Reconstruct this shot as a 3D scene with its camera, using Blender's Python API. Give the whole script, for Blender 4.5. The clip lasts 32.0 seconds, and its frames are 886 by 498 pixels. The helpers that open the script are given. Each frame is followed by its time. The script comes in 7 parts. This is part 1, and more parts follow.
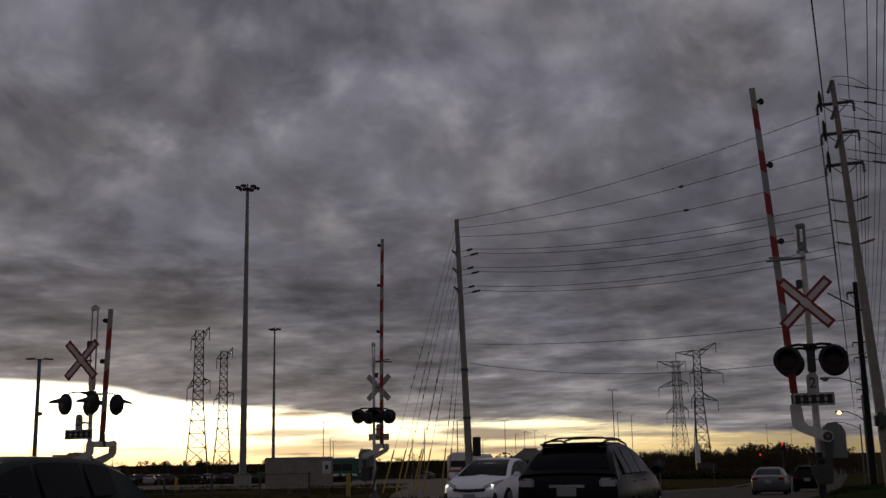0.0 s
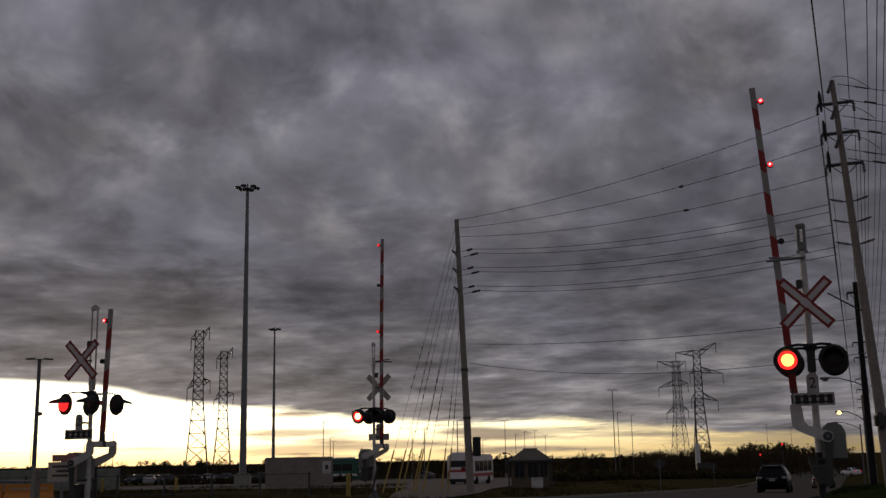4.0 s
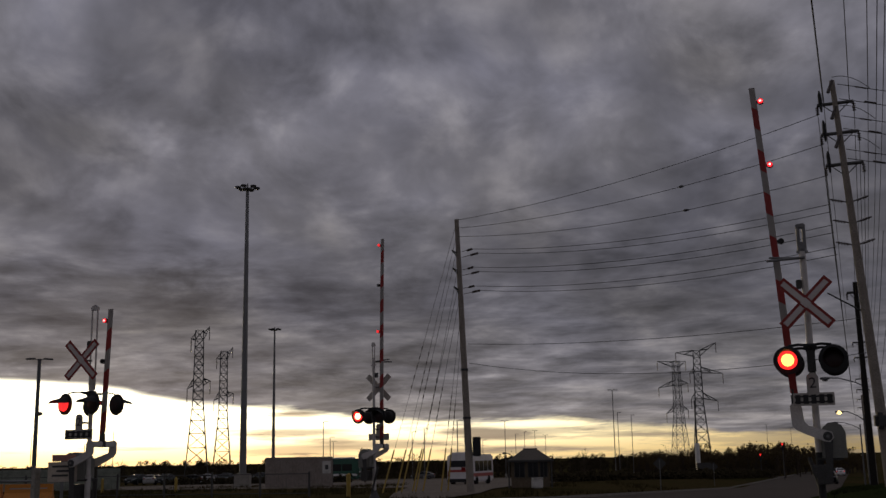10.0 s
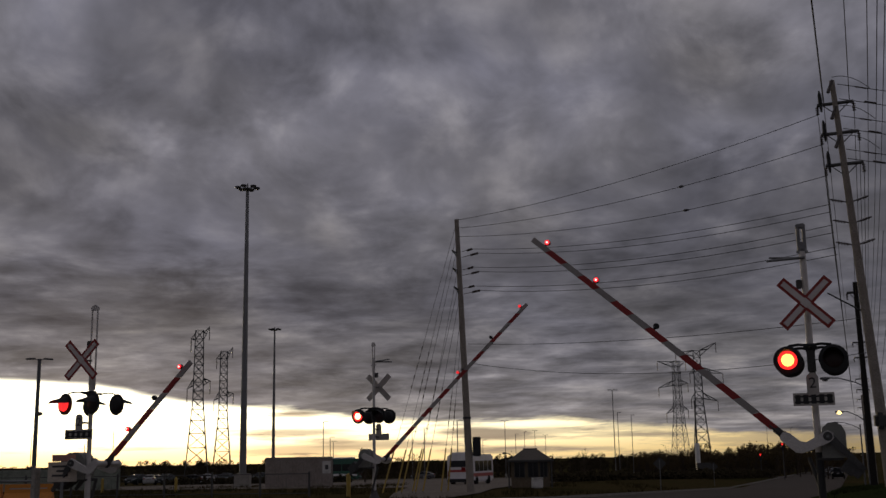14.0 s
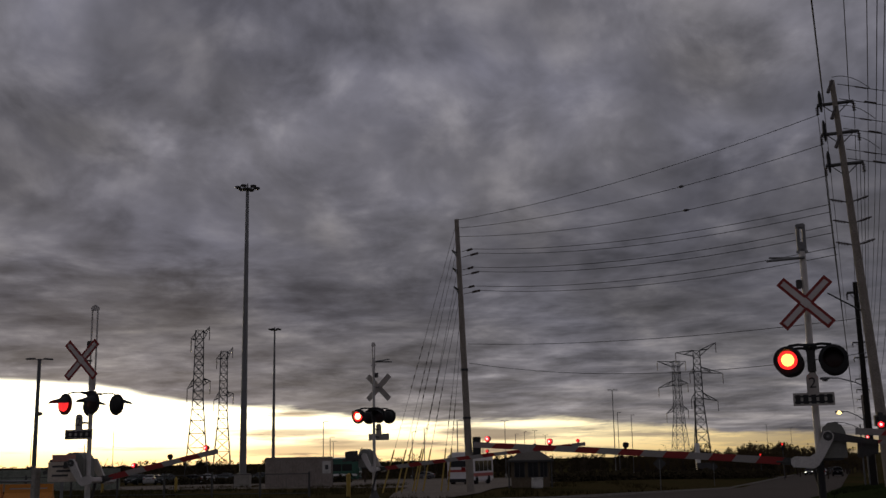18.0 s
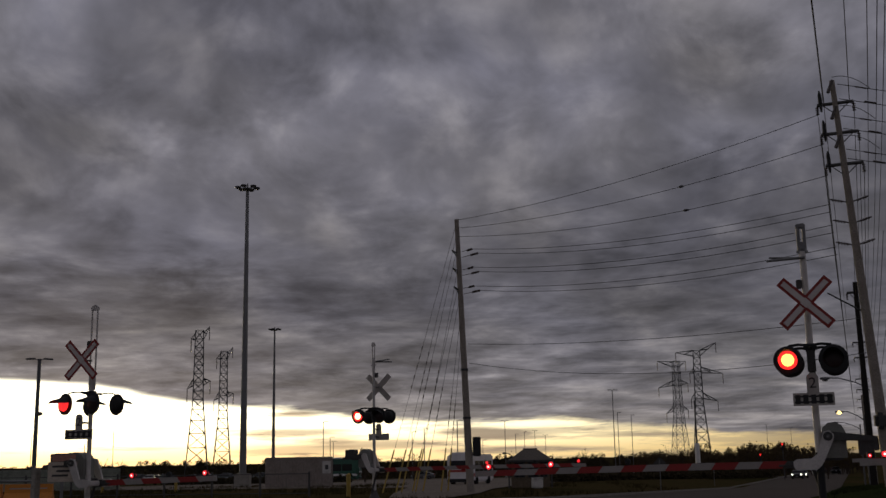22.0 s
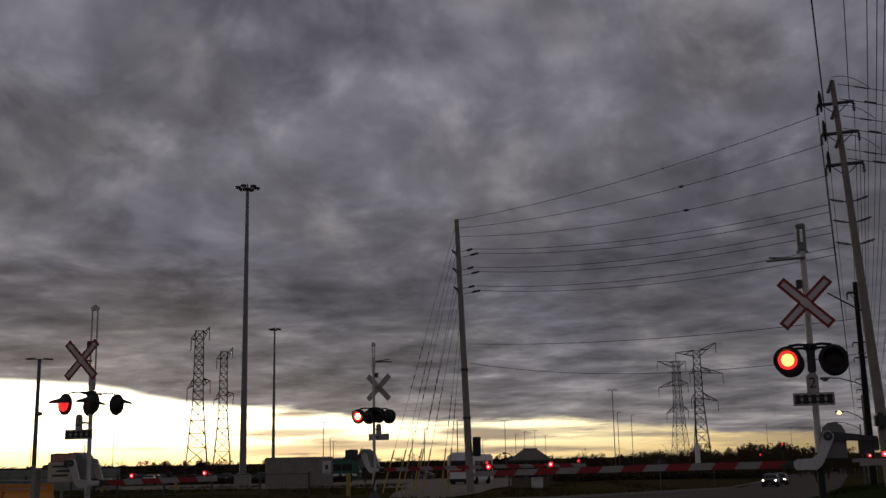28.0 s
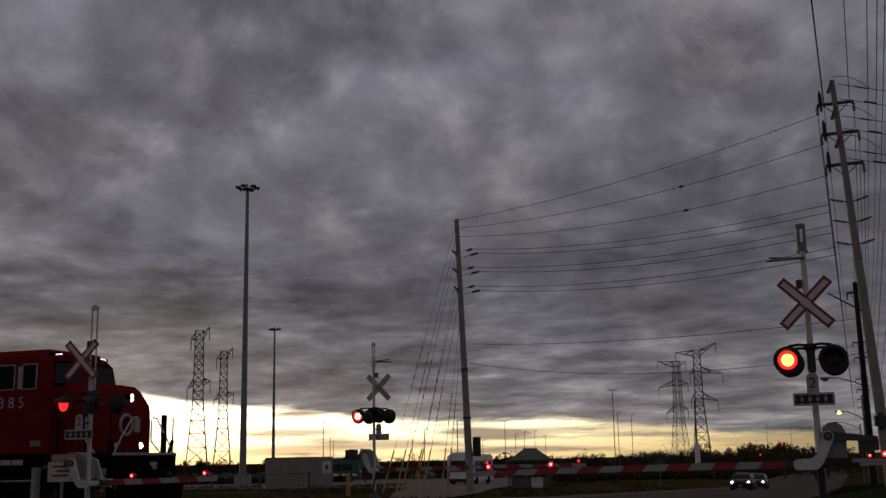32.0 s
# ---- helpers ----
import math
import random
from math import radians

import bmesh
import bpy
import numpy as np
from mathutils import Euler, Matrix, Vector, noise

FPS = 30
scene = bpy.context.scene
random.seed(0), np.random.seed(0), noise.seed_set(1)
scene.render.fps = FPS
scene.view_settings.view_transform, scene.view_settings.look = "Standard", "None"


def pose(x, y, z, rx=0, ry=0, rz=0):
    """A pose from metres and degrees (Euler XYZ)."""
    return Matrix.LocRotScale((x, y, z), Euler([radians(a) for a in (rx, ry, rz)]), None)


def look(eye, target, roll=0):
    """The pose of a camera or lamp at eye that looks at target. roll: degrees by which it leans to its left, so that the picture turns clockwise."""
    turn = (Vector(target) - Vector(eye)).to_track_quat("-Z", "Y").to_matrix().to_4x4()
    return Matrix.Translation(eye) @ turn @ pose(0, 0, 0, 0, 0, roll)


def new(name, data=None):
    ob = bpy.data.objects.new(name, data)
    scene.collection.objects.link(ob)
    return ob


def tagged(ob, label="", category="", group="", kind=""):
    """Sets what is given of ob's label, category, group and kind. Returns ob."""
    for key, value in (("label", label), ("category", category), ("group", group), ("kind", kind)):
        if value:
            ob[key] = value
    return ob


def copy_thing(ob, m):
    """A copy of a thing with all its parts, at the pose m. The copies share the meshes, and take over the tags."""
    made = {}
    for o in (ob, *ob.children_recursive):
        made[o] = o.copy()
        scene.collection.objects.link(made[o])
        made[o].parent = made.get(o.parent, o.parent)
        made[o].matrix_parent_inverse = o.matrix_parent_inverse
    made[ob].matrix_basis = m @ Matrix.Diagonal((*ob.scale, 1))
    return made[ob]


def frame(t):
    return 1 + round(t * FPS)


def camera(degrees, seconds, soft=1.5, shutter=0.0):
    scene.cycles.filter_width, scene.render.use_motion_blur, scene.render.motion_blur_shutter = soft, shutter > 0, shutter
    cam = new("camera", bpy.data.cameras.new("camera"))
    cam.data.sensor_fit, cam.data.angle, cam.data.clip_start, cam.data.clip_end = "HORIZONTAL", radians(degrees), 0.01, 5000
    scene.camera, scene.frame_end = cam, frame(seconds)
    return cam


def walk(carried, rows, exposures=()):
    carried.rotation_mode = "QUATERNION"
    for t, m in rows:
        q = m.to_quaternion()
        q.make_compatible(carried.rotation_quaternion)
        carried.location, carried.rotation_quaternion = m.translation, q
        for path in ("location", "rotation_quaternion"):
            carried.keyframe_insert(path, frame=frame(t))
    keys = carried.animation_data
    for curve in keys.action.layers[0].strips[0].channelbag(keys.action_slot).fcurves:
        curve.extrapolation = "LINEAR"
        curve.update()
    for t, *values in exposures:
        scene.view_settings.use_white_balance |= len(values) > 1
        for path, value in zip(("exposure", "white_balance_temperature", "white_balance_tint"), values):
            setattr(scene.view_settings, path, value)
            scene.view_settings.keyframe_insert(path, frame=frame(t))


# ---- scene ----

# ---------- camera: it stands still by the roadside ----------
cam = camera(45.0, 32.0)
EYE = (0.0, 0.0, 1.42)
PITCH = 11.07
VIEW = look(EYE, (0.0, 10.0 * math.cos(radians(PITCH)), 1.42 + 10.0 * math.sin(radians(PITCH))), -1.09)
walk(cam, [(0.0, VIEW), (32.0, VIEW)], exposures=[(0.0, 0.0), (32.0, 0.0)])

# ---------- plan: u runs along the road, v to its right, z up ----------
ROAD_TURN = -20.5
FORTH = Vector((math.sin(radians(20.5)), math.cos(radians(20.5)), 0))
RIGHT = Vector((math.cos(radians(20.5)), -math.sin(radians(20.5)), 0))


def ground_z(u, v=-60.0):
    """The land falls gently away beyond the crossing; the road lies in a shallow dip."""
    k = max(0.0, min(1.0, (v + 22.0) / 9.0))
    dip = -0.011 * max(0.0, min(u, 120.0) - 36.0) * k * k * (3 - 2 * k) * (1.0 if u < 120 else max(0.0, 1 - (u - 120) / 200))
    if u < 24:
        return 0.0
    if u < 340:
        return dip - 0.0142 * (u - 24) * min(1, (u - 24) / 20)
    return -0.0142 * 316 - 0.002 * (min(u, 900) - 340)


def land(x, y):
    p = Vector((x, y, 0))
    return ground_z(p.dot(FORTH), p.dot(RIGHT))


def spot(u, v, z=0.0):
    p = FORTH * u + RIGHT * v
    return Vector((p.x, p.y, z + ground_z(u, v)))


def stand(u, v, z=0.0, turn=0.0):
    """A pose on the ground in the road's own axes."""
    return Matrix.Translation(spot(u, v, z)) @ pose(0, 0, 0, 0, 0, ROAD_TURN + turn)


def beyond(x, y, z=0.0, turn=0.0):
    """A pose on the ground at world x, y."""
    return pose(x, y, land(x, y) + z, 0, 0, turn)


# ---------- sky: a broken grey deck over a bright gap along the horizon ----------
world = bpy.data.worlds.new("sunset_sky")
scene.world = world
world.use_nodes = True
wn, wl = world.node_tree.nodes, world.node_tree.links
wn.clear()


def wnode(kind, **settings):
    n = wn.new(kind)
    for key, value in settings.items():
        if key == "operation":
            n.operation = value
        elif key == "clamp":
            n.use_clamp = value
    return n


def wput(sock, value):
    if isinstance(value, (int, float, tuple)):
        sock.default_value = value
    else:
        wl.new(value, sock)


def wm(op, a, b=0.0, c=None, clamp=False):
    n = wnode("ShaderNodeMath", operation=op, clamp=clamp)
    wput(n.inputs[0], a), wput(n.inputs[1], b)
    if c is not None:
        wput(n.inputs[2], c)
    return n.outputs[0]


def wnoise(vec, scale, detail=5.0, rough=0.55, warp=0.0):
    n = wn.new("ShaderNodeTexNoise")
    wl.new(vec, n.inputs["Vector"])
    n.inputs["Scale"].default_value, n.inputs["Detail"].default_value = scale, detail
    n.inputs["Roughness"].default_value, n.inputs["Distortion"].default_value = rough, warp
    return n.outputs["Fac"]


def wvec(x, y, z=0.0):
    n = wn.new("ShaderNodeCombineXYZ")
    wput(n.inputs[0], x), wput(n.inputs[1], y), wput(n.inputs[2], z)
    return n.outputs[0]


def wramp(fac, stops):
    n = wn.new("ShaderNodeValToRGB")
    wl.new(fac, n.inputs[0])
    e = n.color_ramp.elements
    e[0].position, e[0].color = stops[0][0], (*stops[0][1], 1)
    e[1].position, e[1].color = stops[-1][0], (*stops[-1][1], 1)
    for pos, col in stops[1:-1]:
        e.new(pos).color = (*col, 1)
    return n.outputs[0]


def wmix(fac, a, b, kind="MIX"):
    n = wn.new("ShaderNodeMix")
    n.data_type, n.blend_type = "RGBA", kind
    wput(n.inputs[0], fac), wput(n.inputs[6], a), wput(n.inputs[7], b)
    return n.outputs[2]


def wstep(x, lo, hi):
    n = wn.new("ShaderNodeMapRange")
    n.interpolation_type = "SMOOTHSTEP"
    wput(n.inputs[0], x)
    n.inputs[1].default_value, n.inputs[2].default_value = lo, hi
    return n.outputs[0]


coords = wn.new("ShaderNodeTexCoord")
split = wn.new("ShaderNodeSeparateXYZ")
wl.new(coords.outputs["Generated"], split.inputs[0])
dx, dy, dz = split.outputs
flat = wm("SQRT", wm("ADD", wm("MULTIPLY", dx, dx), wm("MULTIPLY", dy, dy)))
rise = wm("DIVIDE", dz, wm("MAXIMUM", flat, 0.02))
az = wm("ARCTAN2", dx, dy)


def along(x, stops, lo=-0.46, hi=0.46):
    """A smooth curve over the azimuth through (place, value) stops, values within -1 and 1."""
    f = wm("DIVIDE", wm("SUBTRACT", x, lo), hi - lo)
    n = wn.new("ShaderNodeValToRGB")
    wl.new(f, n.inputs[0])
    n.color_ramp.interpolation = "CARDINAL"
    e = n.color_ramp.elements
    for k, (p, v) in enumerate(stops):
        at = (p - lo) / (hi - lo)
        slot = e[0] if k == 0 else e[-1] if k == len(stops) - 1 else e.new(at)
        slot.position = at
        slot.color = (v * 0.5 + 0.5,) * 3 + (1,)
    return wm("MULTIPLY_ADD", n.outputs[0], 2.0, -1.0)


# the cloud deck as a level sheet seen from below: it closes up into streaks towards the horizon
low = wm("ADD", wm("MAXIMUM", rise, 0.0), 0.055)
sink = wm("MULTIPLY_ADD", rise, -2.2, wm("DIVIDE", 0.36, low))
deck = wvec(wm("MULTIPLY_ADD", sink, -0.03, wm("MULTIPLY", az, 3.9)), sink)
stir = wn.new("ShaderNodeTexNoise")
wl.new(deck, stir.inputs["Vector"])
stir.inputs["Scale"].default_value, stir.inputs["Detail"].default_value = 1.6, 1.0
bend = wn.new("ShaderNodeVectorMath")
bend.operation = "MULTIPLY_ADD"
wl.new(stir.outputs["Color"], bend.inputs[0])
bend.inputs[1].default_value = (0.30, 0.30, 0.30)
wl.new(deck, bend.inputs[2])
deck = bend.outputs[0]


def wpuffs(scale, detail, soft):
    """Rounded heaps: light in the middle, dark in the seams between them."""
    n = wn.new("ShaderNodeTexVoronoi")
    n.feature = "SMOOTH_F1"
    wl.new(deck, n.inputs["Vector"])
    n.inputs["Scale"].default_value, n.inputs["Detail"].default_value = scale, detail
    n.inputs["Roughness"].default_value, n.inputs["Smoothness"].default_value = 0.5, soft
    return wm("SUBTRACT", 0.5, n.outputs["Distance"])


lowly = wm("SUBTRACT", 1.0, wstep(rise, 0.05, 0.26))
rolls = wnoise(wvec(wm("MULTIPLY_ADD", sink, 0.6, wm("MULTIPLY", az, 13.0)), wm("MULTIPLY", rise, 74.0)), 1.0, 8.0, 0.66, 0.4)
main = wnoise(deck, 1.3, 3.0, 0.5)
mid = wnoise(deck, 3.0, 7.0, 0.55)
fine = wnoise(deck, 9.0, 6.0, 0.6)
lump = wm("ADD", wm("MULTIPLY", main, 0.22), wm("ADD", wm("ADD", wm("MULTIPLY", mid, 0.32), wm("MULTIPLY", wstep(mid, 0.32, 0.68), 0.075)), wm("MULTIPLY", wm("SUBTRACT", fine, 0.5), wm("MULTIPLY_ADD", lowly, 0.26, 0.07))))
lump = wm("ADD", lump, 0.165)
lump = wm("ADD", lump, wm("MULTIPLY", lowly, wm("MULTIPLY_ADD", rolls, 0.80, -0.40)))
lump = wm("ADD", lump, wm("MULTIPLY_ADD", wpuffs(3.0, 3.0, 0.6), 0.22, 0.06))
lump = wm("ADD", lump, wm("MULTIPLY", wpuffs(7.0, 2.0, 0.7), 0.06))
cloud = wramp(lump, [(0.10, (0.034, 0.033, 0.038)), (0.28, (0.064, 0.062, 0.071)), (0.45, (0.108, 0.104, 0.119)), (0.58, (0.165, 0.157, 0.172)),
                     (0.74, (0.27, 0.250, 0.252))])
# the broad heaps of the deck, from the zenith side down: how much light each one lets through
az_r = wm("ADD", az, wm("MULTIPLY_ADD", mid, 0.16, -0.08))
rise_r = wm("ADD", rise, wm("MULTIPLY_ADD", fine, 0.05, -0.025))
HEAP_ROWS = [
    (0.09, 0.08, [(-0.365, 0.27), (-0.303, 0.27), (-0.239, 0.27), (-0.173, 0.08), (-0.105, -0.03), (-0.036, 0.01), (0.033, 0.29), (0.101, 0.48), (0.169, 0.21), (0.235, 0.34), (0.299, 0.18), (0.36, 0.43)]),
    (0.142, 0.09, [(-0.367, -0.36), (-0.305, -0.1), (-0.24, -0.6), (-0.173, -0.19), (-0.105, 0.12), (-0.036, -0.34), (0.034, -0.01), (0.103, 0.36), (0.171, -0.4), (0.238, -0.22), (0.303, -0.12), (0.365, -0.0)]),
    (0.196, 0.142, [(-0.37, 0.43), (-0.307, 0.31), (-0.242, 0.58), (-0.174, 0.49), (-0.105, 0.13), (-0.035, 0.31), (0.035, 0.1), (0.105, -0.47), (0.174, 0.25), (0.241, -0.11), (0.306, 0.07), (0.369, 0.07)]),
    (0.25, 0.196, [(-0.372, -0.05), (-0.309, 0.58), (-0.243, 0.4), (-0.175, 0.4), (-0.105, 0.28), (-0.034, 0.64), (0.037, 0.4), (0.107, 0.49), (0.177, 0.1), (0.245, -0.17), (0.31, -0.02), (0.373, -0.08)]),
    (0.305, 0.25, [(-0.375, 0.03), (-0.311, -0.15), (-0.244, 0.66), (-0.176, 0.9), (-0.105, 0.81), (-0.034, 0.36), (0.038, 0.45), (0.109, 0.72), (0.18, 0.72), (0.248, 0.66), (0.314, 0.66), (0.377, 0.81)]),
    (0.362, 0.305, [(-0.377, 0.64), (-0.313, 0.4), (-0.246, 0.22), (-0.176, 0.13), (-0.105, 0.7), (-0.033, 0.82), (0.039, 0.94), (0.112, 0.76), (0.182, 0.61), (0.251, -0.26), (0.318, 0.64), (0.382, 1.23)]),
    (0.42, 0.362, [(-0.38, 0.98), (-0.315, 0.45), (-0.247, 0.03), (-0.177, 0.15), (-0.105, 0.51), (-0.032, 0.54), (0.041, 0.45), (0.114, 0.3), (0.185, 0.54), (0.255, 0.87), (0.322, 0.98), (0.386, 1.08)]),
]
heaps = None
for height, below, places in HEAP_ROWS:
    here = along(az_r, places)
    heaps = here if heaps is None else wmix(wstep(rise_r, below, height), heaps, here)
tone = wm("POWER", 2.0, heaps)
cool = wm("MULTIPLY_ADD", main, -0.30, 1.18)
cloud = wmix(1.0, cloud, wvec(wm("MULTIPLY", tone, wm("MULTIPLY_ADD", cool, -0.25, 1.25)), tone, wm("MULTIPLY", tone, cool)), "MULTIPLY")
# unseen sky behind the camera and overhead is dimmed to lower the scene's light
behind = wstep(wm("MULTIPLY", dy, -1.0), -0.35, 0.6)
above = wstep(rise, 0.45, 1.6)
lift = wm("ADD", 1.0, wm("ADD", wm("MULTIPLY", behind, -0.05), wm("MULTIPLY", above, -0.25)))
cloud = wmix(1.0, cloud, wvec(lift, lift, lift), "MULTIPLY")
# the open gap: high on the left, narrowing to the right, with a frayed lower edge of the deck
wave = wm("SUBTRACT", wnoise(wvec(wm("MULTIPLY", az, 9.0), wm("MULTIPLY", rise, 60.0)), 1.2, 7.0, 0.62), 0.5)
edge = wm("MULTIPLY", along(az, [(-0.393, 0.736), (-0.348, 0.711), (-0.31, 0.682), (-0.281, 0.627), (-0.236, 0.545), (-0.201, 0.507), (-0.14, 0.449), (-0.099, 0.408), (-0.057, 0.375), (0.005, 0.328), (0.057, 0.338), (0.089, 0.347), (0.135, 0.296), (0.21, 0.232), (0.316, 0.152), (0.384, 0.106)]), 0.1)
fray = wm("MULTIPLY_ADD", wstep(az, -0.25, -0.08), 0.018, 0.006)
edge = wm("MULTIPLY_ADD", wave, fray, edge)
gap = wm("SUBTRACT", 1.0, wstep(wm("SUBTRACT", rise, edge), -0.0045, 0.0035))
front = wstep(dy, -0.2, 0.5)
gap = wm("MULTIPLY", gap, front)
glow = wstep(wm("ABSOLUTE", wm("ADD", az, 0.38)), 0.75, 0.0)
light = wmix(wstep(rise, -0.004, 0.030), (1.0, 0.73, 0.34, 1), (1.0, 0.89, 0.57, 1))
light = wmix(wstep(rise, 0.020, 0.070), light, (1.0, 0.95, 0.74, 1))
dusk = wstep(az, 0.02, 0.34)
light = wmix(wm("MULTIPLY", dusk, 0.75), light, (1.0, 0.73, 0.31, 1))
power = wm("MULTIPLY_ADD", wm("MULTIPLY", glow, glow), 1.35, wm("MULTIPLY_ADD", dusk, -0.45, 1.50))
power = wm("MULTIPLY_ADD", wstep(az, 0.22, 0.36), -0.50, power)
power = wm("MULTIPLY", power, wm("MULTIPLY_ADD", wstep(rise, -0.002, 0.034), 0.40, 0.60))
light = wmix(1.0, light, wvec(power, power, power), "MULTIPLY")
# long bars of cloud lie across the gap
streak = wnoise(wvec(wm("MULTIPLY", az, 8.0), wm("MULTIPLY", rise, 130.0)), 1.0, 8.0, 0.66)
bar = wm("MULTIPLY", wstep(wm("MULTIPLY_ADD", glow, -0.13, streak), 0.43, 0.54), 0.45)
az_b = wm("ADD", az, wm("MULTIPLY_ADD", mid, 0.08, -0.04))
rise_b = wm("ADD", rise, wm("MULTIPLY_ADD", streak, 0.008, -0.004))
BARS = [
    (-0.14, 0.0424, 0.029, 0.0029, 0.75), (-0.14, 0.0255, 0.05, 0.0036, 0.75), (-0.109, 0.0179, 0.024, 0.0031, 0.6),
    (-0.052, 0.0133, 0.063, 0.004, 0.7), (-0.14, 0.0098, 0.047, 0.0045, 0.6), (0.029, 0.0231, 0.042, 0.0049, 0.95),
    (0.057, 0.0179, 0.037, 0.0031, 0.8), (0.101, 0.0232, 0.039, 0.0031, 0.55), (0.057, 0.0062, 0.063, 0.0036, 0.75),
    (0.2, 0.0189, 0.042, 0.0027, 0.4), (-0.262, 0.0252, 0.037, 0.0022, 0.2), (-0.364, 0.0384, 0.047, 0.0027, 0.12)]
for a0, e0, wa, we, amount in BARS:
    a, e = wm("DIVIDE", wm("SUBTRACT", az_b, a0), wa), wm("DIVIDE", wm("SUBTRACT", rise_b, e0), we)
    d = wm("ADD", wm("MULTIPLY", a, a), wm("MULTIPLY", e, e))
    bar = wm("MULTIPLY_ADD", wm("EXPONENT", wm("MULTIPLY", wm("MULTIPLY", d, d), -0.7)), amount, bar)
bar = wm("MINIMUM", bar, 0.93)
light = wmix(bar, light, wmix(wm("MULTIPLY", streak, 1.0), (0.15, 0.130, 0.113, 1), (0.32, 0.275, 0.225, 1)))
# the underside of the deck is warmed close above the gap
warm = wm("EXPONENT", wm("MULTIPLY", wm("MAXIMUM", wm("SUBTRACT", rise, edge), 0.0), -26.0))
warm = wm("MULTIPLY", warm, wm("MULTIPLY", front, wm("MULTIPLY_ADD", wm("ADD", mid, rolls), 0.36, -0.22)))
warm = wm("MULTIPLY", warm, wm("MULTIPLY_ADD", dusk, -0.1, 0.8))
cloud = wmix(1.0, cloud, wmix(1.0, (1.0, 0.86, 0.66, 1), wvec(warm, warm, warm), "MULTIPLY"), "ADD")
sky = wmix(gap, cloud, light)
haze = wm("SUBTRACT", 1.0, wstep(rise, -0.03, -0.012))
sky = wmix(haze, sky, (0.03, 0.026, 0.022, 1))
day = wn.new("ShaderNodeTexSky")
day.sky_type, day.sun_disc = "NISHITA", False
day.sun_elevation, day.sun_rotation = radians(3.0), radians(-18.0)
# clear sky shows through the gap and faintly through the deck
clear = wmix(1.0, day.outputs[0], (0.06, 0.06, 0.06, 1), "MULTIPLY")
veil = wm("MULTIPLY_ADD", gap, 0.08, 0.012)
sky = wmix(1.0, sky, wmix(1.0, clear, wvec(veil, veil, veil), "MULTIPLY"), "ADD")
bg, out = wn.new("ShaderNodeBackground"), wn.new("ShaderNodeOutputWorld")
wl.new(sky, bg.inputs[0])
bg.inputs[1].default_value = 1.0
wl.new(bg.outputs[0], out.inputs[0])

# the sun itself, veiled behind the gap in the clouds
sun = new("sun", bpy.data.lights.new("sun", "SUN"))
sun.data.energy, sun.data.angle, sun.data.color = 0.5, radians(12), (1.0, 0.78, 0.5)
sun.matrix_world = look((-180.0, 560.0, 32.0), (0, 0, 0))

# ---------- materials ----------
def material(name, color, rough=0.6, metal=0.0, grain=30.0, vary=0.25, bump=0.15, wear=None, wear_amount=0.35, coat=0.0,
             large=1.5):
    m = bpy.data.materials.new(name)
    m.use_nodes = True
    n, l = m.node_tree.nodes, m.node_tree.links
    b = n["Principled BSDF"]
    tc = n.new("ShaderNodeTexCoord")
    info = n.new("ShaderNodeObjectInfo")
    shift = n.new("ShaderNodeVectorMath")
    shift.operation = "MULTIPLY_ADD"
    l.new(info.outputs["Random"], shift.inputs[0])
    shift.inputs[1].default_value = (17.0, 31.0, 11.0)
    l.new(tc.outputs["Object"], shift.inputs[2])
    small, wide = n.new("ShaderNodeTexNoise"), n.new("ShaderNodeTexNoise")
    small.inputs["Scale"].default_value, small.inputs["Detail"].default_value = grain, 6
    wide.inputs["Scale"].default_value, wide.inputs["Detail"].default_value = large, 5
    for t in (small, wide):
        l.new(shift.outputs[0], t.inputs["Vector"])
    ramp = n.new("ShaderNodeValToRGB")
    l.new(small.outputs["Fac"], ramp.inputs[0])
    e = ramp.color_ramp.elements
    e[0].position, e[1].position = 0.3, 0.7
    e[0].color = (*[c * (1 - vary) for c in color], 1)
    e[1].color = (*[min(1, c * (1 + vary)) for c in color], 1)
    mix = n.new("ShaderNodeMix")
    mix.data_type = "RGBA"
    w = wear or tuple(c * 0.55 for c in color)
    patch = n.new("ShaderNodeMapRange")
    l.new(wide.outputs["Fac"], patch.inputs[0])
    patch.inputs[1].default_value, patch.inputs[2].default_value, patch.inputs[4].default_value = 0.45, 0.75, wear_amount
    l.new(patch.outputs[0], mix.inputs[0])
    l.new(ramp.outputs[0], mix.inputs[6])
    mix.inputs[7].default_value = (*w, 1)
    l.new(mix.outputs[2], b.inputs["Base Color"])
    rr = n.new("ShaderNodeMapRange")
    l.new(wide.outputs["Fac"], rr.inputs[0])
    rr.inputs[3].default_value, rr.inputs[4].default_value = max(0.02, rough - 0.12), min(1, rough + 0.12)
    l.new(rr.outputs[0], b.inputs["Roughness"])
    b.inputs["Metallic"].default_value = metal
    if rough >= 0.85:
        b.inputs["Specular IOR Level"].default_value = 0.0
    b.inputs["Coat Weight"].default_value = coat
    b.inputs["Coat Roughness"].default_value = 0.08
    if bump:
        bp = n.new("ShaderNodeBump")
        bp.inputs["Strength"].default_value, bp.inputs["Distance"].default_value = bump, 0.02
        l.new(small.outputs["Fac"], bp.inputs["Height"])
        l.new(bp.outputs[0], b.inputs["Normal"])
    return m


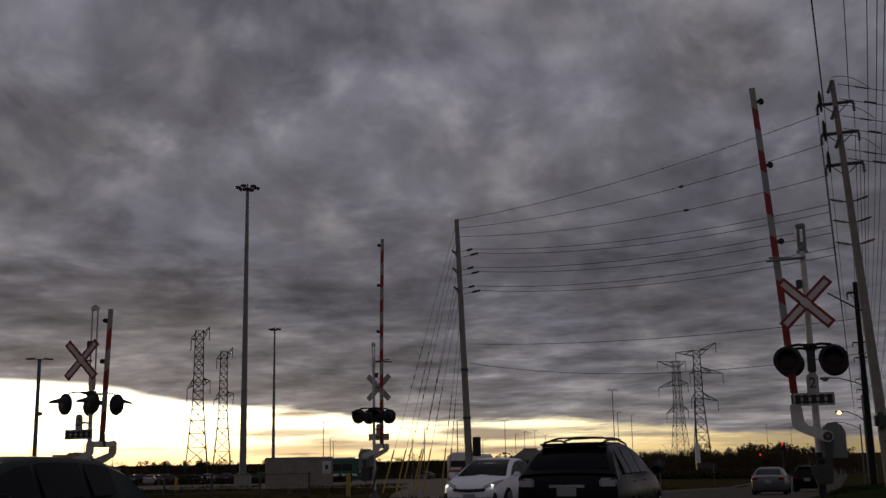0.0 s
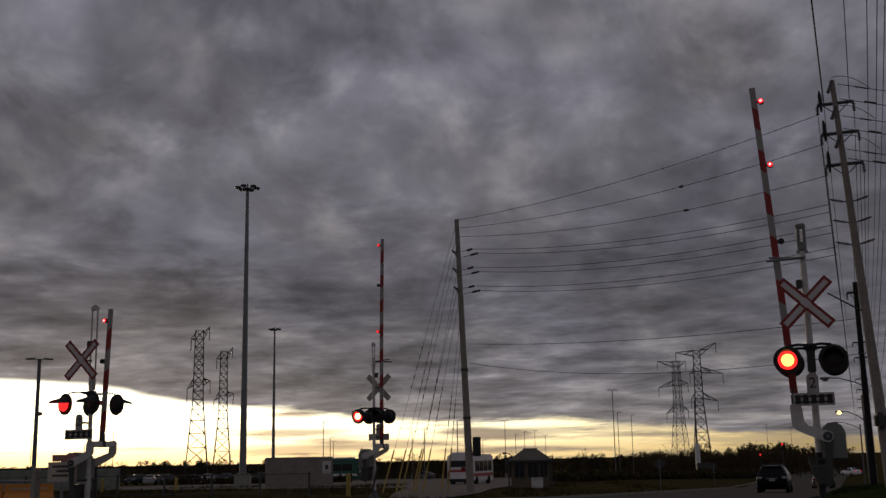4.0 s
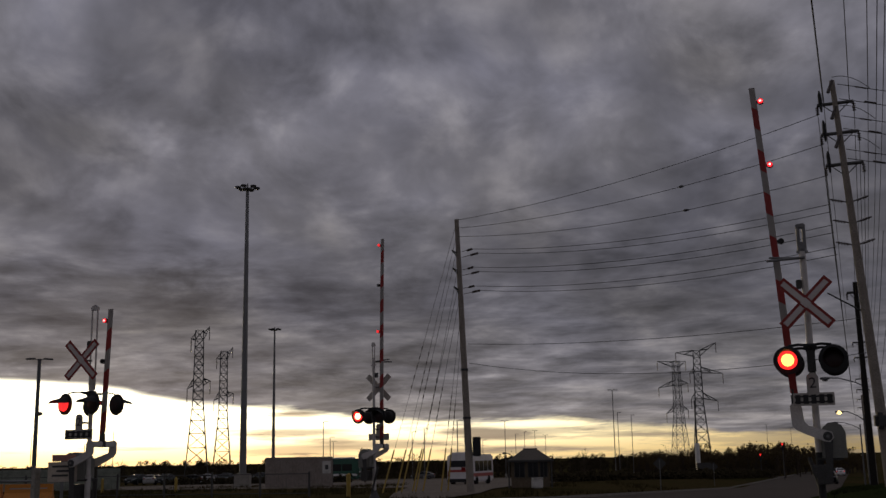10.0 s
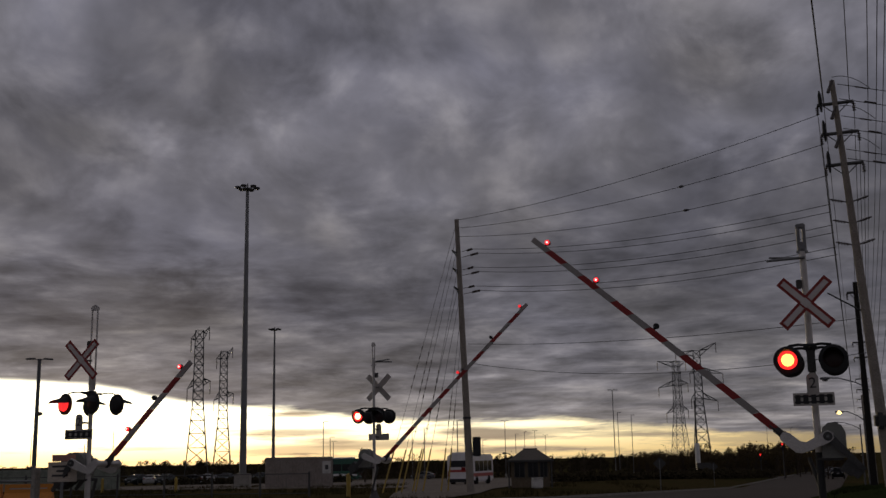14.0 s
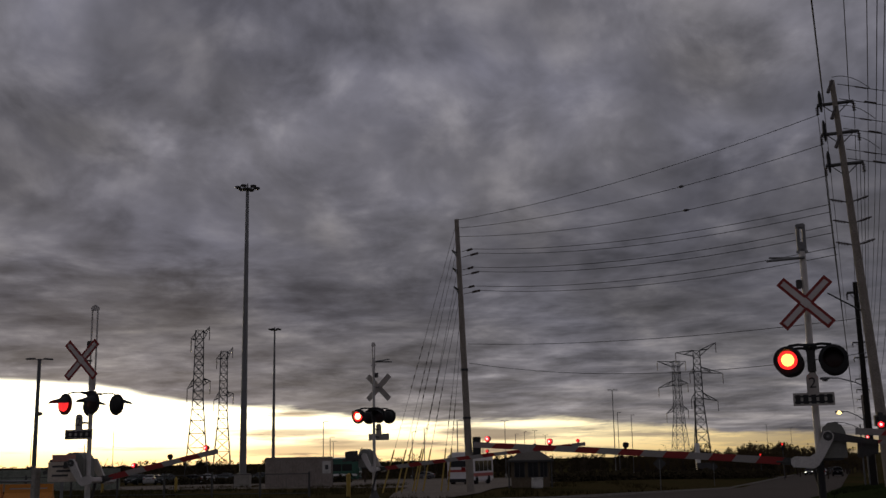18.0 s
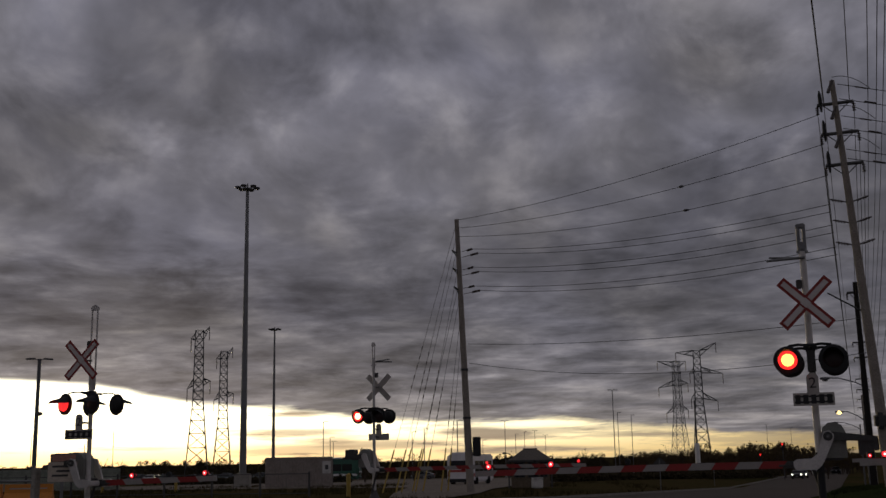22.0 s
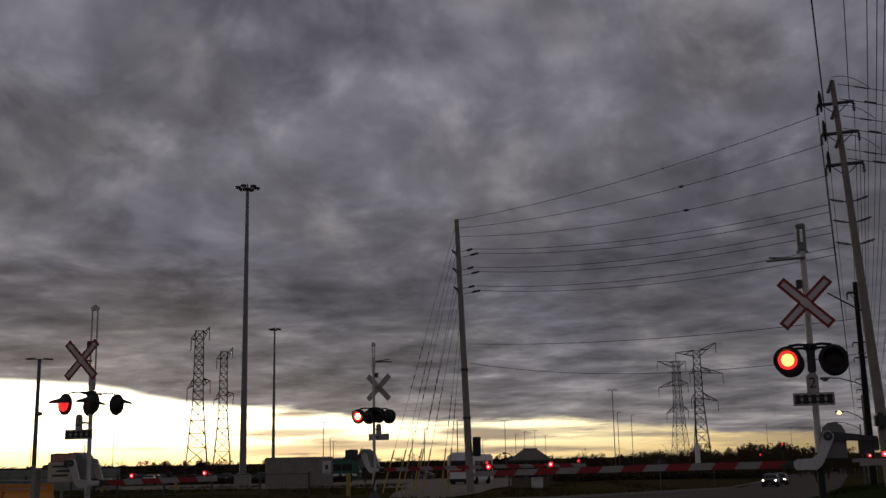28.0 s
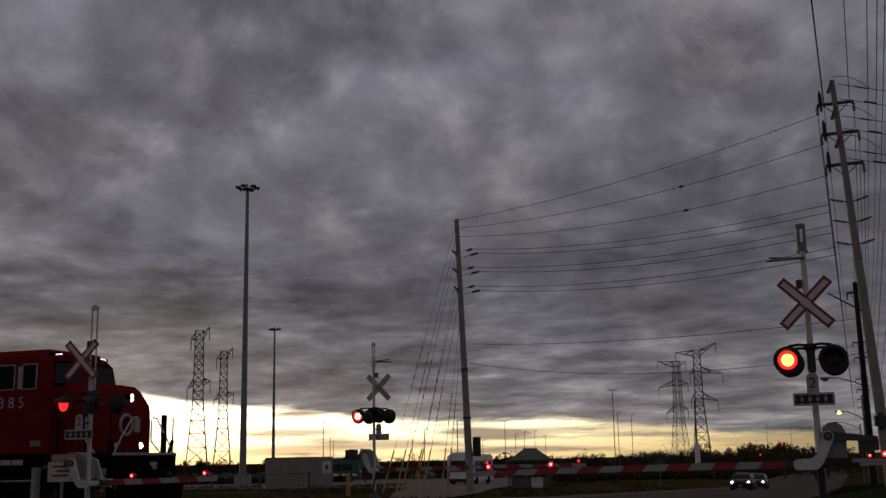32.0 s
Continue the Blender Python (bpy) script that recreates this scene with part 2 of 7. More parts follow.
def glowing(name, color, strength):
    m = bpy.data.materials.new(name)
    m.use_nodes = True
    b = m.node_tree.nodes["Principled BSDF"]
    b.inputs["Base Color"].default_value = (*[c * 0.4 for c in color], 1)
    b.inputs["Emission Color"].default_value = (*color, 1)
    b.inputs["Emission Strength"].default_value = strength
    return m


def glassy(name, tint=(0.02, 0.022, 0.025), rough=0.04, gloss=0.5):
    """Dark window glass: a smooth reflecting face over an unlit cabin."""
    m = bpy.data.materials.new(name)
    m.use_nodes = True
    n, l = m.node_tree.nodes, m.node_tree.links
    b = n["Principled BSDF"]
    b.inputs["Base Color"].default_value = (*tint, 1)
    b.inputs["Roughness"].default_value = rough
    b.inputs["IOR"].default_value = 1.45
    b.inputs["Specular IOR Level"].default_value = gloss
    t = n.new("ShaderNodeTexNoise")
    t.inputs["Scale"].default_value = 9
    mr = n.new("ShaderNodeMapRange")
    l.new(t.outputs["Fac"], mr.inputs[0])
    mr.inputs[3].default_value, mr.inputs[4].default_value = rough, rough + 0.08
    l.new(mr.outputs[0], b.inputs["Roughness"])
    return m


GRASS = material("dry_autumn_grass", (0.060, 0.046, 0.020), 0.95, 0, 6, 0.5, 0.6, (0.026, 0.034, 0.012), 0.9, large=0.07)
VERGE = material("green_verge_grass", (0.026, 0.036, 0.012), 0.95, 0, 14, 0.5, 0.6, (0.034, 0.032, 0.016), 0.6, large=0.4)
ASPHALT = material("worn_asphalt", (0.122, 0.106, 0.092), 0.9, 0, 40, 0.3, 0.3, (0.08, 0.07, 0.061), 0.5, large=0.25)
LOT = material("pale_old_asphalt", (0.23, 0.20, 0.165), 0.9, 0, 25, 0.3, 0.3, (0.12, 0.10, 0.082), 0.5, large=0.12)
KERB = material("kerb_concrete", (0.30, 0.275, 0.24), 0.85, 0, 30, 0.2, 0.3, (0.12, 0.11, 0.1), 0.5)
CONCRETE = material("weathered_concrete", (0.30, 0.28, 0.25), 0.85, 0, 18, 0.2, 0.3, (0.15, 0.14, 0.12), 0.5)
BALLAST = material("crushed_stone_ballast", (0.14, 0.125, 0.115), 0.95, 0, 26, 0.6, 1.0, (0.08, 0.06, 0.05), 0.5)
TIE = material("creosoted_tie_wood", (0.06, 0.048, 0.038), 0.9, 0, 40, 0.4, 0.4)
RAIL = material("rail_steel", (0.16, 0.11, 0.08), 0.45, 0.8, 30, 0.3, 0.2)
WHITE_LINE = material("white_road_paint", (0.6, 0.58, 0.54), 0.7, 0, 40, 0.25, 0.1, (0.15, 0.14, 0.13), 0.7)
ALU = material("dull_aluminium_paint", (0.58, 0.55, 0.52), 0.55, 0.2, 60, 0.12, 0.05, (0.22, 0.2, 0.18), 0.5, large=3)
GALV = material("galvanised_steel", (0.20, 0.20, 0.20), 0.5, 0.6, 40, 0.2, 0.05, (0.17, 0.165, 0.16), 0.5)
DARKSTEEL = material("dark_weathered_steel", (0.07, 0.068, 0.066), 0.6, 0.4, 40, 0.25, 0.08)
BLACKPAINT = material("matt_black_paint", (0.016, 0.016, 0.017), 0.75, 0, 60, 0.2, 0.05, (0.03, 0.029, 0.028), 0.4)
SIGNWHITE = material("reflective_white_sheeting", (0.62, 0.56, 0.53), 0.6, 0, 80, 0.06, 0.03, (0.42, 0.37, 0.34), 0.4, large=4)
SIGNRED = material("reflective_red_sheeting", (0.26, 0.026, 0.02), 0.6, 0, 80, 0.1, 0.03, (0.3, 0.05, 0.04), 0.4, large=4)
ARMWHITE = material("gate_arm_white_sheeting", (0.31, 0.285, 0.265), 0.6, 0, 60, 0.1, 0.04, (0.22, 0.2, 0.185), 0.5, large=3)
ARMRED = material("gate_arm_red_sheeting", (0.28, 0.016, 0.014), 0.5, 0, 60, 0.12, 0.04, (0.24, 0.018, 0.016), 0.5, large=3)
POLEWOOD = material("grey_pole_wood", (0.30, 0.265, 0.23), 0.9, 0, 20, 0.3, 0.4, (0.17, 0.15, 0.125), 0.6, large=0.8)
DARKWOOD = material("tarred_pole_wood", (0.03, 0.027, 0.025), 0.9, 0, 20, 0.3, 0.4)
INSULATOR = material("brown_glazed_porcelain", (0.06, 0.045, 0.04), 0.25, 0, 30, 0.1, 0)
WIRE = material("black_cable_sheath", (0.02, 0.02, 0.021), 0.6, 0, 20, 0.1, 0)
LATTICE = material("tower_lattice_steel", (0.10, 0.10, 0.105), 0.55, 0.5, 10, 0.2, 0)
LAMPHEAD = material("lamp_head_grey", (0.12, 0.12, 0.125), 0.5, 0.5, 30, 0.2, 0)
YELLOW = material("yellow_plastic_guard", (0.40, 0.27, 0.045), 0.6, 0, 30, 0.15, 0.03, (0.2, 0.14, 0.035), 0.5)
ORANGE = material("orange_barrier_plastic", (0.58, 0.21, 0.02), 0.55, 0, 20, 0.15, 0.05, (0.48, 0.18, 0.03), 0.5)
DARKLENS = material("unlit_red_lens", (0.02, 0.003, 0.003), 0.4, 0, 60, 0.2, 0)
LIT = glowing("lit_red_lamp_core", (1.0, 0.64, 0.12), 2.6)
LITPALE = glowing("lit_pale_lamp_core", (1.0, 0.80, 0.42), 2.6)
LITRIM = glowing("lit_red_lamp_rim", (1.0, 0.022, 0.02), 1.7)
LITSMALL = glowing("small_lit_red_lamp", (1.0, 0.02, 0.03), 1.3)
LITCORE = glowing("small_lamp_core", (1.0, 0.75, 0.7), 1.6)
LITRED = glowing("dim_lit_red_lamp", (1.0, 0.03, 0.035), 0.9)
HEADLIGHT = glowing("white_headlight", (1.0, 0.9, 0.75), 6.0)
# soft glow that stands in for glints on headlight glass
GLINT = glowing("headlight_glint", (1.0, 0.93, 0.82), 1.6)
TAILLIGHT = glowing("red_tail_light", (1.0, 0.03, 0.02), 1.2)
SODIUM = glowing("warm_street_lamp", (1.0, 0.66, 0.25), 2.5)
GLASS = glassy("dark_window_glass")
RUBBER = material("black_tyre_rubber", (0.018, 0.018, 0.018), 0.85, 0, 40, 0.2, 0.1)
BARK = material("bare_bark", (0.07, 0.055, 0.042), 0.95, 0, 12, 0.3, 0.3)
LEAF = material("late_autumn_leaves", (0.05, 0.042, 0.022), 0.9, 0, 3, 0.5, 0.1, (0.09, 0.055, 0.02), 0.5)
RUSSET = material("russet_autumn_foliage", (0.085, 0.062, 0.033), 0.95, 0, 3, 0.5, 0.1, (0.05, 0.042, 0.024), 0.6)
SHRUB = material("dark_evergreen_foliage", (0.042, 0.034, 0.020), 0.95, 0, 3, 0.5, 0.1)


# ---------- mesh helpers ----------
def box(bm, size, at=(0, 0, 0), turn=None, bevel=0.0):
    r = bmesh.ops.create_cube(bm, size=1.0)
    m = Matrix.Translation(at) @ (turn or Matrix.Identity(4)) @ Matrix.Diagonal((*size, 1))
    bmesh.ops.transform(bm, matrix=m, verts=r["verts"])
    if bevel:
        edges = list({e for v in r["verts"] for e in v.link_edges})
        bmesh.ops.bevel(bm, geom=edges, offset=bevel, segments=2, affect="EDGES")


def rod(bm, a, b, r0, r1=None, seg=10):
    """A tapered round bar from a to b."""
    a, b = Vector(a), Vector(b)
    d = b - a
    if d.length < 1e-6:
        return
    r = bmesh.ops.create_cone(bm, cap_ends=True, segments=seg, radius1=r0, radius2=r0 if r1 is None else r1, depth=d.length)
    m = Matrix.Translation((a + b) / 2) @ d.to_track_quat("Z", "Y").to_matrix().to_4x4()
    bmesh.ops.transform(bm, matrix=m, verts=r["verts"])


def sweep(bm, points, radii, seg=8):
    """One continuous round body through the points."""
    pts = [Vector(p) for p in points]
    loops = []
    for i, p in enumerate(pts):
        way = (pts[min(i + 1, len(pts) - 1)] - pts[max(i - 1, 0)]).normalized()
        side = way.cross(Vector((0.31, 0.22, 0.92))).normalized()
        other = way.cross(side)
        loops.append([bm.verts.new(p + (side * math.cos(k * math.tau / seg) + other * math.sin(k * math.tau / seg)) * radii[i]) for k in range(seg)])
    for a, b in zip(loops, loops[1:]):
        for k in range(seg):
            j = (k + 1) % seg
            bm.faces.new((a[k], a[j], b[j], b[k]))
    bm.faces.new(loops[0][::-1])
    bm.faces.new(loops[-1])


def chain(bm, points, r, seg=8):
    sweep(bm, points, [r] * len(points), seg)


def prism(bm, outline, depth, m=None):
    """A plate: the outline (x, z) made solid over depth in y, centred."""
    m = m or Matrix.Identity(4)
    f = [bm.verts.new(m @ Vector((x, -depth / 2, z))) for x, z in outline]
    k = [bm.verts.new(m @ Vector((x, depth / 2, z))) for x, z in outline]
    bm.faces.new(f)
    bm.faces.new(k[::-1])
    n = len(f)
    for i in range(n):
        j = (i + 1) % n
        bm.faces.new((f[j], f[i], k[i], k[j]))


def lathe(bm, rings, m=None, seg=20):
    """A turned body about local y: rings of (radius, y)."""
    m = m or Matrix.Identity(4)
    loops = []
    for r, y in rings:
        loops.append([bm.verts.new(m @ Vector((r * math.cos(i * math.tau / seg), y, r * math.sin(i * math.tau / seg))))
                      for i in range(seg)])
    for a, b in zip(loops, loops[1:]):
        for i in range(seg):
            j = (i + 1) % seg
            bm.faces.new((a[i], a[j], b[j], b[i]))
    bm.faces.new(loops[0][::-1])
    bm.faces.new(loops[-1])


def mesh_of(bm, name, mat, smooth=False):
    bmesh.ops.recalc_face_normals(bm, faces=bm.faces)
    me = bpy.data.meshes.new(name)
    bm.to_mesh(me)
    bm.free()
    me.materials.append(mat)
    if smooth:
        me.shade_smooth()
        me.set_sharp_from_angle(angle=radians(38))
    return me


def part(name, bm, mat, parent, label="", m=None, smooth=False):
    ob = new(name, mesh_of(bm, name, mat, smooth))
    ob.parent = parent
    if m is not None:
        ob.matrix_basis = m
    if label:
        tagged(ob, label)
    return ob


def thing(name, m, label, category, group="", kind=""):
    ob = new(name)
    ob.empty_display_size = 0.2
    ob.matrix_basis = m
    return tagged(ob, label, category, group, kind)


def solo(name, bm, mat, m, label, category, group="", kind="", smooth=False):
    ob = new(name, mesh_of(bm, name, mat, smooth))
    ob.matrix_basis = m
    return tagged(ob, label, category, group, kind)


def bmnew():
    return bmesh.new()

# ---------- ground, road, track bed ----------
def sheet(name, mat, us, vs, lift, label, wobble=0.0, kind="structure", category="ground"):
    """A strip of land that follows the fall of the ground."""
    bm = bmnew()
    rows = []
    for u in us:
        row = []
        for v in vs:
            p = spot(u, v, lift)
            p.z += wobble * noise.noise(Vector((u * 0.05, v * 0.05, 3.0)))
            row.append(bm.verts.new(p))
        rows.append(row)
    for a, b in zip(rows, rows[1:]):
        for i in range(len(vs) - 1):
            bm.faces.new((a[i], a[i + 1], b[i + 1], b[i]))
    return solo(name, bm, mat, Matrix.Identity(4), label, category, kind=kind)


def steps(a, b, n):
    return [a + (b - a) * i / n for i in range(n + 1)]


FAR_U = steps(-60, 24, 14) + steps(27, 60, 22)[0:] + steps(64, 200, 34) + steps(210, 420, 21) + [500, 650, 900, 1400, 2200, 3500]
SIDE_V = [-3000, -1800, -1000, -600, -400, -300] + steps(-220, 160, 76) + [200, 300, 450, 700, 1200, 2000, 3000]
sheet("ground", GRASS, FAR_U, SIDE_V, -0.06, "dry brown autumn grass on gently falling land", 0.04)

ROAD_L, ROAD_R = -12.6, -1.6
ROAD_U = steps(-50, 24, 10) + steps(27, 60, 12) + steps(66, 200, 24) + steps(215, 400, 12)
sheet("road", ASPHALT, ROAD_U, [ROAD_L, -7.2, ROAD_R], 0.0, "worn grey asphalt two-lane road over the crossing", category="road")


def kerb(v, u0, u1, side):
    bm = bmnew()
    us = steps(u0, u1, int((u1 - u0) / 6))
    for a, b in zip(us, us[1:]):
        w = 0.16 * side
        lo = [spot(a, v, -0.1), spot(b, v, -0.1), spot(b, v + w, -0.1), spot(a, v + w, -0.1)]
        hi = [spot(a, v, 0.13), spot(b, v, 0.13), spot(b, v + w, 0.12), spot(a, v + w, 0.12)]
        lo, hi = [bm.verts.new(p) for p in lo], [bm.verts.new(p) for p in hi]
        bm.faces.new(hi)
        for i in range(4):
            j = (i + 1) % 4
            bm.faces.new((lo[i], lo[j], hi[j], hi[i]))
    solo("kerb", bm, KERB, Matrix.Identity(4), "pale concrete kerb along the road", "kerb", kind="structure")


kerb(ROAD_L, 34, 300, -1)


def track(u0, label):
    """Two rails on ties in a ballast bed, running across the road."""
    t = thing("railway_track", stand(u0, 0, -0.12), label, "railway track", kind="structure")
    bm = bmnew()
    x_lo, x_hi = -640.0, 120.0
    half, mid_x = (x_hi - x_lo) / 2, (x_hi + x_lo) / 2
    prof = [(-1.9, -0.12), (-1.4, 0.02), (1.4, 0.02), (1.9, -0.12)]
    ends = []
    for x in (x_lo, x_hi):
        ends.append([bm.verts.new((x, y, z)) for y, z in prof])
    for i in range(3):
        bm.faces.new((ends[0][i], ends[1][i], ends[1][i + 1], ends[0][i + 1]))
    part("ballast", bm, BALLAST, t)
    for y in (-0.755, 0.755):
        bm = bmnew()
        box(bm, (2 * half, 0.14, 0.02), (mid_x, y, 0.05))
        box(bm, (2 * half, 0.02, 0.12), (mid_x, y, 0.11))
        box(bm, (2 * half, 0.07, 0.035), (mid_x, y, 0.185))
        part("rail", bm, RAIL, t)
    bm = bmnew()
    for i in range(130):
        x = -50 + i * 0.54
        if -13.4 < x < -0.6:
            continue
        box(bm, (0.23, 2.6, 0.05), (x, 0, 0.035))
    ties = part("ties", bm, TIE, t)
    tagged(ties, kind="stuff")


track(25.3, "near railway track on a stone ballast bed")
track(29.7, "far railway track on a stone ballast bed")
for u in (25.3, 29.7):
    bm = bmnew()
    for y, w in ((0, 1.30), (-1.35, 0.95), (1.35, 0.95)):
        box(bm, (13.4, w, 0.1), (-7.1, y, 0.145), bevel=0.01)
    solo("crossing_panel", bm, TIE, stand(u, 0, -0.12), "dark timber crossing panels between the rails", "crossing panel",
         kind="structure")

# ---------- level crossing signals ----------
CHEEK = material("grey_cast_cheek", (0.60, 0.57, 0.54), 0.6, 0.1, 40, 0.15, 0.05, (0.26, 0.24, 0.22), 0.5)
MACHINE = material("dark_grey_machine_case", (0.21, 0.21, 0.188), 0.65, 0.05, 40, 0.15, 0.05, (0.16, 0.158, 0.145), 0.5)
TABGREY = material("dirty_sign_sheeting", (0.42, 0.385, 0.35), 0.6, 0, 60, 0.1, 0.03, (0.2, 0.18, 0.16), 0.5, large=5)
BULBS = []      # (bulb, open pose, shut pose, phase)
GATES = []      # (gate arm, pivot, side, droop)


def letters(text, size, depth, mat, parent, m, name="lettering"):
    """Built-in font letters turned into a thin mesh."""
    cu = bpy.data.curves.new(name, "FONT")
    cu.body, cu.size, cu.extrude, cu.align_x, cu.align_y = text, size, depth, "CENTER", "CENTER"
    tmp = bpy.data.objects.new(name, cu)
    scene.collection.objects.link(tmp)
    me = bpy.data.meshes.new_from_object(tmp.evaluated_get(bpy.context.evaluated_depsgraph_get()))
    bpy.data.objects.remove(tmp)
    me.materials.clear()
    me.materials.append(mat)
    ob = new(name, me)
    ob.parent = parent
    ob.matrix_basis = m
    return ob


def flasher(sig, x, y, z, face, phase, toe=0.0, core_mat=None, deep=0.19, visor=False):
    """One round flasher on the crossarm: back disc, housing, hood, lens and the lamp in it. face -1 looks to -y, 1 to +y."""
    m = pose(x, y, z, 0, 0, (0 if face < 0 else 180) + toe)
    bm = bmnew()
    lathe(bm, [(0.245, 0.0), (0.245, -0.012), (0.135, -0.02)], seg=32)
    lathe(bm, [(0.10, deep), (0.15, deep * 0.85), (0.178, deep * 0.45), (0.18, 0.0)], seg=24)
    head = part("flasher_light", bm, BLACKPAINT, sig, "round black flasher with a dark background disc", m, True)
    bm = bmnew()
    n = 14
    for i in range(n):
        lo, hi = (10, 170) if visor else (-15, 195)
        a0, a1 = radians(lo + i * (hi - lo) / n), radians(lo + (i + 1) * (hi - lo) / n)
        q = []
        for r in (0.172, 0.166):
            flatten = 0.48 if visor else 1.0
            q += [Vector((r * math.cos(a), d, r * math.sin(a))) for a, d in ((a0, -0.02), (a1, -0.02))]
            q += [Vector((r * math.cos(a), -0.34 if visor else -0.07 - 0.30 * max(0, math.sin(a)), flatten * r * math.sin(a))) for a in (a1, a0)]
        q = [bm.verts.new(p) for p in q]
        for f in ((0, 1, 2, 3), (7, 6, 5, 4), (0, 3, 7, 4), (1, 5, 6, 2), (3, 2, 6, 7), (0, 4, 5, 1)):
            bm.faces.new([q[i] for i in f])
    part("hood", bm, BLACKPAINT, head)
    bm = bmnew()
    lathe(bm, [(0.158, -0.02), (0.15, -0.032), (0.08, -0.046), (0.02, -0.05)], seg=24)
    part("lens", bm, DARKLENS, head, "dark red glass lens", smooth=True)
    bm = bmnew()
    lathe(bm, [(0.162, 0.0), (0.160, -0.006), (0.12, -0.010)], seg=28)
    lamp = part("lamp_rim", bm, LITRIM, head, "red rim of the lit lamp")
    bm = bmnew()
    lathe(bm, [(0.108, -0.012), (0.100, -0.018), (0.04, -0.022)], seg=24)
    core = part("lamp_core", bm, core_mat or LIT, head, "bright core of the lit lamp")
    for o in (lamp, core):
        BULBS.append((o, pose(0, -0.05, 0), pose(0, 0.04, 0), phase))
    bm = bmnew()
    rod(bm, (0, 0.06, 0.14), (0, 0.06, 0.20), 0.03)
    part("bracket", bm, BLACKPAINT, head)
    return head


def crossbuck(sig, z, y):
    """Two crossed white boards with red borders."""
    for s in (1, -1):
        turn = pose(0, y - 0.012 * (s > 0), z, 0, 45 * s, 0)
        bm = bmnew()
        box(bm, (1.14, 0.006, 0.19), bevel=0.0)
        board = part("crossbuck_board", bm, SIGNRED, sig, "white board with a red border", turn)
        bm = bmnew()
        box(bm, (1.04, 0.004, 0.092), (0, -0.0045, 0))
        part("white_face", bm, SIGNWHITE, board)
        bm = bmnew()
        box(bm, (1.14, 0.004, 0.19), (0, 0.0052, 0))
        part("board_back", bm, TABGREY, board)
    bm = bmnew()
    box(bm, (0.13, 0.006, 0.13), (0, y - 0.022, z), pose(0, 0, 0, 0, 45, 0))
    part("crossbuck_centre", bm, SIGNWHITE, sig)


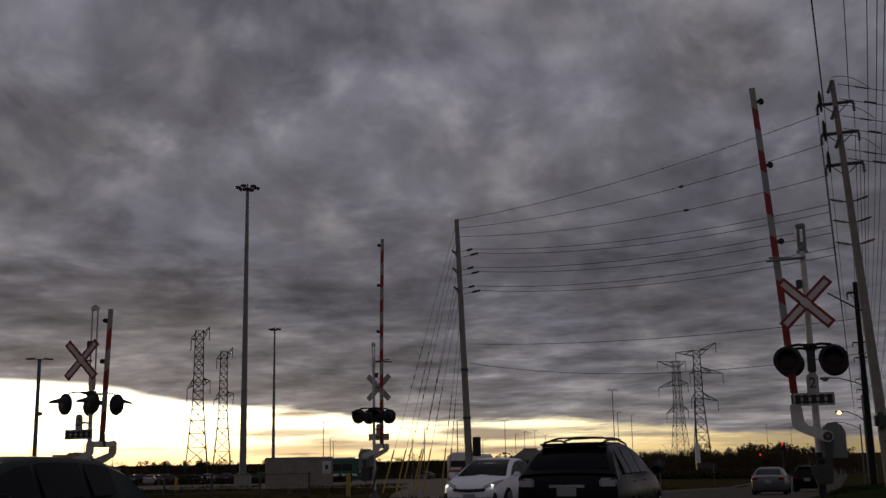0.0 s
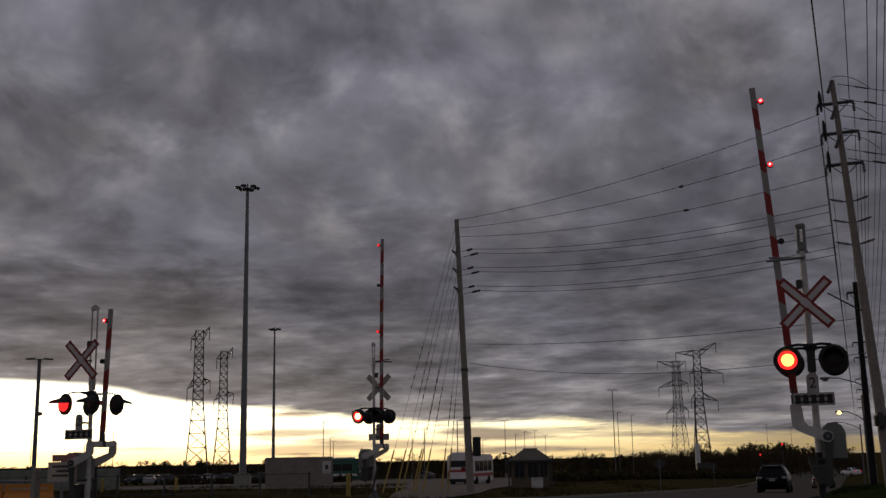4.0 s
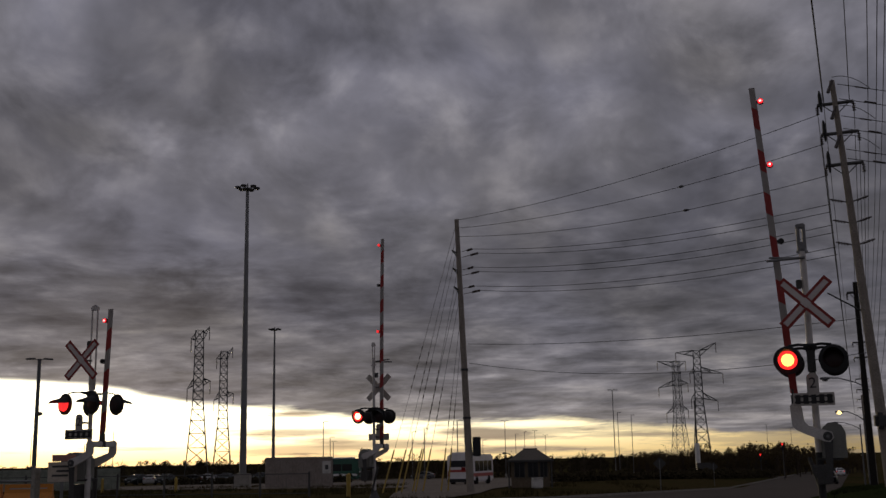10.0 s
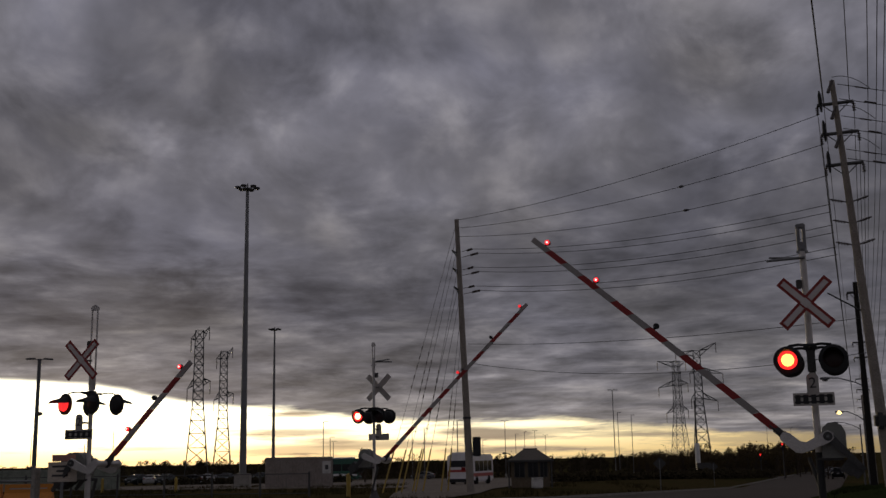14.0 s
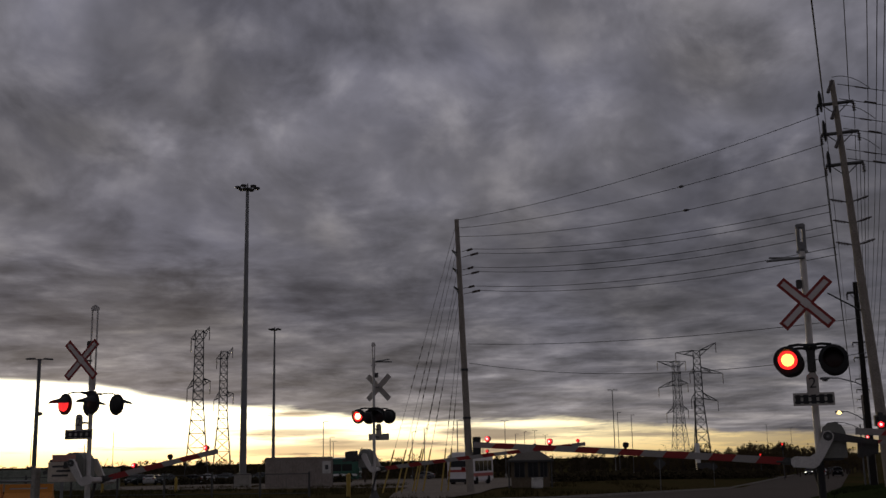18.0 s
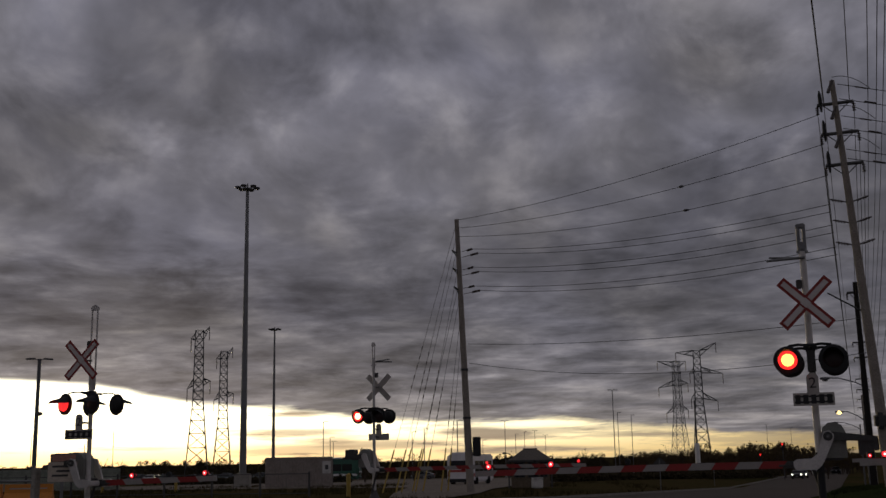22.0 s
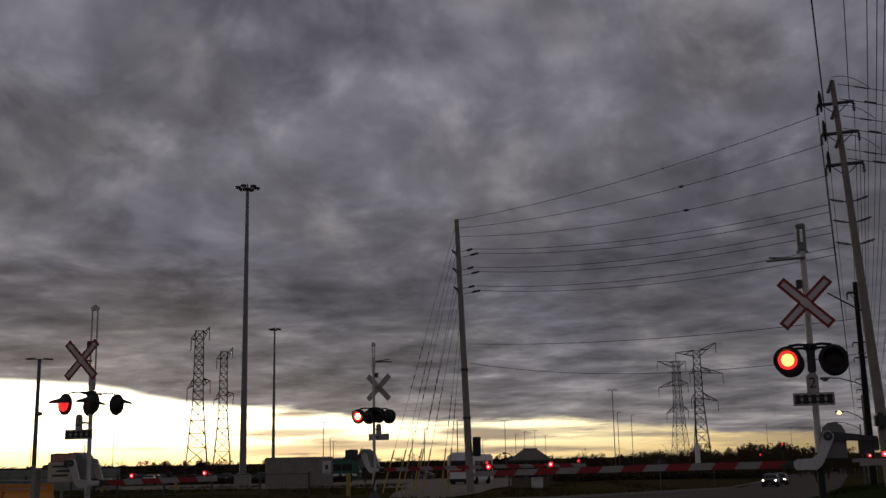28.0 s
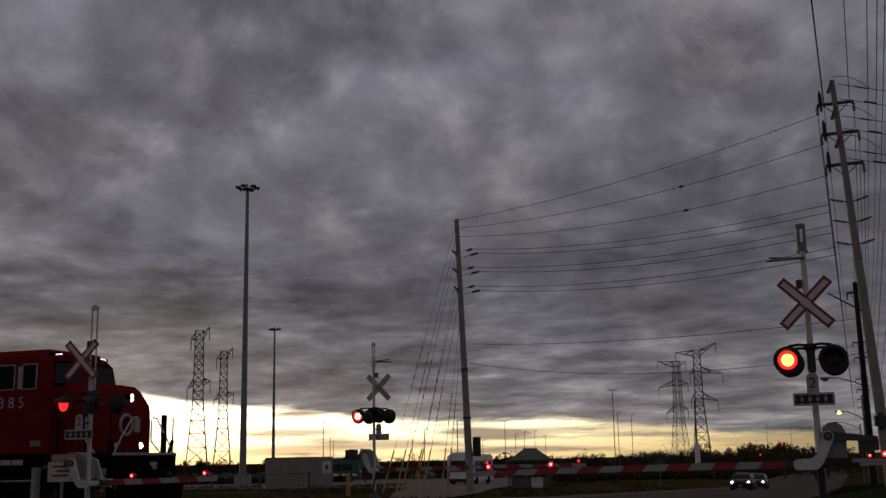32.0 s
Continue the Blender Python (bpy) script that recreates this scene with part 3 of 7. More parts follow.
def gate(sig, px, pz, side, length, lights, phases, droop, near=-0.20, far=0.28, reach=0.56):
    """The swinging arm about its pivot: bracket, striped boom, three small lamps, counterweights. Built lying level."""
    # bracket: a curved cheek plate from the pivot down and out to the boom
    drop = -0.47
    outline = [(-0.07, 0.08), (0.03, 0.10), (0.10, 0.03), (0.09, -0.05), (-0.06, -0.36), (-0.14, -0.50), (-0.22, -0.56), (-reach, -0.56),
               (-reach - 0.04, -0.50), (-reach - 0.04, -0.42), (0.02 - reach, -0.38), (min(-0.22, 0.26 - reach), -0.37), (-0.20, -0.30)]
    bm = bmnew()
    prism(bm, [(x * side, z) for x, z in outline], 0.05, pose(0, near, 0))
    arm = part("gate_arm", bm, CHEEK, sig, "gate arm with red and white stripes", pose(px, 0, pz))
    bm = bmnew()
    prism(bm, [(x * side, z) for x, z in outline], 0.05, pose(0, far, 0))
    part("far_cheek", bm, CHEEK, arm, "grey cheek plate")
    x0 = -reach
    lights = [d + 0.56 - reach for d in lights]
    length += 0.56 - reach
    bm = bmnew()
    if far > 0.3:
        box(bm, (0.13, far - near, 0.12), ((0.04 - reach) * side, (near + far) / 2, drop), bevel=0.02)
    else:
        rod(bm, ((0.06 - reach) * side, near - 0.02, drop), ((0.06 - reach) * side, far + 0.02, drop), 0.045)
    part("cheek_bar", bm, CHEEK if far > 0.3 else DARKSTEEL, arm)
    bm = bmnew()
    lathe(bm, [(0.078, -0.045), (0.078, -0.025), (0.060, -0.025), (0.060, -0.035), (0.03, -0.04)], pose(0, near, 0), 18)
    part("pivot_hub", bm, DARKSTEEL, arm)
    bm = bmnew()
    lathe(bm, [(0.030, -0.052), (0.024, -0.040)], pose(0, near, 0), 6)
    part("pivot_nut", bm, GALV, arm)
    n = 2 * int(length / 0.79) + 1
    cell = (length - 0.2) / (n - 1)

    def height(x):
        return 0.128 - 0.02 * x / length

    for i in range(n):
        a, b = (0.2 + (i - 1) * cell, 0.2 + i * cell - 0.004) if i else (0.0, 0.196)
        lean = 0.09 if i else 0.0
        bm = bmnew()
        ha, hb = height(a) / 2, height(b) / 2
        sag_a, sag_b = -0.0016 * a * a, -0.0016 * b * b
        e = 0.0 if i == n - 1 else lean
        poly = [(x0 - a - (lean if i else 0) / 2, drop - ha + sag_a), (x0 - b - e / 2, drop - hb + sag_b),
                (x0 - b + e / 2, drop + hb + sag_b), (x0 - a + (lean if i else 0) / 2, drop + ha + sag_a)]
        prism(bm, [(x * side, z) for x, z in poly], 0.045, pose(0, 0.04, 0))
        if i == 0:
            part("boom_root", bm, DARKSTEEL, arm, "dark root of the boom")
        else:
            part("red_stripe" if i % 2 else "white_stripe", bm, ARMRED if i % 2 else ARMWHITE, arm)
    bm = bmnew()
    rod(bm, ((x0 + 0.05) * side, 0.04, drop), ((x0 - 0.30) * side, 0.04, drop - 0.02), 0.03)
    box(bm, (0.16, 0.09, 0.16), ((x0 + 0.03) * side, 0.04, drop), bevel=0.015)
    part("boom_socket", bm, DARKSTEEL, arm)
    for d, phase in zip(lights, phases):
        x, z = (x0 - d) * side, drop - 0.0016 * d * d + height(d) / 2
        bm = bmnew()
        box(bm, (0.05, 0.05, 0.03), (x, 0.04, z + 0.012), bevel=0.006)
        lathe(bm, [(0.050, -0.045), (0.055, -0.03), (0.055, 0.03), (0.050, 0.045)], pose(x, 0.04, z + 0.07), 14)
        part("arm_light", bm, BLACKPAINT, arm, "small round arm lamp", smooth=True)
        for f in (-1, 1):
            bm = bmnew()
            lathe(bm, [(0.05, 0.0), (0.047, -0.010), (0.02, -0.02)], pose(0, 0, 0, 0, 0, 0 if f < 0 else 180), 14)
            lamp = part("arm_lamp", bm, LITSMALL if f < 0 else LITRED, arm, "small red lamp glass")
            if f < 0:
                bm = bmnew()
                lathe(bm, [(0.024, 0.0), (0.020, -0.008), (0.008, -0.012)], pose(0, -0.016, 0), 10)
                core = part("lamp_core", bm, LITCORE, arm, "white-hot core of the arm lamp")
                BULBS.append((core, pose(x, 0.04 + 0.047 * f, z + 0.07), pose(x, 0.05, z + 0.07), phase))
            BULBS.append((lamp, pose(x, 0.04 + 0.047 * f, z + 0.07), pose(x, 0.04 + 0.01 * f, z + 0.07), phase))
    # counterweights on two bars behind the pivot
    for y in (near, far):
        bm = bmnew()
        prism(bm, [(-0.05 * side, 0.09), (0.80 * side, -0.02), (0.80 * side, -0.10), (0.05 * side, -0.07)], 0.03, pose(0, y, 0))
        part("counterweight_bar", bm, DARKSTEEL, arm)
    for k, (q, w) in enumerate(((0.53, 0.26), (0.64, 0.24), (0.75, 0.20))):
        bm = bmnew()
        box(bm, (0.115, 0.34 if far > 0.3 else far - near - 0.04, w * (1.35 if far > 0.3 else 1.0)), (q * side, (near + far) / 2, (0.06 if far > 0.3 else -0.20) + 0.02 * k), bevel=0.015)
        part("counterweight", bm, DARKSTEEL, arm)
    GATES.append((arm, Vector((px, 0, pz)), side, droop))
    return arm


def crossing_signal(m, side, length, lights, phases, label, raised=0.0, droop=0.0, back=True, tall=5.3, core_mat=None, flip=False, number=True, mast_top=4.75, rest=True):
    """A mast with crossbuck, flashers, track sign, gate machine and gate arm. It faces -y; the arm lies to -x times side."""
    sig = thing("crossing_signal", m, label, "crossing signal", "signals round the level crossing")
    bm = bmnew()
    box(bm, (0.75, 0.75, 0.5 + raised), (0, 0, -0.2 + raised / 2), bevel=0.03)
    part("foundation", bm, CONCRETE, sig)
    bm = bmnew()
    lathe(bm, [(0.19, 0.0), (0.17, 0.06), (0.10, 0.22), (0.075, 0.30)], pose(0, 0, 0.05 + raised, 90), 18)
    part("mast_base", bm, DARKSTEEL, sig, smooth=True)
    bm = bmnew()
    rod(bm, (0, 0, 0.2 + raised), (0, 0, 1.2 + raised), 0.066, 0.064, 16)
    part("mast_foot", bm, BLACKPAINT if number else ALU, sig, "dark lower length of the mast" if number else "")
    bm = bmnew()
    rod(bm, (0, 0, 1.2 + raised), (0, 0, mast_top + raised), 0.060 if number else 0.052, 0.056 if number else 0.045, 16)
    part("mast", bm, ALU, sig, "aluminium-painted round mast")
    z = raised
    # arm guide on top: two thin uprights with a cap
    bm = bmnew()
    for x in (-0.05, 0.05) if number else (-0.04, 0.04) if rest else (-0.075, 0.075):
        rod(bm, (x, 0, mast_top - (0.03 if number else 0.4) + z), (x, 0, tall + z - 0.06), 0.034 if number else 0.020, seg=8)
    box(bm, (0.20, 0.05, 0.05), (0, 0, mast_top - (0.0 if number else 0.25) + z), bevel=0.01)
    if number:
        box(bm, (0.17, 0.09, 0.09), (0, 0, tall + z - 0.05), bevel=0.02)
        box(bm, (0.15, 0.07, 0.16), (0, 0, tall + z - 0.42), bevel=0.02)
    else:
        w = 0.065 if rest else 0.10
        prism(bm, [(-w, -0.10), (w, -0.10), (w, -0.03), (0.03, 0.03), (-0.03, 0.03), (-w, -0.03)], 0.05, pose(0, 0, tall + z))
    part("top_guide", bm, GALV if number else ALU, sig, "grey forked guide for the raised arm")
    bm = bmnew() if rest else None
    if rest:
        rod(bm, (0.04 * side, -0.08, 4.63 + z), (-0.62 * side, -0.14, 4.60 + z), 0.028, 0.022)
        rod(bm, (0.0, -0.02, 4.63 + z), (-0.58 * side, -0.02, 4.68 + z), 0.018, 0.018)
        part("arm_rest", bm, GALV, sig, "side strut that steadies the raised arm")
    crossbuck(sig, 3.77 + z, -0.40)
    bm = bmnew()
    box(bm, (0.10, 0.10, 0.16), (-0.10, -0.02, 4.16 + z), bevel=0.015)
    part("clamp_block", bm, DARKSTEEL, sig)
    # crossarm with a curved yoke over the flashers
    zl = 2.78 + z
    arcs = [(-0.40, zl + 0.20), (-0.34, zl + 0.255), (-0.18, zl + 0.27), (0.0, zl + 0.25), (0.18, zl + 0.27), (0.34, zl + 0.255), (0.40, zl + 0.20)]
    for y in (-0.34, 0.34) if back else (-0.34,):
        bm = bmnew()
        chain(bm, [(x, y, q) for x, q in arcs], 0.016 if droop is None else 0.026)
        rod(bm, (0, 0, zl + 0.22), (0, y, zl + 0.26), 0.03)
        part("crossarm", bm, BLACKPAINT, sig)
    bm = bmnew()
    box(bm, (0.22, 0.17, 0.14), (0, 0, zl + 0.24), bevel=0.03)
    part("crossarm_hub", bm, BLACKPAINT, sig)
    for q in (3.77, 2.36, 2.10):
        bm = bmnew()
        rod(bm, (0, -0.05, q + z), (0, -0.392 + (0.01 if q < 3 else 0.0), q + z), 0.022)
        part("sign_bracket", bm, DARKSTEEL, sig)
    bm = bmnew()
    box(bm, (0.14, 0.18, 0.40), (0, 0, zl), bevel=0.02)
    part("junction_box", bm, DARKSTEEL, sig)
    for x, ph in ((-0.375, int(flip)), (0.375, 1 - int(flip))):
        toe, deep = (-12, 0.08) if droop is None else (0, 0.19)
        flasher(sig, x, -0.42, zl, -1, ph, toe, core_mat, deep, droop is None)
        if back:
            flasher(sig, x, 0.42, zl, 1, ph, toe, core_mat, deep, droop is None)
    # number of tracks over the track symbol
    bm = bmnew()
    n = 12
    tab = [(0.10 * math.cos(math.pi * i / n), 0.10 + 0.09 * math.sin(math.pi * i / n)) for i in range(n + 1)]
    prism(bm, tab + [(-0.10, -0.16), (0.10, -0.16)], 0.006, pose(0, -0.39, 2.36 + z))
    tab_ob = part("track_count_tab", bm, TABGREY, sig, "dirty pale tab with the number of tracks")
    letters("2", 0.26, 0.002, BLACKPAINT, tab_ob, pose(0, -0.396, 2.37 + z, 90, 0, 0))
    bm = bmnew()
    wide = 0.68 if number else 0.76
    box(bm, (wide, 0.006, 0.22), (0, -0.385, 2.10 + z), bevel=0.002)
    plate = part("track_sign", bm, TABGREY, sig, "sign with a black railway track symbol")
    for zz in (-0.048, 0.048):
        bm = bmnew()
        box(bm, (wide - 0.05, 0.005, 0.030), (0, -0.391, 2.10 + z + zz))
        part("symbol_rail", bm, BLACKPAINT, plate)
    for i in range(5):
        bm = bmnew()
        box(bm, (0.085, 0.005, 0.155), ((i / 4 - 0.5) * (wide - 0.16), -0.3915, 2.10 + z))
        part("symbol_tie", bm, BLACKPAINT, plate)
    # gate machine: a case with a domed top on two splayed legs
    bm = bmnew()
    cx = 0.25 * side
    case = [(-0.20, -0.36), (0.21, -0.36), (0.21, 0.08), (0.15, 0.20), (0.04, 0.25), (-0.07, 0.24), (-0.16, 0.16), (-0.20, 0.02)]
    broad = 1.6 if droop is None else 1.0
    prism(bm, [(x * broad + cx * (1.5 if droop is None else 1.0), q + 1.46 + z) for x, q in case], 0.36, pose(0, 0.08, 0))
    machine = part("gate_machine", bm, MACHINE, sig, "grey cast case of the gate drive")
    bm = bmnew()
    box(bm, (0.30, 0.012, 0.34), (cx, -0.106, 1.36 + z), bevel=0.004)
    part("case_door", bm, MACHINE, machine)
    bm = bmnew()
    rod(bm, (-0.17 * side, 0.08, 1.12 + z), (0.06 * side, 0.08, 0.25 + z), 0.035)
    box(bm, (0.42, 0.30, 0.06), (0.18 * side, 0.08, 1.09 + z), bevel=0.01)
    part("machine_stand", bm, DARKSTEEL, sig)
    gate(sig, 0.17 * side, 1.47 + z, side, length, lights, phases, droop, *((-0.20, 0.28) if number else (-0.36, 0.44, 0.46) if droop is None else (-0.34, 0.42, 0.36)))
    return sig


crossing_signal(stand(20.0, -0.575), 1, 5.95, (5.66, 4.42, 2.97), (2, 0, 1),
                "railway crossing signal with crossbuck, black flashers and a long striped gate", raised=0.2, tall=5.27)
crossing_signal(stand(33.3, -15.05, 0.13, 180), 1, 6.82, (6.6, 5.2, 3.6), (2, 1, 0),
                "far crossing signal turned to the oncoming lane, with striped gate", tall=5.25, number=False, flip=True, core_mat=LITPALE,
                droop=2.6)
crossing_signal(stand(20.3, -16.27), -1, 2.95, (2.68, 1.74, 0.79), (2, 1, 0),
                "crossing signal with crossbuck and hooded flashers and a short striped gate", tall=5.05, number=False,
                droop=None, core_mat=LITRED, mast_top=3.5, rest=False)
crossing_signal(stand(19.2, 5.85), 1, 5.4, (5.0, 3.8, 2.6), (2, 0, 1),
                "crossing signal of the side lane with a long striped gate", raised=0.3)
crossing_signal(stand(34.2, 6.5, 0.2), 1, 6.2, (5.7, 4.6, 3.0), (2, 0, 1),
                "far crossing signal beyond the tracks with a long striped gate", raised=0.1)

# ---------- poles and wires ----------
def sagging(points_from, points_to, sag, r=0.012, n=14):
    bm = bmnew()
    a, b = Vector(points_from), Vector(points_to)
    pts = []
    for i in range(n + 1):
        f = i / n
        p = a.lerp(b, f)
        p.z -= sag * 4 * f * (1 - f)
        pts.append(p)
    sweep(bm, pts, [r] * len(pts), 5)
    return bm


def wire(a, b, sag, r=0.014, label="thin black overhead wire", n=14):
    return solo("overhead_wire", sagging(a, b, sag, r, n), WIRE, Matrix.Identity(4), label, "wire", "overhead wires")


def utility_pole(base, top, arms, label, r0=0.2, r1=0.13, wood=None):
    """A wooden pole with crossarms: (height down from the top, direction, half length left, half length right)."""
    base, top = Vector(base), Vector(top)
    p = thing("utility_pole", Matrix.Translation(base), label, "utility pole", "poles of the power line")
    bm = bmnew()
    d = top - base
    sweep(bm, [d * (i / 8) - Vector((0, 0, 0.3 if i == 0 else 0)) for i in range(9)], [r0 + (r1 - r0) * i / 8 for i in range(9)], 14)
    part("pole", bm, wood or POLEWOOD, p, "weathered grey wooden pole", smooth=True)
    ends = []
    axis = d.normalized()
    for down, way, l, r in arms:
        c = d - axis * down
        way = Vector(way).normalized()
        bm = bmnew()
        a, b = c - way * l, c + way * r
        rod(bm, a, b, 0.075, 0.075, 6)
        rod(bm, c - axis * 0.5, a.lerp(b, 0.12), 0.02, 0.02, 6)
        rod(bm, c - axis * 0.5, a.lerp(b, 0.88), 0.02, 0.02, 6)
        part("crossarm", bm, DARKSTEEL, p)
        for e in (a, b):
            bm = bmnew()
            for k in range(4):
                lathe(bm, [(0.05, -0.02), (0.085, 0.0), (0.05, 0.03)], Matrix.Translation(e) @ pose(0, 0, -0.12 - 0.09 * k, 90), 10)
            rod(bm, e, e - Vector((0, 0, 0.42)), 0.02, 0.02, 6)
            part("insulator", bm, INSULATOR, p, smooth=True)
            ends.append(base + e - Vector((0, 0, 0.42)))
    return p, ends


LINE = Vector((math.sin(radians(20.8)), math.cos(radians(20.8)), 0))
ACROSS = Vector((LINE.y, -LINE.x, 0))

# the corner pole beyond the tracks, held by guys, with its three pairs of side arms
CORNER_BASE, CORNER_TOP = Vector((1.33, 63.0, -0.5)), Vector((0.85, 63.0, 15.55))
corner = thing("utility_pole", Matrix.Translation(CORNER_BASE), "tall grey wooden corner pole held by guy wires", "utility pole",
               "poles of the power line")
up = (CORNER_TOP - CORNER_BASE)
bm = bmnew()
sweep(bm, [up * (i / 8) - Vector((0, 0, 0.3 if i == 0 else 0)) for i in range(9)], [0.23 - 0.0125 * i for i in range(9)], 14)
part("pole", bm, POLEWOOD, corner, "weathered grey wooden pole", smooth=True)
TO_BIG = Vector((15.6, -20.0, 0)).normalized()
corner_ends = []
for k, down in enumerate((2.12, 3.22, 4.34)):
    c = up * (1 - down / up.length)
    bm = bmnew()
    rod(bm, c, c + Vector((-0.38, -0.25, 0.18)), 0.05, 0.05, 6)
    rod(bm, c - Vector((0, 0, 0.28)), c + Vector((-0.38, -0.25, 0.18)), 0.03, 0.03, 6)
    part("side_arm", bm, DARKSTEEL, corner)
    for s, dz in ((0.0, 0.12), (0.14, -0.22)):
        a = c + Vector((0.2, 0, dz))
        b = a + TO_BIG * (1.0 + s * 4) + Vector((0, 0, 0.01))
        bm = bmnew()
        rod(bm, a, b, 0.018, 0.018, 6)
        for i in range(5):
            q = a.lerp(b, 0.55 + 0.09 * i)
            rod(bm, q, q + TO_BIG * 0.05, 0.07, 0.07, 8)
        part("insulator_string", bm, INSULATOR, corner)
        corner_ends.append(CORNER_BASE + b)
bm = bmnew()
box(bm, (0.48, 0.4, 1.1), (0.40, -0.05, 2.55), bevel=0.04)
part("equipment_box", bm, BLACKPAINT, corner, "black equipment box strapped to the pole")
for z in (4.2, 7.0):
    bm = bmnew()
    rod(bm, up * (z / up.length) - Vector((0, 0, 0.06)), up * (z / up.length) + Vector((0, 0, 0.06)), 0.24, 0.235, 14)
    part("pole_band", bm, DARKSTEEL, corner)

BIG_BASE, BIG_TOP = Vector((17.43, 43.0, -0.3)), Vector((16.54, 43.0, 16.75))
big, big_ends = utility_pole(BIG_BASE, BIG_TOP, [(1.0, ACROSS, 0.72, 0.72), (2.3, ACROSS, 0.72, 0.75), (3.65, ACROSS, 0.72, 0.75)],
                             "tall leaning wooden pole with three crossarms", 0.235, 0.105)
axis = (BIG_TOP - BIG_BASE).normalized()
low_ends = []
for down in (5.17, 6.05, 6.98):
    c = BIG_TOP - BIG_BASE - axis * down
    for s in (-1, 1):
        bm = bmnew()
        a, b = c - axis * 0.12, c + ACROSS * 0.75 * s + Vector((0, 0, 0.08))
        rod(bm, a, b, 0.03, 0.03, 6)
        for i in range(4):
            q = a.lerp(b, 0.4 + 0.14 * i)
            rod(bm, q, q + ACROSS * 0.05 * s, 0.06, 0.06, 8)
        part("post_insulator", bm, INSULATOR, big)
        if s < 0:
            low_ends.append(BIG_BASE + b)
for z, dz in ((0.05, 0.5), (1.2, 0.75), (2.45, 0.75)):
    bm = bmnew()
    c = BIG_TOP - BIG_BASE - axis * (z + 0.25)
    rod(bm, c - Vector((0.30, 0.2, 0.30)), c + Vector((-0.08, -0.2, 0.25)), 0.075, 0.06, 8)
    part("surge_arrester", bm, INSULATOR, big)
for down in (1.0, 2.3, 3.65):
    c = BIG_TOP - BIG_BASE - axis * down - ACROSS * 0.58
    bm = bmnew()
    sweep(bm, [c + Vector((-0.02, 0, 0.62)), c + Vector((-0.01, 0, 0.45)), c + Vector((0, 0, 0.05)), c + Vector((0.02, 0, -0.30))], [0.03, 0.075, 0.085, 0.04], 8)
    part("cable_terminal", bm, BLACKPAINT, big, "black cable terminal")
bm = bmnew()
box(bm, (0.5, 0.4, 1.0), (0.35, -0.1, 2.2), pose(0, 0, 0, 0, -3, 0), 0.05)
part("equipment_box", bm, BLACKPAINT, big)
bm = bmnew()
box(bm, (0.46, 0.36, 0.66), (-0.30, -0.2, 2.85), bevel=0.12)
part("cabinet_hood", bm, DARKSTEEL, big)
bm = bmnew()
rod(bm, (-0.35, 0, 7.15), (-1.75, 0.3, 8.05), 0.035, 0.03, 8)
part("stay_bar", bm, DARKSTEEL, big)

DARK_BASE, DARK_TOP = spot(66.5, 0.9), Vector((24.1, 62.0, 11.1))
utility_pole(DARK_BASE, DARK_TOP, [(0.6, ACROSS, 0.5, 0.5)], "dark wooden pole farther along the road", 0.19, 0.13, DARKWOOD)
far_poles = []
for d in (105, 150, 200):
    base = BIG_BASE + LINE * (d - 45)
    base.z = land(base.x, base.y)
    p, e = utility_pole(base, base + Vector((-0.1, 0, 14.0)), [(0.8, ACROSS, 0.8, 0.8), (2.2, ACROSS, 0.8, 0.8)],
                        "far wooden pole of the power line", 0.2, 0.14)
    far_poles.append(base)

# wires along the road, over the camera's shoulder and on into the distance
OVERHEAD = Vector((0.3584, 0.9305, -0.0759))
for k, (x, z) in enumerate([(16.11, 15.84), (17.2, 15.82), (17.98, 15.81), (18.33, 15.8), (18.6, 15.8)]):
    c = Vector((x, 43.0, z))
    wire(c - OVERHEAD * 48, c, 0.25, 0.03 if k == 0 else 0.017, "thick black overhead cable" if k == 0 else "thin black overhead wire", 20)
    if k != 1:
        wire(c, c + LINE * 65 - Vector((0, 0, 2.6)), 0.8, 0.014)
for e in big_ends:
    ahead = e + LINE * 62
    ahead.z -= 2.9
    wire(e, ahead, 0.7, 0.014)
    wire(ahead, ahead + LINE * 90 - Vector((0, 0, 3.5)), 0.9, 0.014)
for s, zz in ((-0.55, 11.0), (-0.4, 10.4), (0.6, 10.2), (0.8, 9.0)):
    c = BIG_BASE + ACROSS * s
    c.z = zz
    wire(c, c + LINE * 70 - Vector((0, 0, 2.6)), 0.8, 0.014)
# wires between the corner pole and the big pole
for k in range(3):
    a = CORNER_TOP - Vector((0, 0, 0.05 + 0.5 * k))
    wire(a, big_ends[2 * k], 0.45 + 0.1 * k, 0.014)
    for j in range(2):
        e = low_ends[k] + Vector((0, 0, -0.20 - 0.32 * j))
        wire(corner_ends[2 * k + j], e, 0.55, 0.014)
wire(CORNER_BASE + up * 0.53 + Vector((0.3, 0, 0)), BIG_BASE + axis * 7.0, 0.35, 0.014)
wire(CORNER_BASE + up * 0.46 + Vector((0.3, 0, 0)), BIG_BASE + axis * 5.6, 0.75, 0.014)
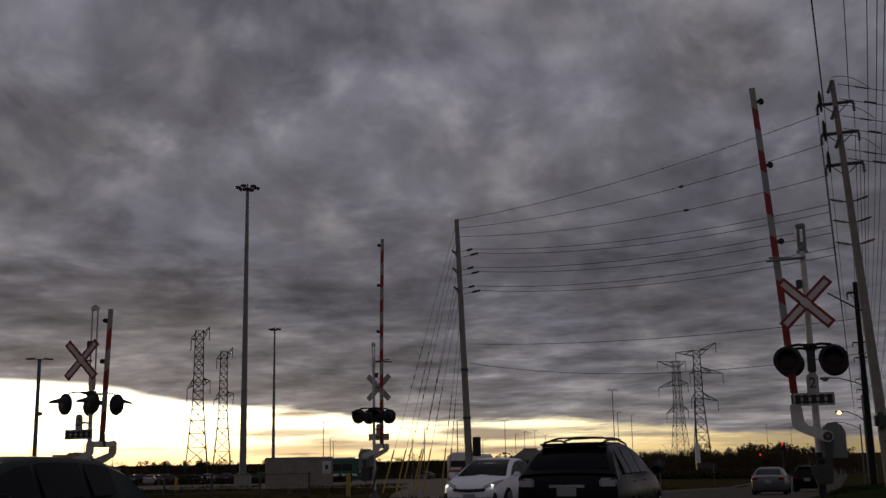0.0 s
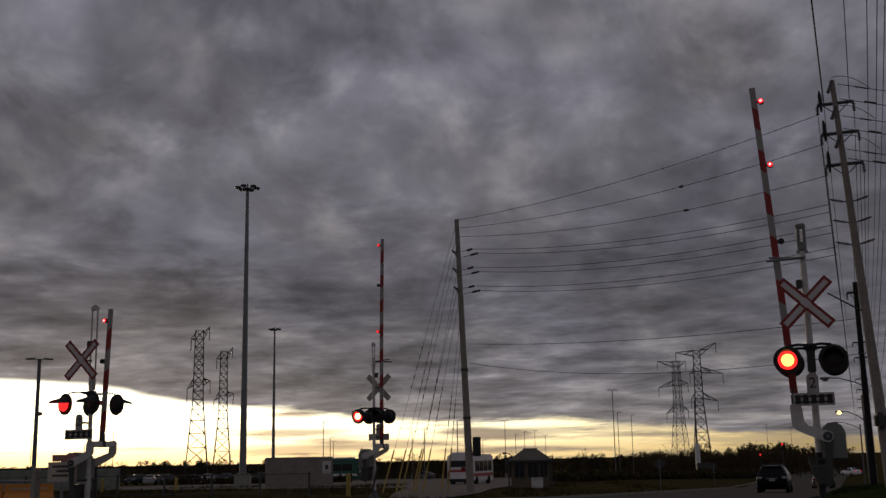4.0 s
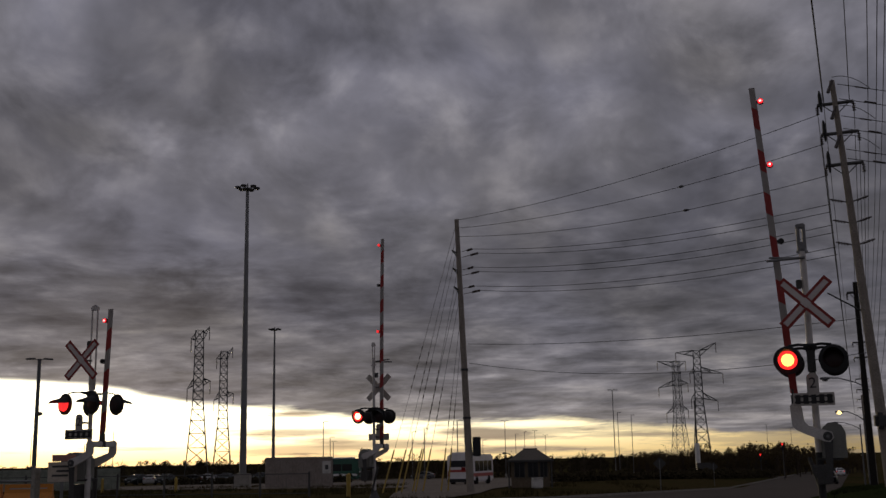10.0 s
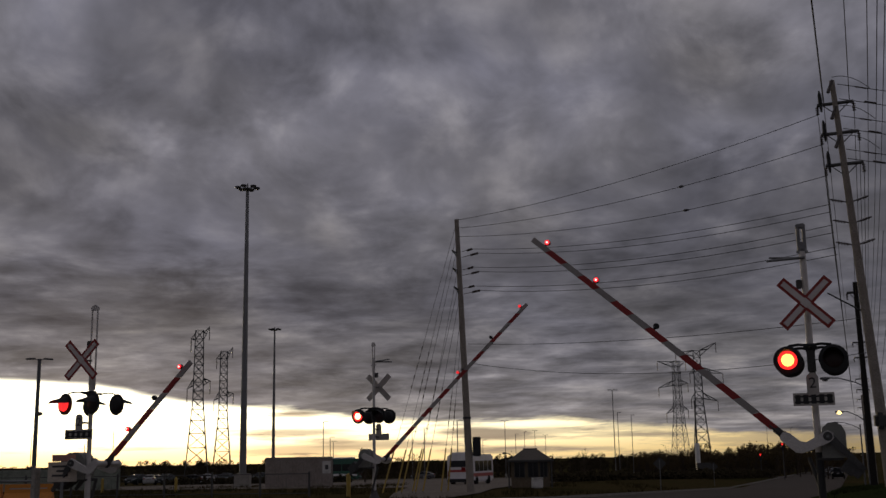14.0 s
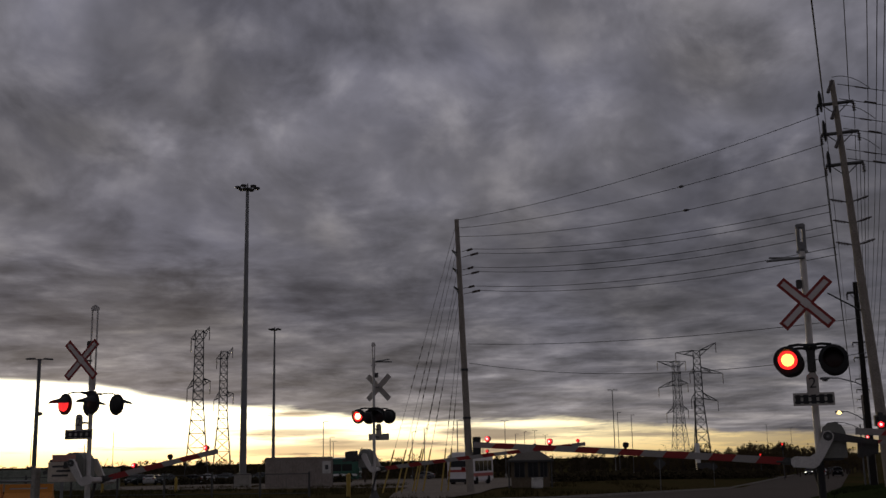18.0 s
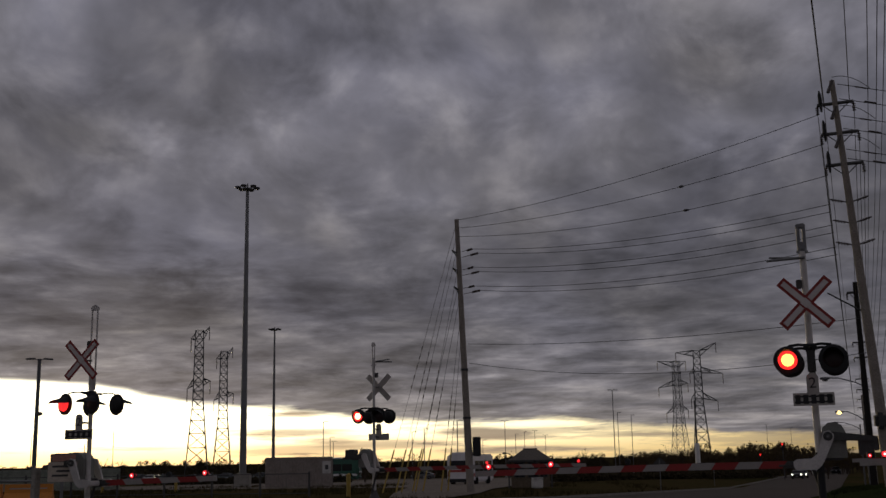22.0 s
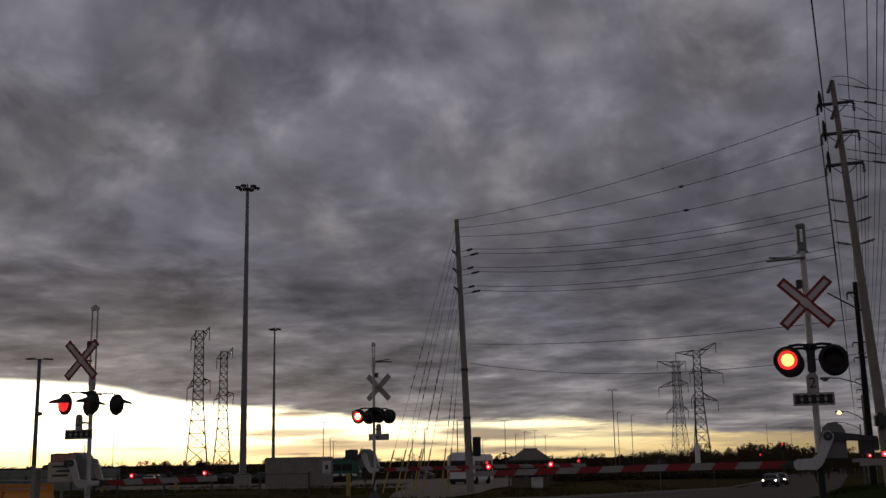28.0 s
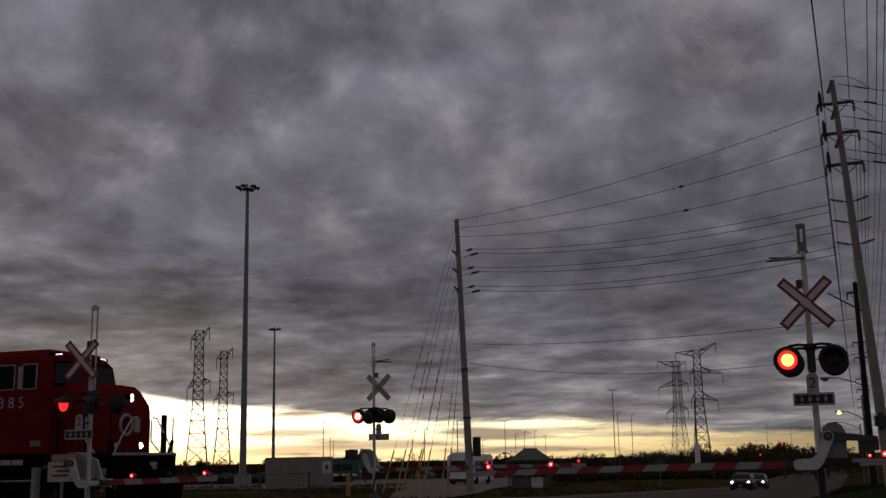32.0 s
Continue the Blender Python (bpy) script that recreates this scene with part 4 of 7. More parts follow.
# splices on two of the upper wires
for k, f in ((1, 0.694), (2, 0.700)):
    a, b, sag = CORNER_TOP - Vector((0, 0, 0.05 + 0.5 * k)), big_ends[2 * k], 0.45 + 0.1 * k
    c = a.lerp(b, f) - Vector((0, 0, sag * 4 * f * (1 - f)))
    bm = bmnew()
    way = (b - a).normalized()
    sweep(bm, [c - way * 0.16, c - way * 0.08, c + way * 0.08, c + way * 0.16], [0.02, 0.06, 0.06, 0.02], 8)
    solo("wire_splice", bm, WIRE, Matrix.Identity(4), "black splice on an overhead wire", "splice", "wire splices")
# wires from the big pole away to the side
for k, z in enumerate((16.6, 15.95, 15.2, 14.65, 13.75, 13.35)):
    a = Vector((16.75 + 0.03 * k, 43.0, z))
    wire(a, a + Vector((42, 1.5, -1.0)), 1.5, 0.016)
    bm = bmnew()
    rod(bm, a + Vector((0.75 + 0.3 * (k % 2), 0, -0.13)), a + Vector((1.25 + 0.3 * (k % 2), 0, -0.22)), 0.032, 0.032, 8)
    solo("strain_insulator", bm, INSULATOR, Matrix.Identity(4), "brown strain insulator on an overhead wire", "insulator",
         "strain insulators")
for k, z in enumerate((16.9, 15.6, 14.3)):
    a = Vector((16.55 + 0.06 * k, 43.0, z))
    bm = sagging(a, a + Vector((1.6, 0, -0.55)), -0.25, 0.014, 10)
    solo("jumper_loop", bm, WIRE, Matrix.Identity(4), "slack jumper wire looping off the pole", "wire", "overhead wires")
# guys of the corner pole, in yellow guards at the ground
guys = [(53.2, -23.6, 0.99), (53.6, -23.0, 0.95), (54.6, -23.1, 0.90), (55.4, -22.6, 0.83), (57.4, -23.6, 0.77), (58.0, -23.2, 0.72),
        (58.6, -21.9, 0.6), (58.3, -22.2, 0.66)]
for u, v, f in guys:
    g = thing("guy_wire", Matrix.Translation(spot(u, v)), "steel guy wire with a yellow plastic guard at its foot", "guy wire",
              "guys of the corner pole")
    d = CORNER_BASE + up * f - spot(u, v)
    bm = bmnew()
    rod(bm, (0, 0, -0.05), d, 0.011, 0.011, 5)
    part("strand", bm, WIRE, g)
    bm = bmnew()
    n = d.normalized()
    rod(bm, n * 0.1, n * 2.5, 0.042, 0.038, 10)
    part("guard", bm, YELLOW, g, "yellow plastic guard")
    for k in range(5):
        bm = bmnew()
        c = d * (0.36 + 0.035 * k)
        rod(bm, c, c + n * 0.2, 0.03, 0.03, 6)
        part("guy_insulator", bm, INSULATOR, g)


# ---------- lamps ----------
def high_mast(x, y, height, label):
    m = beyond(x, y)
    p = thing("high_mast_light", m, label, "high mast light", "high mast lights")
    bm = bmnew()
    box(bm, (1.5, 1.5, 1.6), (0, 0, 0.5), bevel=0.05)
    part("footing", bm, CONCRETE, p)
    bm = bmnew()
    rod(bm, (0, 0, 1.2), (0, 0, height * 0.5), 0.36, 0.27, 18)
    rod(bm, (0, 0, height * 0.5), (0, 0, height - 0.3), 0.27, 0.16, 18)
    part("mast", bm, GALV, p)
    bm = bmnew()
    lathe(bm, [(0.5, -0.1), (0.55, 0.0), (0.5, 0.1)], pose(0, 0, height - 0.4, 90), 16)
    rod(bm, (0, 0, height - 0.4), (0, 0, height + 0.25), 0.12, 0.05, 8)
    part("head_frame", bm, LAMPHEAD, p)
    for i in range(6):
        a = i * math.tau / 6 + 0.3
        bm = bmnew()
        rod(bm, (0.4 * math.cos(a), 0.4 * math.sin(a), height - 0.35), (0.85 * math.cos(a), 0.85 * math.sin(a), height - 0.25), 0.04)
        lathe(bm, [(0.16, 0.10), (0.30, 0.0), (0.34, -0.12), (0.25, -0.18)], pose(1.0 * math.cos(a), 1.0 * math.sin(a), height - 0.3, -90), 12)
        part("luminaire", bm, LAMPHEAD, p, smooth=True)
    return p


high_mast(-20.6, 110.0, 31.2, "tall grey high mast with a ring of unlit floodlights")
high_mast(-34.3, 215.0, 30.2, "farther high mast with a ring of unlit floodlights")


def lot_lamp(x, y, height, label, arms=2, turn=0, footing=0.9, r=0.09):
    p = thing("parking_lot_lamp", beyond(x, y, 0, turn), label, "lamp post", "lamp posts of the parking lots")
    bm = bmnew()
    rod(bm, (0, 0, -0.1), (0, 0, footing), r * 3.2, r * 3.0, 14)
    part("footing", bm, CONCRETE, p)
    bm = bmnew()
    rod(bm, (0, 0, footing), (0, 0, height), r, r * 0.75, 10)
    part("post", bm, LAMPHEAD, p)
    for s in ((-1, 1), (1,), (-1,))[0 if arms == 2 else 1]:
        bm = bmnew()
        rod(bm, (0, 0, height - 0.1), (0.3 * s, 0, height), 0.03)
        box(bm, (0.62, 0.3, 0.10), (0.55 * s, 0, height), pose(0, 0, 0, 0, 4 * s, 0), 0.03)
        part("lamp_head", bm, LAMPHEAD, p)
    return p


near_lamp = lot_lamp(-26.54, 70.0, 8.75, "dark double-headed parking lot lamp on a concrete foot", 2, 20, 0.7, 0.155)
bm = bmnew()
lathe(bm, [(0.05, -0.15), (0.16, 0.0), (0.12, 0.1)], pose(0.22, 0, 5.2, 0, 0, 90), 10)
rod(bm, (0, 0, 5.2), (0.25, 0, 5.2), 0.03)
part("loudspeaker", bm, LAMPHEAD, near_lamp)
for x, y, h, arms in ((27.8, 180, 14.3, 2), (36.4, 230, 13.2, 1), (41.0, 240, 13.1, 1), (12.4, 230, 11.8, 2), (-6.5, 205, 8.8, 1),
                      (8.3, 250, 8.4, 1), (21.5, 300, 12.0, 1), (26.0, 320, 13.0, 2), (30.0, 330, 12.0, 2), (-22.5, 210, 8.2, 1),
                      (-24.0, 230, 8.0, 2), (-21.0, 185, 10.0, 1), (-70.0, 210, 7.5, 1), (-66.0, 215, 11.0, 1), (-88.0, 230, 10.0, 1),
                      (1.5, 150, 8.2, 1), (-3.5, 170, 8.0, 1), (16.5, 260, 10.0, 1), (118.0, 400, 16.0, 2), (130.0, 410, 15.0, 1)):
    lot_lamp(x, y, h, "thin grey parking lot lamp post far off", arms, 15, 0.7, 0.08)


def street_lamp(u, v, z, lit, reach, label):
    p = thing("street_lamp", stand(u, v), label, "street lamp", "street lamps")
    bm = bmnew()
    rod(bm, (0, 0, -0.1), (0, 0, z), 0.10, 0.07, 10)
    chain(bm, [(0, 0, z - 0.5), (-reach * 0.3, 0, z - 0.1), (-reach * 0.75, 0, z + 0.25), (-reach, 0, z + 0.28)], 0.04)
    part("post_and_arm", bm, LAMPHEAD, p)
    bm = bmnew()
    box(bm, (0.7, 0.28, 0.16), (-reach - 0.3, 0, z + 0.26), bevel=0.05)
    part("lamp_head", bm, LAMPHEAD, p)
    bm = bmnew()
    lathe(bm, [(0.10, 0.10), (0.19, 0.04), (0.22, -0.06), (0.15, -0.17), (0.04, -0.21)], pose(-reach - 0.3, 0, z + 0.16, -90), 12)
    part("bowl", bm, SODIUM if lit else LAMPHEAD, p)
    return p


street_lamp(79.6, 1.2, 7.4, False, 2.4, "unlit street lamp with a long arm over the road")
street_lamp(95.7, 1.0, 6.0, True, 1.6, "lit warm street lamp with an arm over the road")
street_lamp(125, 0.8, 6.5, False, 2.2, "unlit street lamp with a long arm over the road")


# ---------- transmission towers ----------
def tower(x, y, height, turn, label, arm_rows, half=4.2, waist=1.5):
    t = thing("transmission_tower", beyond(x, y, 0, turn), label, "transmission tower", "transmission towers")
    r = 0.12

    def width(z):
        k = height * 0.5
        return half + (waist - half) * min(1, z / k) if z < k else waist * (1 - 0.25 * (z - k) / (height - k))

    levels = [height * f for f in (0, 0.10, 0.2, 0.29, 0.37, 0.44, 0.5, 0.555, 0.61, 0.665, 0.72, 0.775, 0.83, 0.885, 0.94)]
    corners = [(-1, -1), (1, -1), (1, 1), (-1, 1)]
    for sx, sy in corners:
        bm = bmnew()
        sweep(bm, [(sx * width(z), sy * width(z), z) for z in levels], [r] * len(levels), 5)
        part("leg", bm, LATTICE, t)
    bm = bmnew()
    for a, b in zip(levels, levels[1:]):
        for i in range(4):
            p, q = corners[i], corners[(i + 1) % 4]
            A = Vector((p[0] * width(a), p[1] * width(a), a))
            B = Vector((q[0] * width(b), q[1] * width(b), b))
            C = Vector((q[0] * width(a), q[1] * width(a), a))
            D = Vector((p[0] * width(b), p[1] * width(b), b))
            rod(bm, A, B, r * 0.6, seg=4), rod(bm, C, D, r * 0.6, seg=4), rod(bm, D, B, r * 0.6, seg=4)
    tagged(part("bracing", bm, LATTICE, t), kind="stuff")
    for z, l, rgt, tipl, tipr in arm_rows:
        w = width(z)
        for s, reach, tip in ((-1, l, tipl), (1, rgt, tipr)):
            if reach:
                bm = bmnew()
                e = Vector((s * reach, 0, z + tip))
                for sy in (-1, 1):
                    rod(bm, (s * w, sy * w, z), e, r, seg=4)
                    rod(bm, (s * w, sy * w, z + height * 0.045), e, r, seg=4)
                    rod(bm, (s * w, sy * w, z + height * 0.045), Vector((s * w, sy * w, z)).lerp(e, 0.5), r * 0.7, seg=4)
                tagged(part("crossarm", bm, LATTICE, t), kind="stuff")
        for s, reach, tip in ((-1, l, tipl), (1, rgt, tipr)):
            if reach and z < height * 0.9:
                bm = bmnew()
                rod(bm, (s * reach, 0, z + tip), (s * reach, 0, z + tip - 4.0), 0.14, seg=6)
                part("insulator_string", bm, INSULATOR, t)
    return t


tower(-73.6, 320.0, 46.8, 15, "grey lattice power tower against the bright sky", [(41.2, 2.4, 2.9, 0.3, 4.0), (27.6, 3.2, 3.4, -1.0, 1.4)], 3.4, 1.5)
tower(-81.0, 392.0, 48.8, 15, "grey lattice power tower farther off", [(43.0, 2.6, 3.1, 0.3, 4.4), (29.0, 3.3, 3.6, -1.0, 1.5)], 3.4, 1.5)
tower(98.6, 420.0, 48.6, -10, "grey lattice power tower behind the road",
      [(43.6, 8.0, 7.5, 1.5, 5.0), (37.0, 3.0, 9.5, 0, -0.5), (27.0, 3.0, 7.0, 0, -1.0)], 3.6, 1.6)
tower(101.0, 470.0, 49.0, 10, "grey lattice power tower farther along the line",
      [(43.5, 8.5, 4.5, 2.5, 2.5), (35.5, 8.5, 5.0, -1, 1.0), (24.5, 5.5, 4.5, -1, 0.5)], 3.6, 1.6)

# ---------- vehicles ----------
WHITEPAINT = material("white_car_paint", (0.86, 0.86, 0.87), 0.42, 0, 4, 0.03, 0, (0.78, 0.78, 0.78), 0.3, coat=0.2)
BLACKCAR = material("black_car_paint", (0.004, 0.004, 0.005), 0.30, 0.0, 4, 0.1, 0, (0.006, 0.006, 0.006), 0.3, coat=0.0)
GREENCAR = material("dark_green_car_paint", (0.012, 0.018, 0.015), 0.5, 0.0, 4, 0.1, 0, (0.016, 0.022, 0.018), 0.3)
GREENCAR.node_tree.nodes["Principled BSDF"].inputs["Specular IOR Level"].default_value = 0.2
SILVERCAR = material("silver_car_paint", (0.095, 0.095, 0.10), 0.4, 0.3, 4, 0.05, 0, (0.15, 0.15, 0.15), 0.3, coat=0.4)
CHROME = material("bright_chrome", (0.6, 0.6, 0.6), 0.15, 1.0, 20, 0.05, 0)
LAMPGLASS = glassy("clear_lamp_glass", (0.35, 0.35, 0.36), 0.08)
REDGLASS = glassy("red_lamp_glass", (0.22, 0.012, 0.012), 0.1)
PLATE = material("plain_pale_plate", (0.27, 0.27, 0.27), 0.5, 0, 30, 0.1, 0)

CARGLASS = glassy("dark_car_glass", (0.004, 0.004, 0.005), 0.05, 0.12)
BLACKCAR.node_tree.nodes["Principled BSDF"].inputs["Specular IOR Level"].default_value = 0.14

SEDAN = dict(
    L=4.53, W=0.888, belt=0.93, roof=1.43, top_w=0.60,
    body=[(-2.265, 0.70, 0.42, 0.80), (-2.20, 0.80, 0.28, 0.96), (-1.95, 0.86, 0.20, 1.03), (-1.2, 0.888, 0.18, 0.99), (0.0, 0.888, 0.18, 0.94),
          (0.95, 0.888, 0.18, 0.96), (1.45, 0.87, 0.20, 0.88), (1.95, 0.82, 0.22, 0.76), (2.18, 0.70, 0.26, 0.66), (2.265, 0.55, 0.34, 0.54)],
    cabin=[(1.25, 0.90), (0.85, 1.10), (0.45, 1.28), (0.10, 1.38), (-0.30, 1.43), (-0.75, 1.41), (-1.15, 1.32), (-1.55, 1.16), (-1.90, 1.02)],
    shield=(1.20, 0.12), rear=(-1.02, -1.80), sides=[(0.98, -0.14), (-0.19, -1.46)], wheels=(1.40, -1.30), wheel_r=0.32)
SUV = dict(
    L=4.74, W=0.94, belt=1.08, roof=1.66, top_w=0.61,
    body=[(-2.37, 0.76, 0.45, 0.95), (-2.32, 0.88, 0.32, 1.06), (-2.0, 0.93, 0.26, 1.10), (-1.2, 0.94, 0.24, 1.09), (0.0, 0.94, 0.24, 1.06),
          (1.0, 0.94, 0.24, 1.08), (1.5, 0.92, 0.26, 1.02), (2.0, 0.88, 0.28, 0.92), (2.28, 0.76, 0.34, 0.80), (2.37, 0.62, 0.42, 0.66)],
    cabin=[(1.25, 1.02), (0.85, 1.26), (0.45, 1.48), (0.10, 1.60), (-0.40, 1.66), (-1.0, 1.65), (-1.55, 1.60), (-1.95, 1.44), (-2.28, 1.12)],
    shield=(1.18, 0.15), rear=(-1.66, -2.2), sides=[(0.68, -0.16), (-0.24, -1.05), (-1.13, -1.6)], wheels=(1.42, -1.32), wheel_r=0.37)


def vehicle(name, m, spec, paint, label, group="cars on the road", heads=None, tails=None, rails=False, lens=None, beam=0.10):
    """A car that faces +y: lofted body, cabin, glass, wheels, lamps, mirrors and plates."""
    car = thing(name, m, label, "car", group)
    bm = bmnew()
    rings = []
    for y, w, zb, zt in spec["body"]:
        h = zt - zb
        half = [(0.0, zb), (w * 0.84, zb), (w * 0.96, zb + 0.16 * h), (w, zb + 0.48 * h), (w * 0.985, zb + 0.78 * h), (w * 0.93, zt - 0.02),
                (w * 0.80, zt + 0.005), (w * 0.4, zt + 0.025), (0.0, zt + 0.03)]
        ring = [(x, z) for x, z in half] + [(-x, z) for x, z in half[-2:0:-1]]
        rings.append([bm.verts.new((x, y, z)) for x, z in ring])
    n = len(rings[0])
    for a, b in zip(rings, rings[1:]):
        for i in range(n):
            j = (i + 1) % n
            bm.faces.new((a[i], a[j], b[j], b[i]))
    bm.faces.new(rings[0])
    bm.faces.new(rings[-1][::-1])
    part("body", bm, paint, car, smooth=True)
    belt, roof, W, tw = spec["belt"], spec["roof"], spec["W"] * 0.93, spec["top_w"]

    def wide(z):
        return W + (tw - W) * max(0, z - belt) / (roof - belt)

    cab = spec["cabin"]

    def top(y):
        for (y0, z0), (y1, z1) in zip(cab, cab[1:]):
            if y1 <= y <= y0:
                return z0 + (z1 - z0) * (y0 - y) / (y0 - y1)
        return cab[-1][1]

    bm = bmnew()
    rings = []
    for y, z in cab:
        zz = max(z, belt - 0.02)
        half = [(W, belt - 0.08), (wide(zz - 0.07), max(belt - 0.05, zz - 0.07)), (wide(zz) - 0.06, zz - 0.012), (wide(zz) * 0.5, zz + 0.008), (0, zz + 0.012)]
        ring = half + [(-x, q) for x, q in half[-2::-1]]
        rings.append([bm.verts.new((x, y, q)) for x, q in ring])
    for a, b in zip(rings, rings[1:]):
        for i in range(len(a) - 1):
            bm.faces.new((a[i], a[i + 1], b[i + 1], b[i]))
    part("cabin", bm, paint, car, smooth=True)

    def screen(y0, y1, label_, name_):
        bm = bmnew()
        k = 5
        rows = []
        for i in range(k + 1):
            y = y0 + (y1 - y0) * i / k
            z = top(y)
            w = wide(z) - 0.09
            rows.append([bm.verts.new((x * w, y, z + 0.019 - 0.012 * abs(x) ** 3)) for x in (-1, -0.5, 0, 0.5, 1)])
        for a, b in zip(rows, rows[1:]):
            for i in range(4):
                bm.faces.new((a[i], a[i + 1], b[i + 1], b[i]))
        part(name_, bm, CARGLASS, car, label_, smooth=True)

    screen(*spec["shield"], "dark windscreen glass", "windscreen")
    screen(*spec["rear"], "dark rear window glass", "rear_window")
    for y0, y1 in spec["sides"]:
        for s in (-1, 1):
            bm = bmnew()
            k = 9
            lo, hi = [], []
            for i in range(k + 1):
                y = y0 + (y1 - y0) * i / k
                z1 = max(belt + 0.045, top(y) - 0.075)
                for row, z in ((lo, belt + 0.03), (hi, z1)):
                    row.append(bm.verts.new((s * (wide(z) + 0.008 + (0.012 if z < belt + 0.1 else 0.0)), y, z)))
            for i in range(k):
                bm.faces.new((lo[i], lo[i + 1], hi[i + 1], hi[i]))
            part("side_window", bm, CARGLASS, car)
    r = spec["wheel_r"]
    for y in spec["wheels"]:
        for s in (-1, 1):
            bm = bmnew()
            lathe(bm, [(r * 0.9, -0.11), (r, -0.07), (r, 0.07), (r * 0.9, 0.11)], pose(s * (spec["W"] - 0.11), y, r, 0, 0, 90), 24)
            wheel = part("wheel", bm, RUBBER, car, "black tyre", smooth=True)
            bm = bmnew()
            lathe(bm, [(r * 0.64, 0.0), (r * 0.6, 0.03)], pose(s * (spec["W"] - 0.01), y, r, 0, 0, -90 * s), 20)
            part("rim", bm, SILVERCAR, wheel, "alloy wheel rim")
    b = spec["body"]
    fy, ry = b[-1][0], b[0][0]
    zh, zt = b[-2][3] + 0.02, b[1][3] - 0.10
    for s in (-1, 1):
        bm = bmnew()
        q = [(s * 0.40, fy - 0.06, zh - 0.10), (s * 0.72, fy - 0.20, zh - 0.02), (s * 0.83, fy - 0.62, zh + 0.14), (s * 0.66, fy - 0.30, zh + 0.09),
             (s * 0.42, fy - 0.11, zh - 0.01)]
        f = [bm.verts.new(Vector(p) + Vector((0, 0.05, 0.03))) for p in q]
        k = [bm.verts.new(Vector(p) - Vector((s * 0.05, 0.06, 0.03))) for p in q]
        bm.faces.new(f), bm.faces.new(k[::-1])
        for i in range(5):
            bm.faces.new((f[i], f[(i + 1) % 5], k[(i + 1) % 5], k[i]))
        lamp = part("headlight", bm, LAMPGLASS, car, "clear headlight")
        if heads:
            bm = bmnew()
            lathe(bm, [(beam, 0.0), (beam * 0.9, 0.03), (beam * 0.3, 0.05)], pose(s * 0.66, fy - 0.13 + (0.10 - beam), zh + 0.02), 14)
            part("beam", bm, heads, lamp, "glowing white disc in the headlight")
        bm = bmnew()
        box(bm, (0.30, 0.14, 0.17), (s * (spec["W"] - 0.23), ry + 0.07, zt), pose(0, 0, 0, 0, 0, 14 * s), 0.03)
        tail = part("tail_light", bm, lens or REDGLASS, car, "pale clear tail light" if lens else "red tail light")
        if tails:
            bm = bmnew()
            box(bm, (0.2, 0.03, 0.10), (s * (spec["W"] - 0.24), ry - 0.015, zt), None, 0.01)
            part("glow", bm, tails, tail, "lit red tail lamp")
        bm = bmnew()
        box(bm, (0.20, 0.11, 0.13), (s * (spec["W"] + 0.10), spec["sides"][0][0] - 0.02, belt + 0.05), pose(0, 0, 0, 0, 0, -8 * s), 0.035)
        part("mirror", bm, paint, car)
        for i, (y0, y1) in enumerate(spec["sides"][:2]):
            bm = bmnew()
            box(bm, (0.02, 0.19, 0.028), (s * (spec["W"] - 0.012), y1 + 0.12, belt - 0.12), None, 0.006)
            part("door_handle", bm, paint, car)
    bm = bmnew()
    box(bm, (0.34, 0.02, 0.15), (0, ry - 0.008, zt - 0.14), None, 0.004)
    part("plate", bm, PLATE, car, "plain pale plate")
    bm = bmnew()
    box(bm, (0.62, 0.03, 0.05), (0, ry + 0.005, zt - 0.05), None, 0.008)
    part("trim_bar", bm, CHROME, car)
    bm = bmnew()
    chain(bm, [(x, fy + 0.03 - 0.12 * abs(x) ** 2, b[-1][3] + 0.03 + 0.10 * x * x) for x in (-0.46, -0.3, -0.15, 0, 0.15, 0.3, 0.46)], 0.04)
    part("grille", bm, BLACKPAINT, car, "black upper grille slit")
    bm = bmnew()
    box(bm, (0.34, 0.02, 0.12), (0, fy + 0.035, b[-1][2] + 0.07), None, 0.004)
    part("front_plate", bm, PLATE, car, "plain pale plate")
    for s in (-1, 1):
        bm = bmnew()
        lathe(bm, [(0.11, -0.03), (0.12, 0.02), (0.05, 0.03)], pose(s * 0.66, fy - 0.10, b[-1][2] + 0.06), 14)
        part("fog_light", bm, BLACKPAINT, car, "dark fog light recess")
    bm = bmnew()
    box(bm, (1.2, 0.06, 0.12), (0, fy - 0.01, b[-1][2] - 0.02), None, 0.02)
    part("bumper_intake", bm, BLACKPAINT, car)
    if rails:
        for s in (-1, 1):
            bm = bmnew()
            chain(bm, [(s * 0.54, y, z) for y, z in ((0.35, 1.50), (0.2, 1.63), (-0.5, 1.70), (-1.3, 1.69), (-1.70, 1.655), (-1.80, 1.56))], 0.02)
            part("roof_rail", bm, DARKSTEEL, car, "dark roof rail")
        for y in (-0.25, -1.25):
            bm = bmnew()
            chain(bm, [(-0.54, y, 1.70), (-0.40, y, 1.735), (0.0, y, 1.745), (0.40, y, 1.735), (0.54, y, 1.70)], 0.018)
            part("roof_crossbar", bm, DARKSTEEL, car, "dark roof crossbar")
        bm = bmnew()
        box(bm, (1.2, 0.24, 0.035), (0, -1.72, 1.61), pose(0, 0, 0, -8), 0.015)
        part("spoiler", bm, paint, car)
    return car


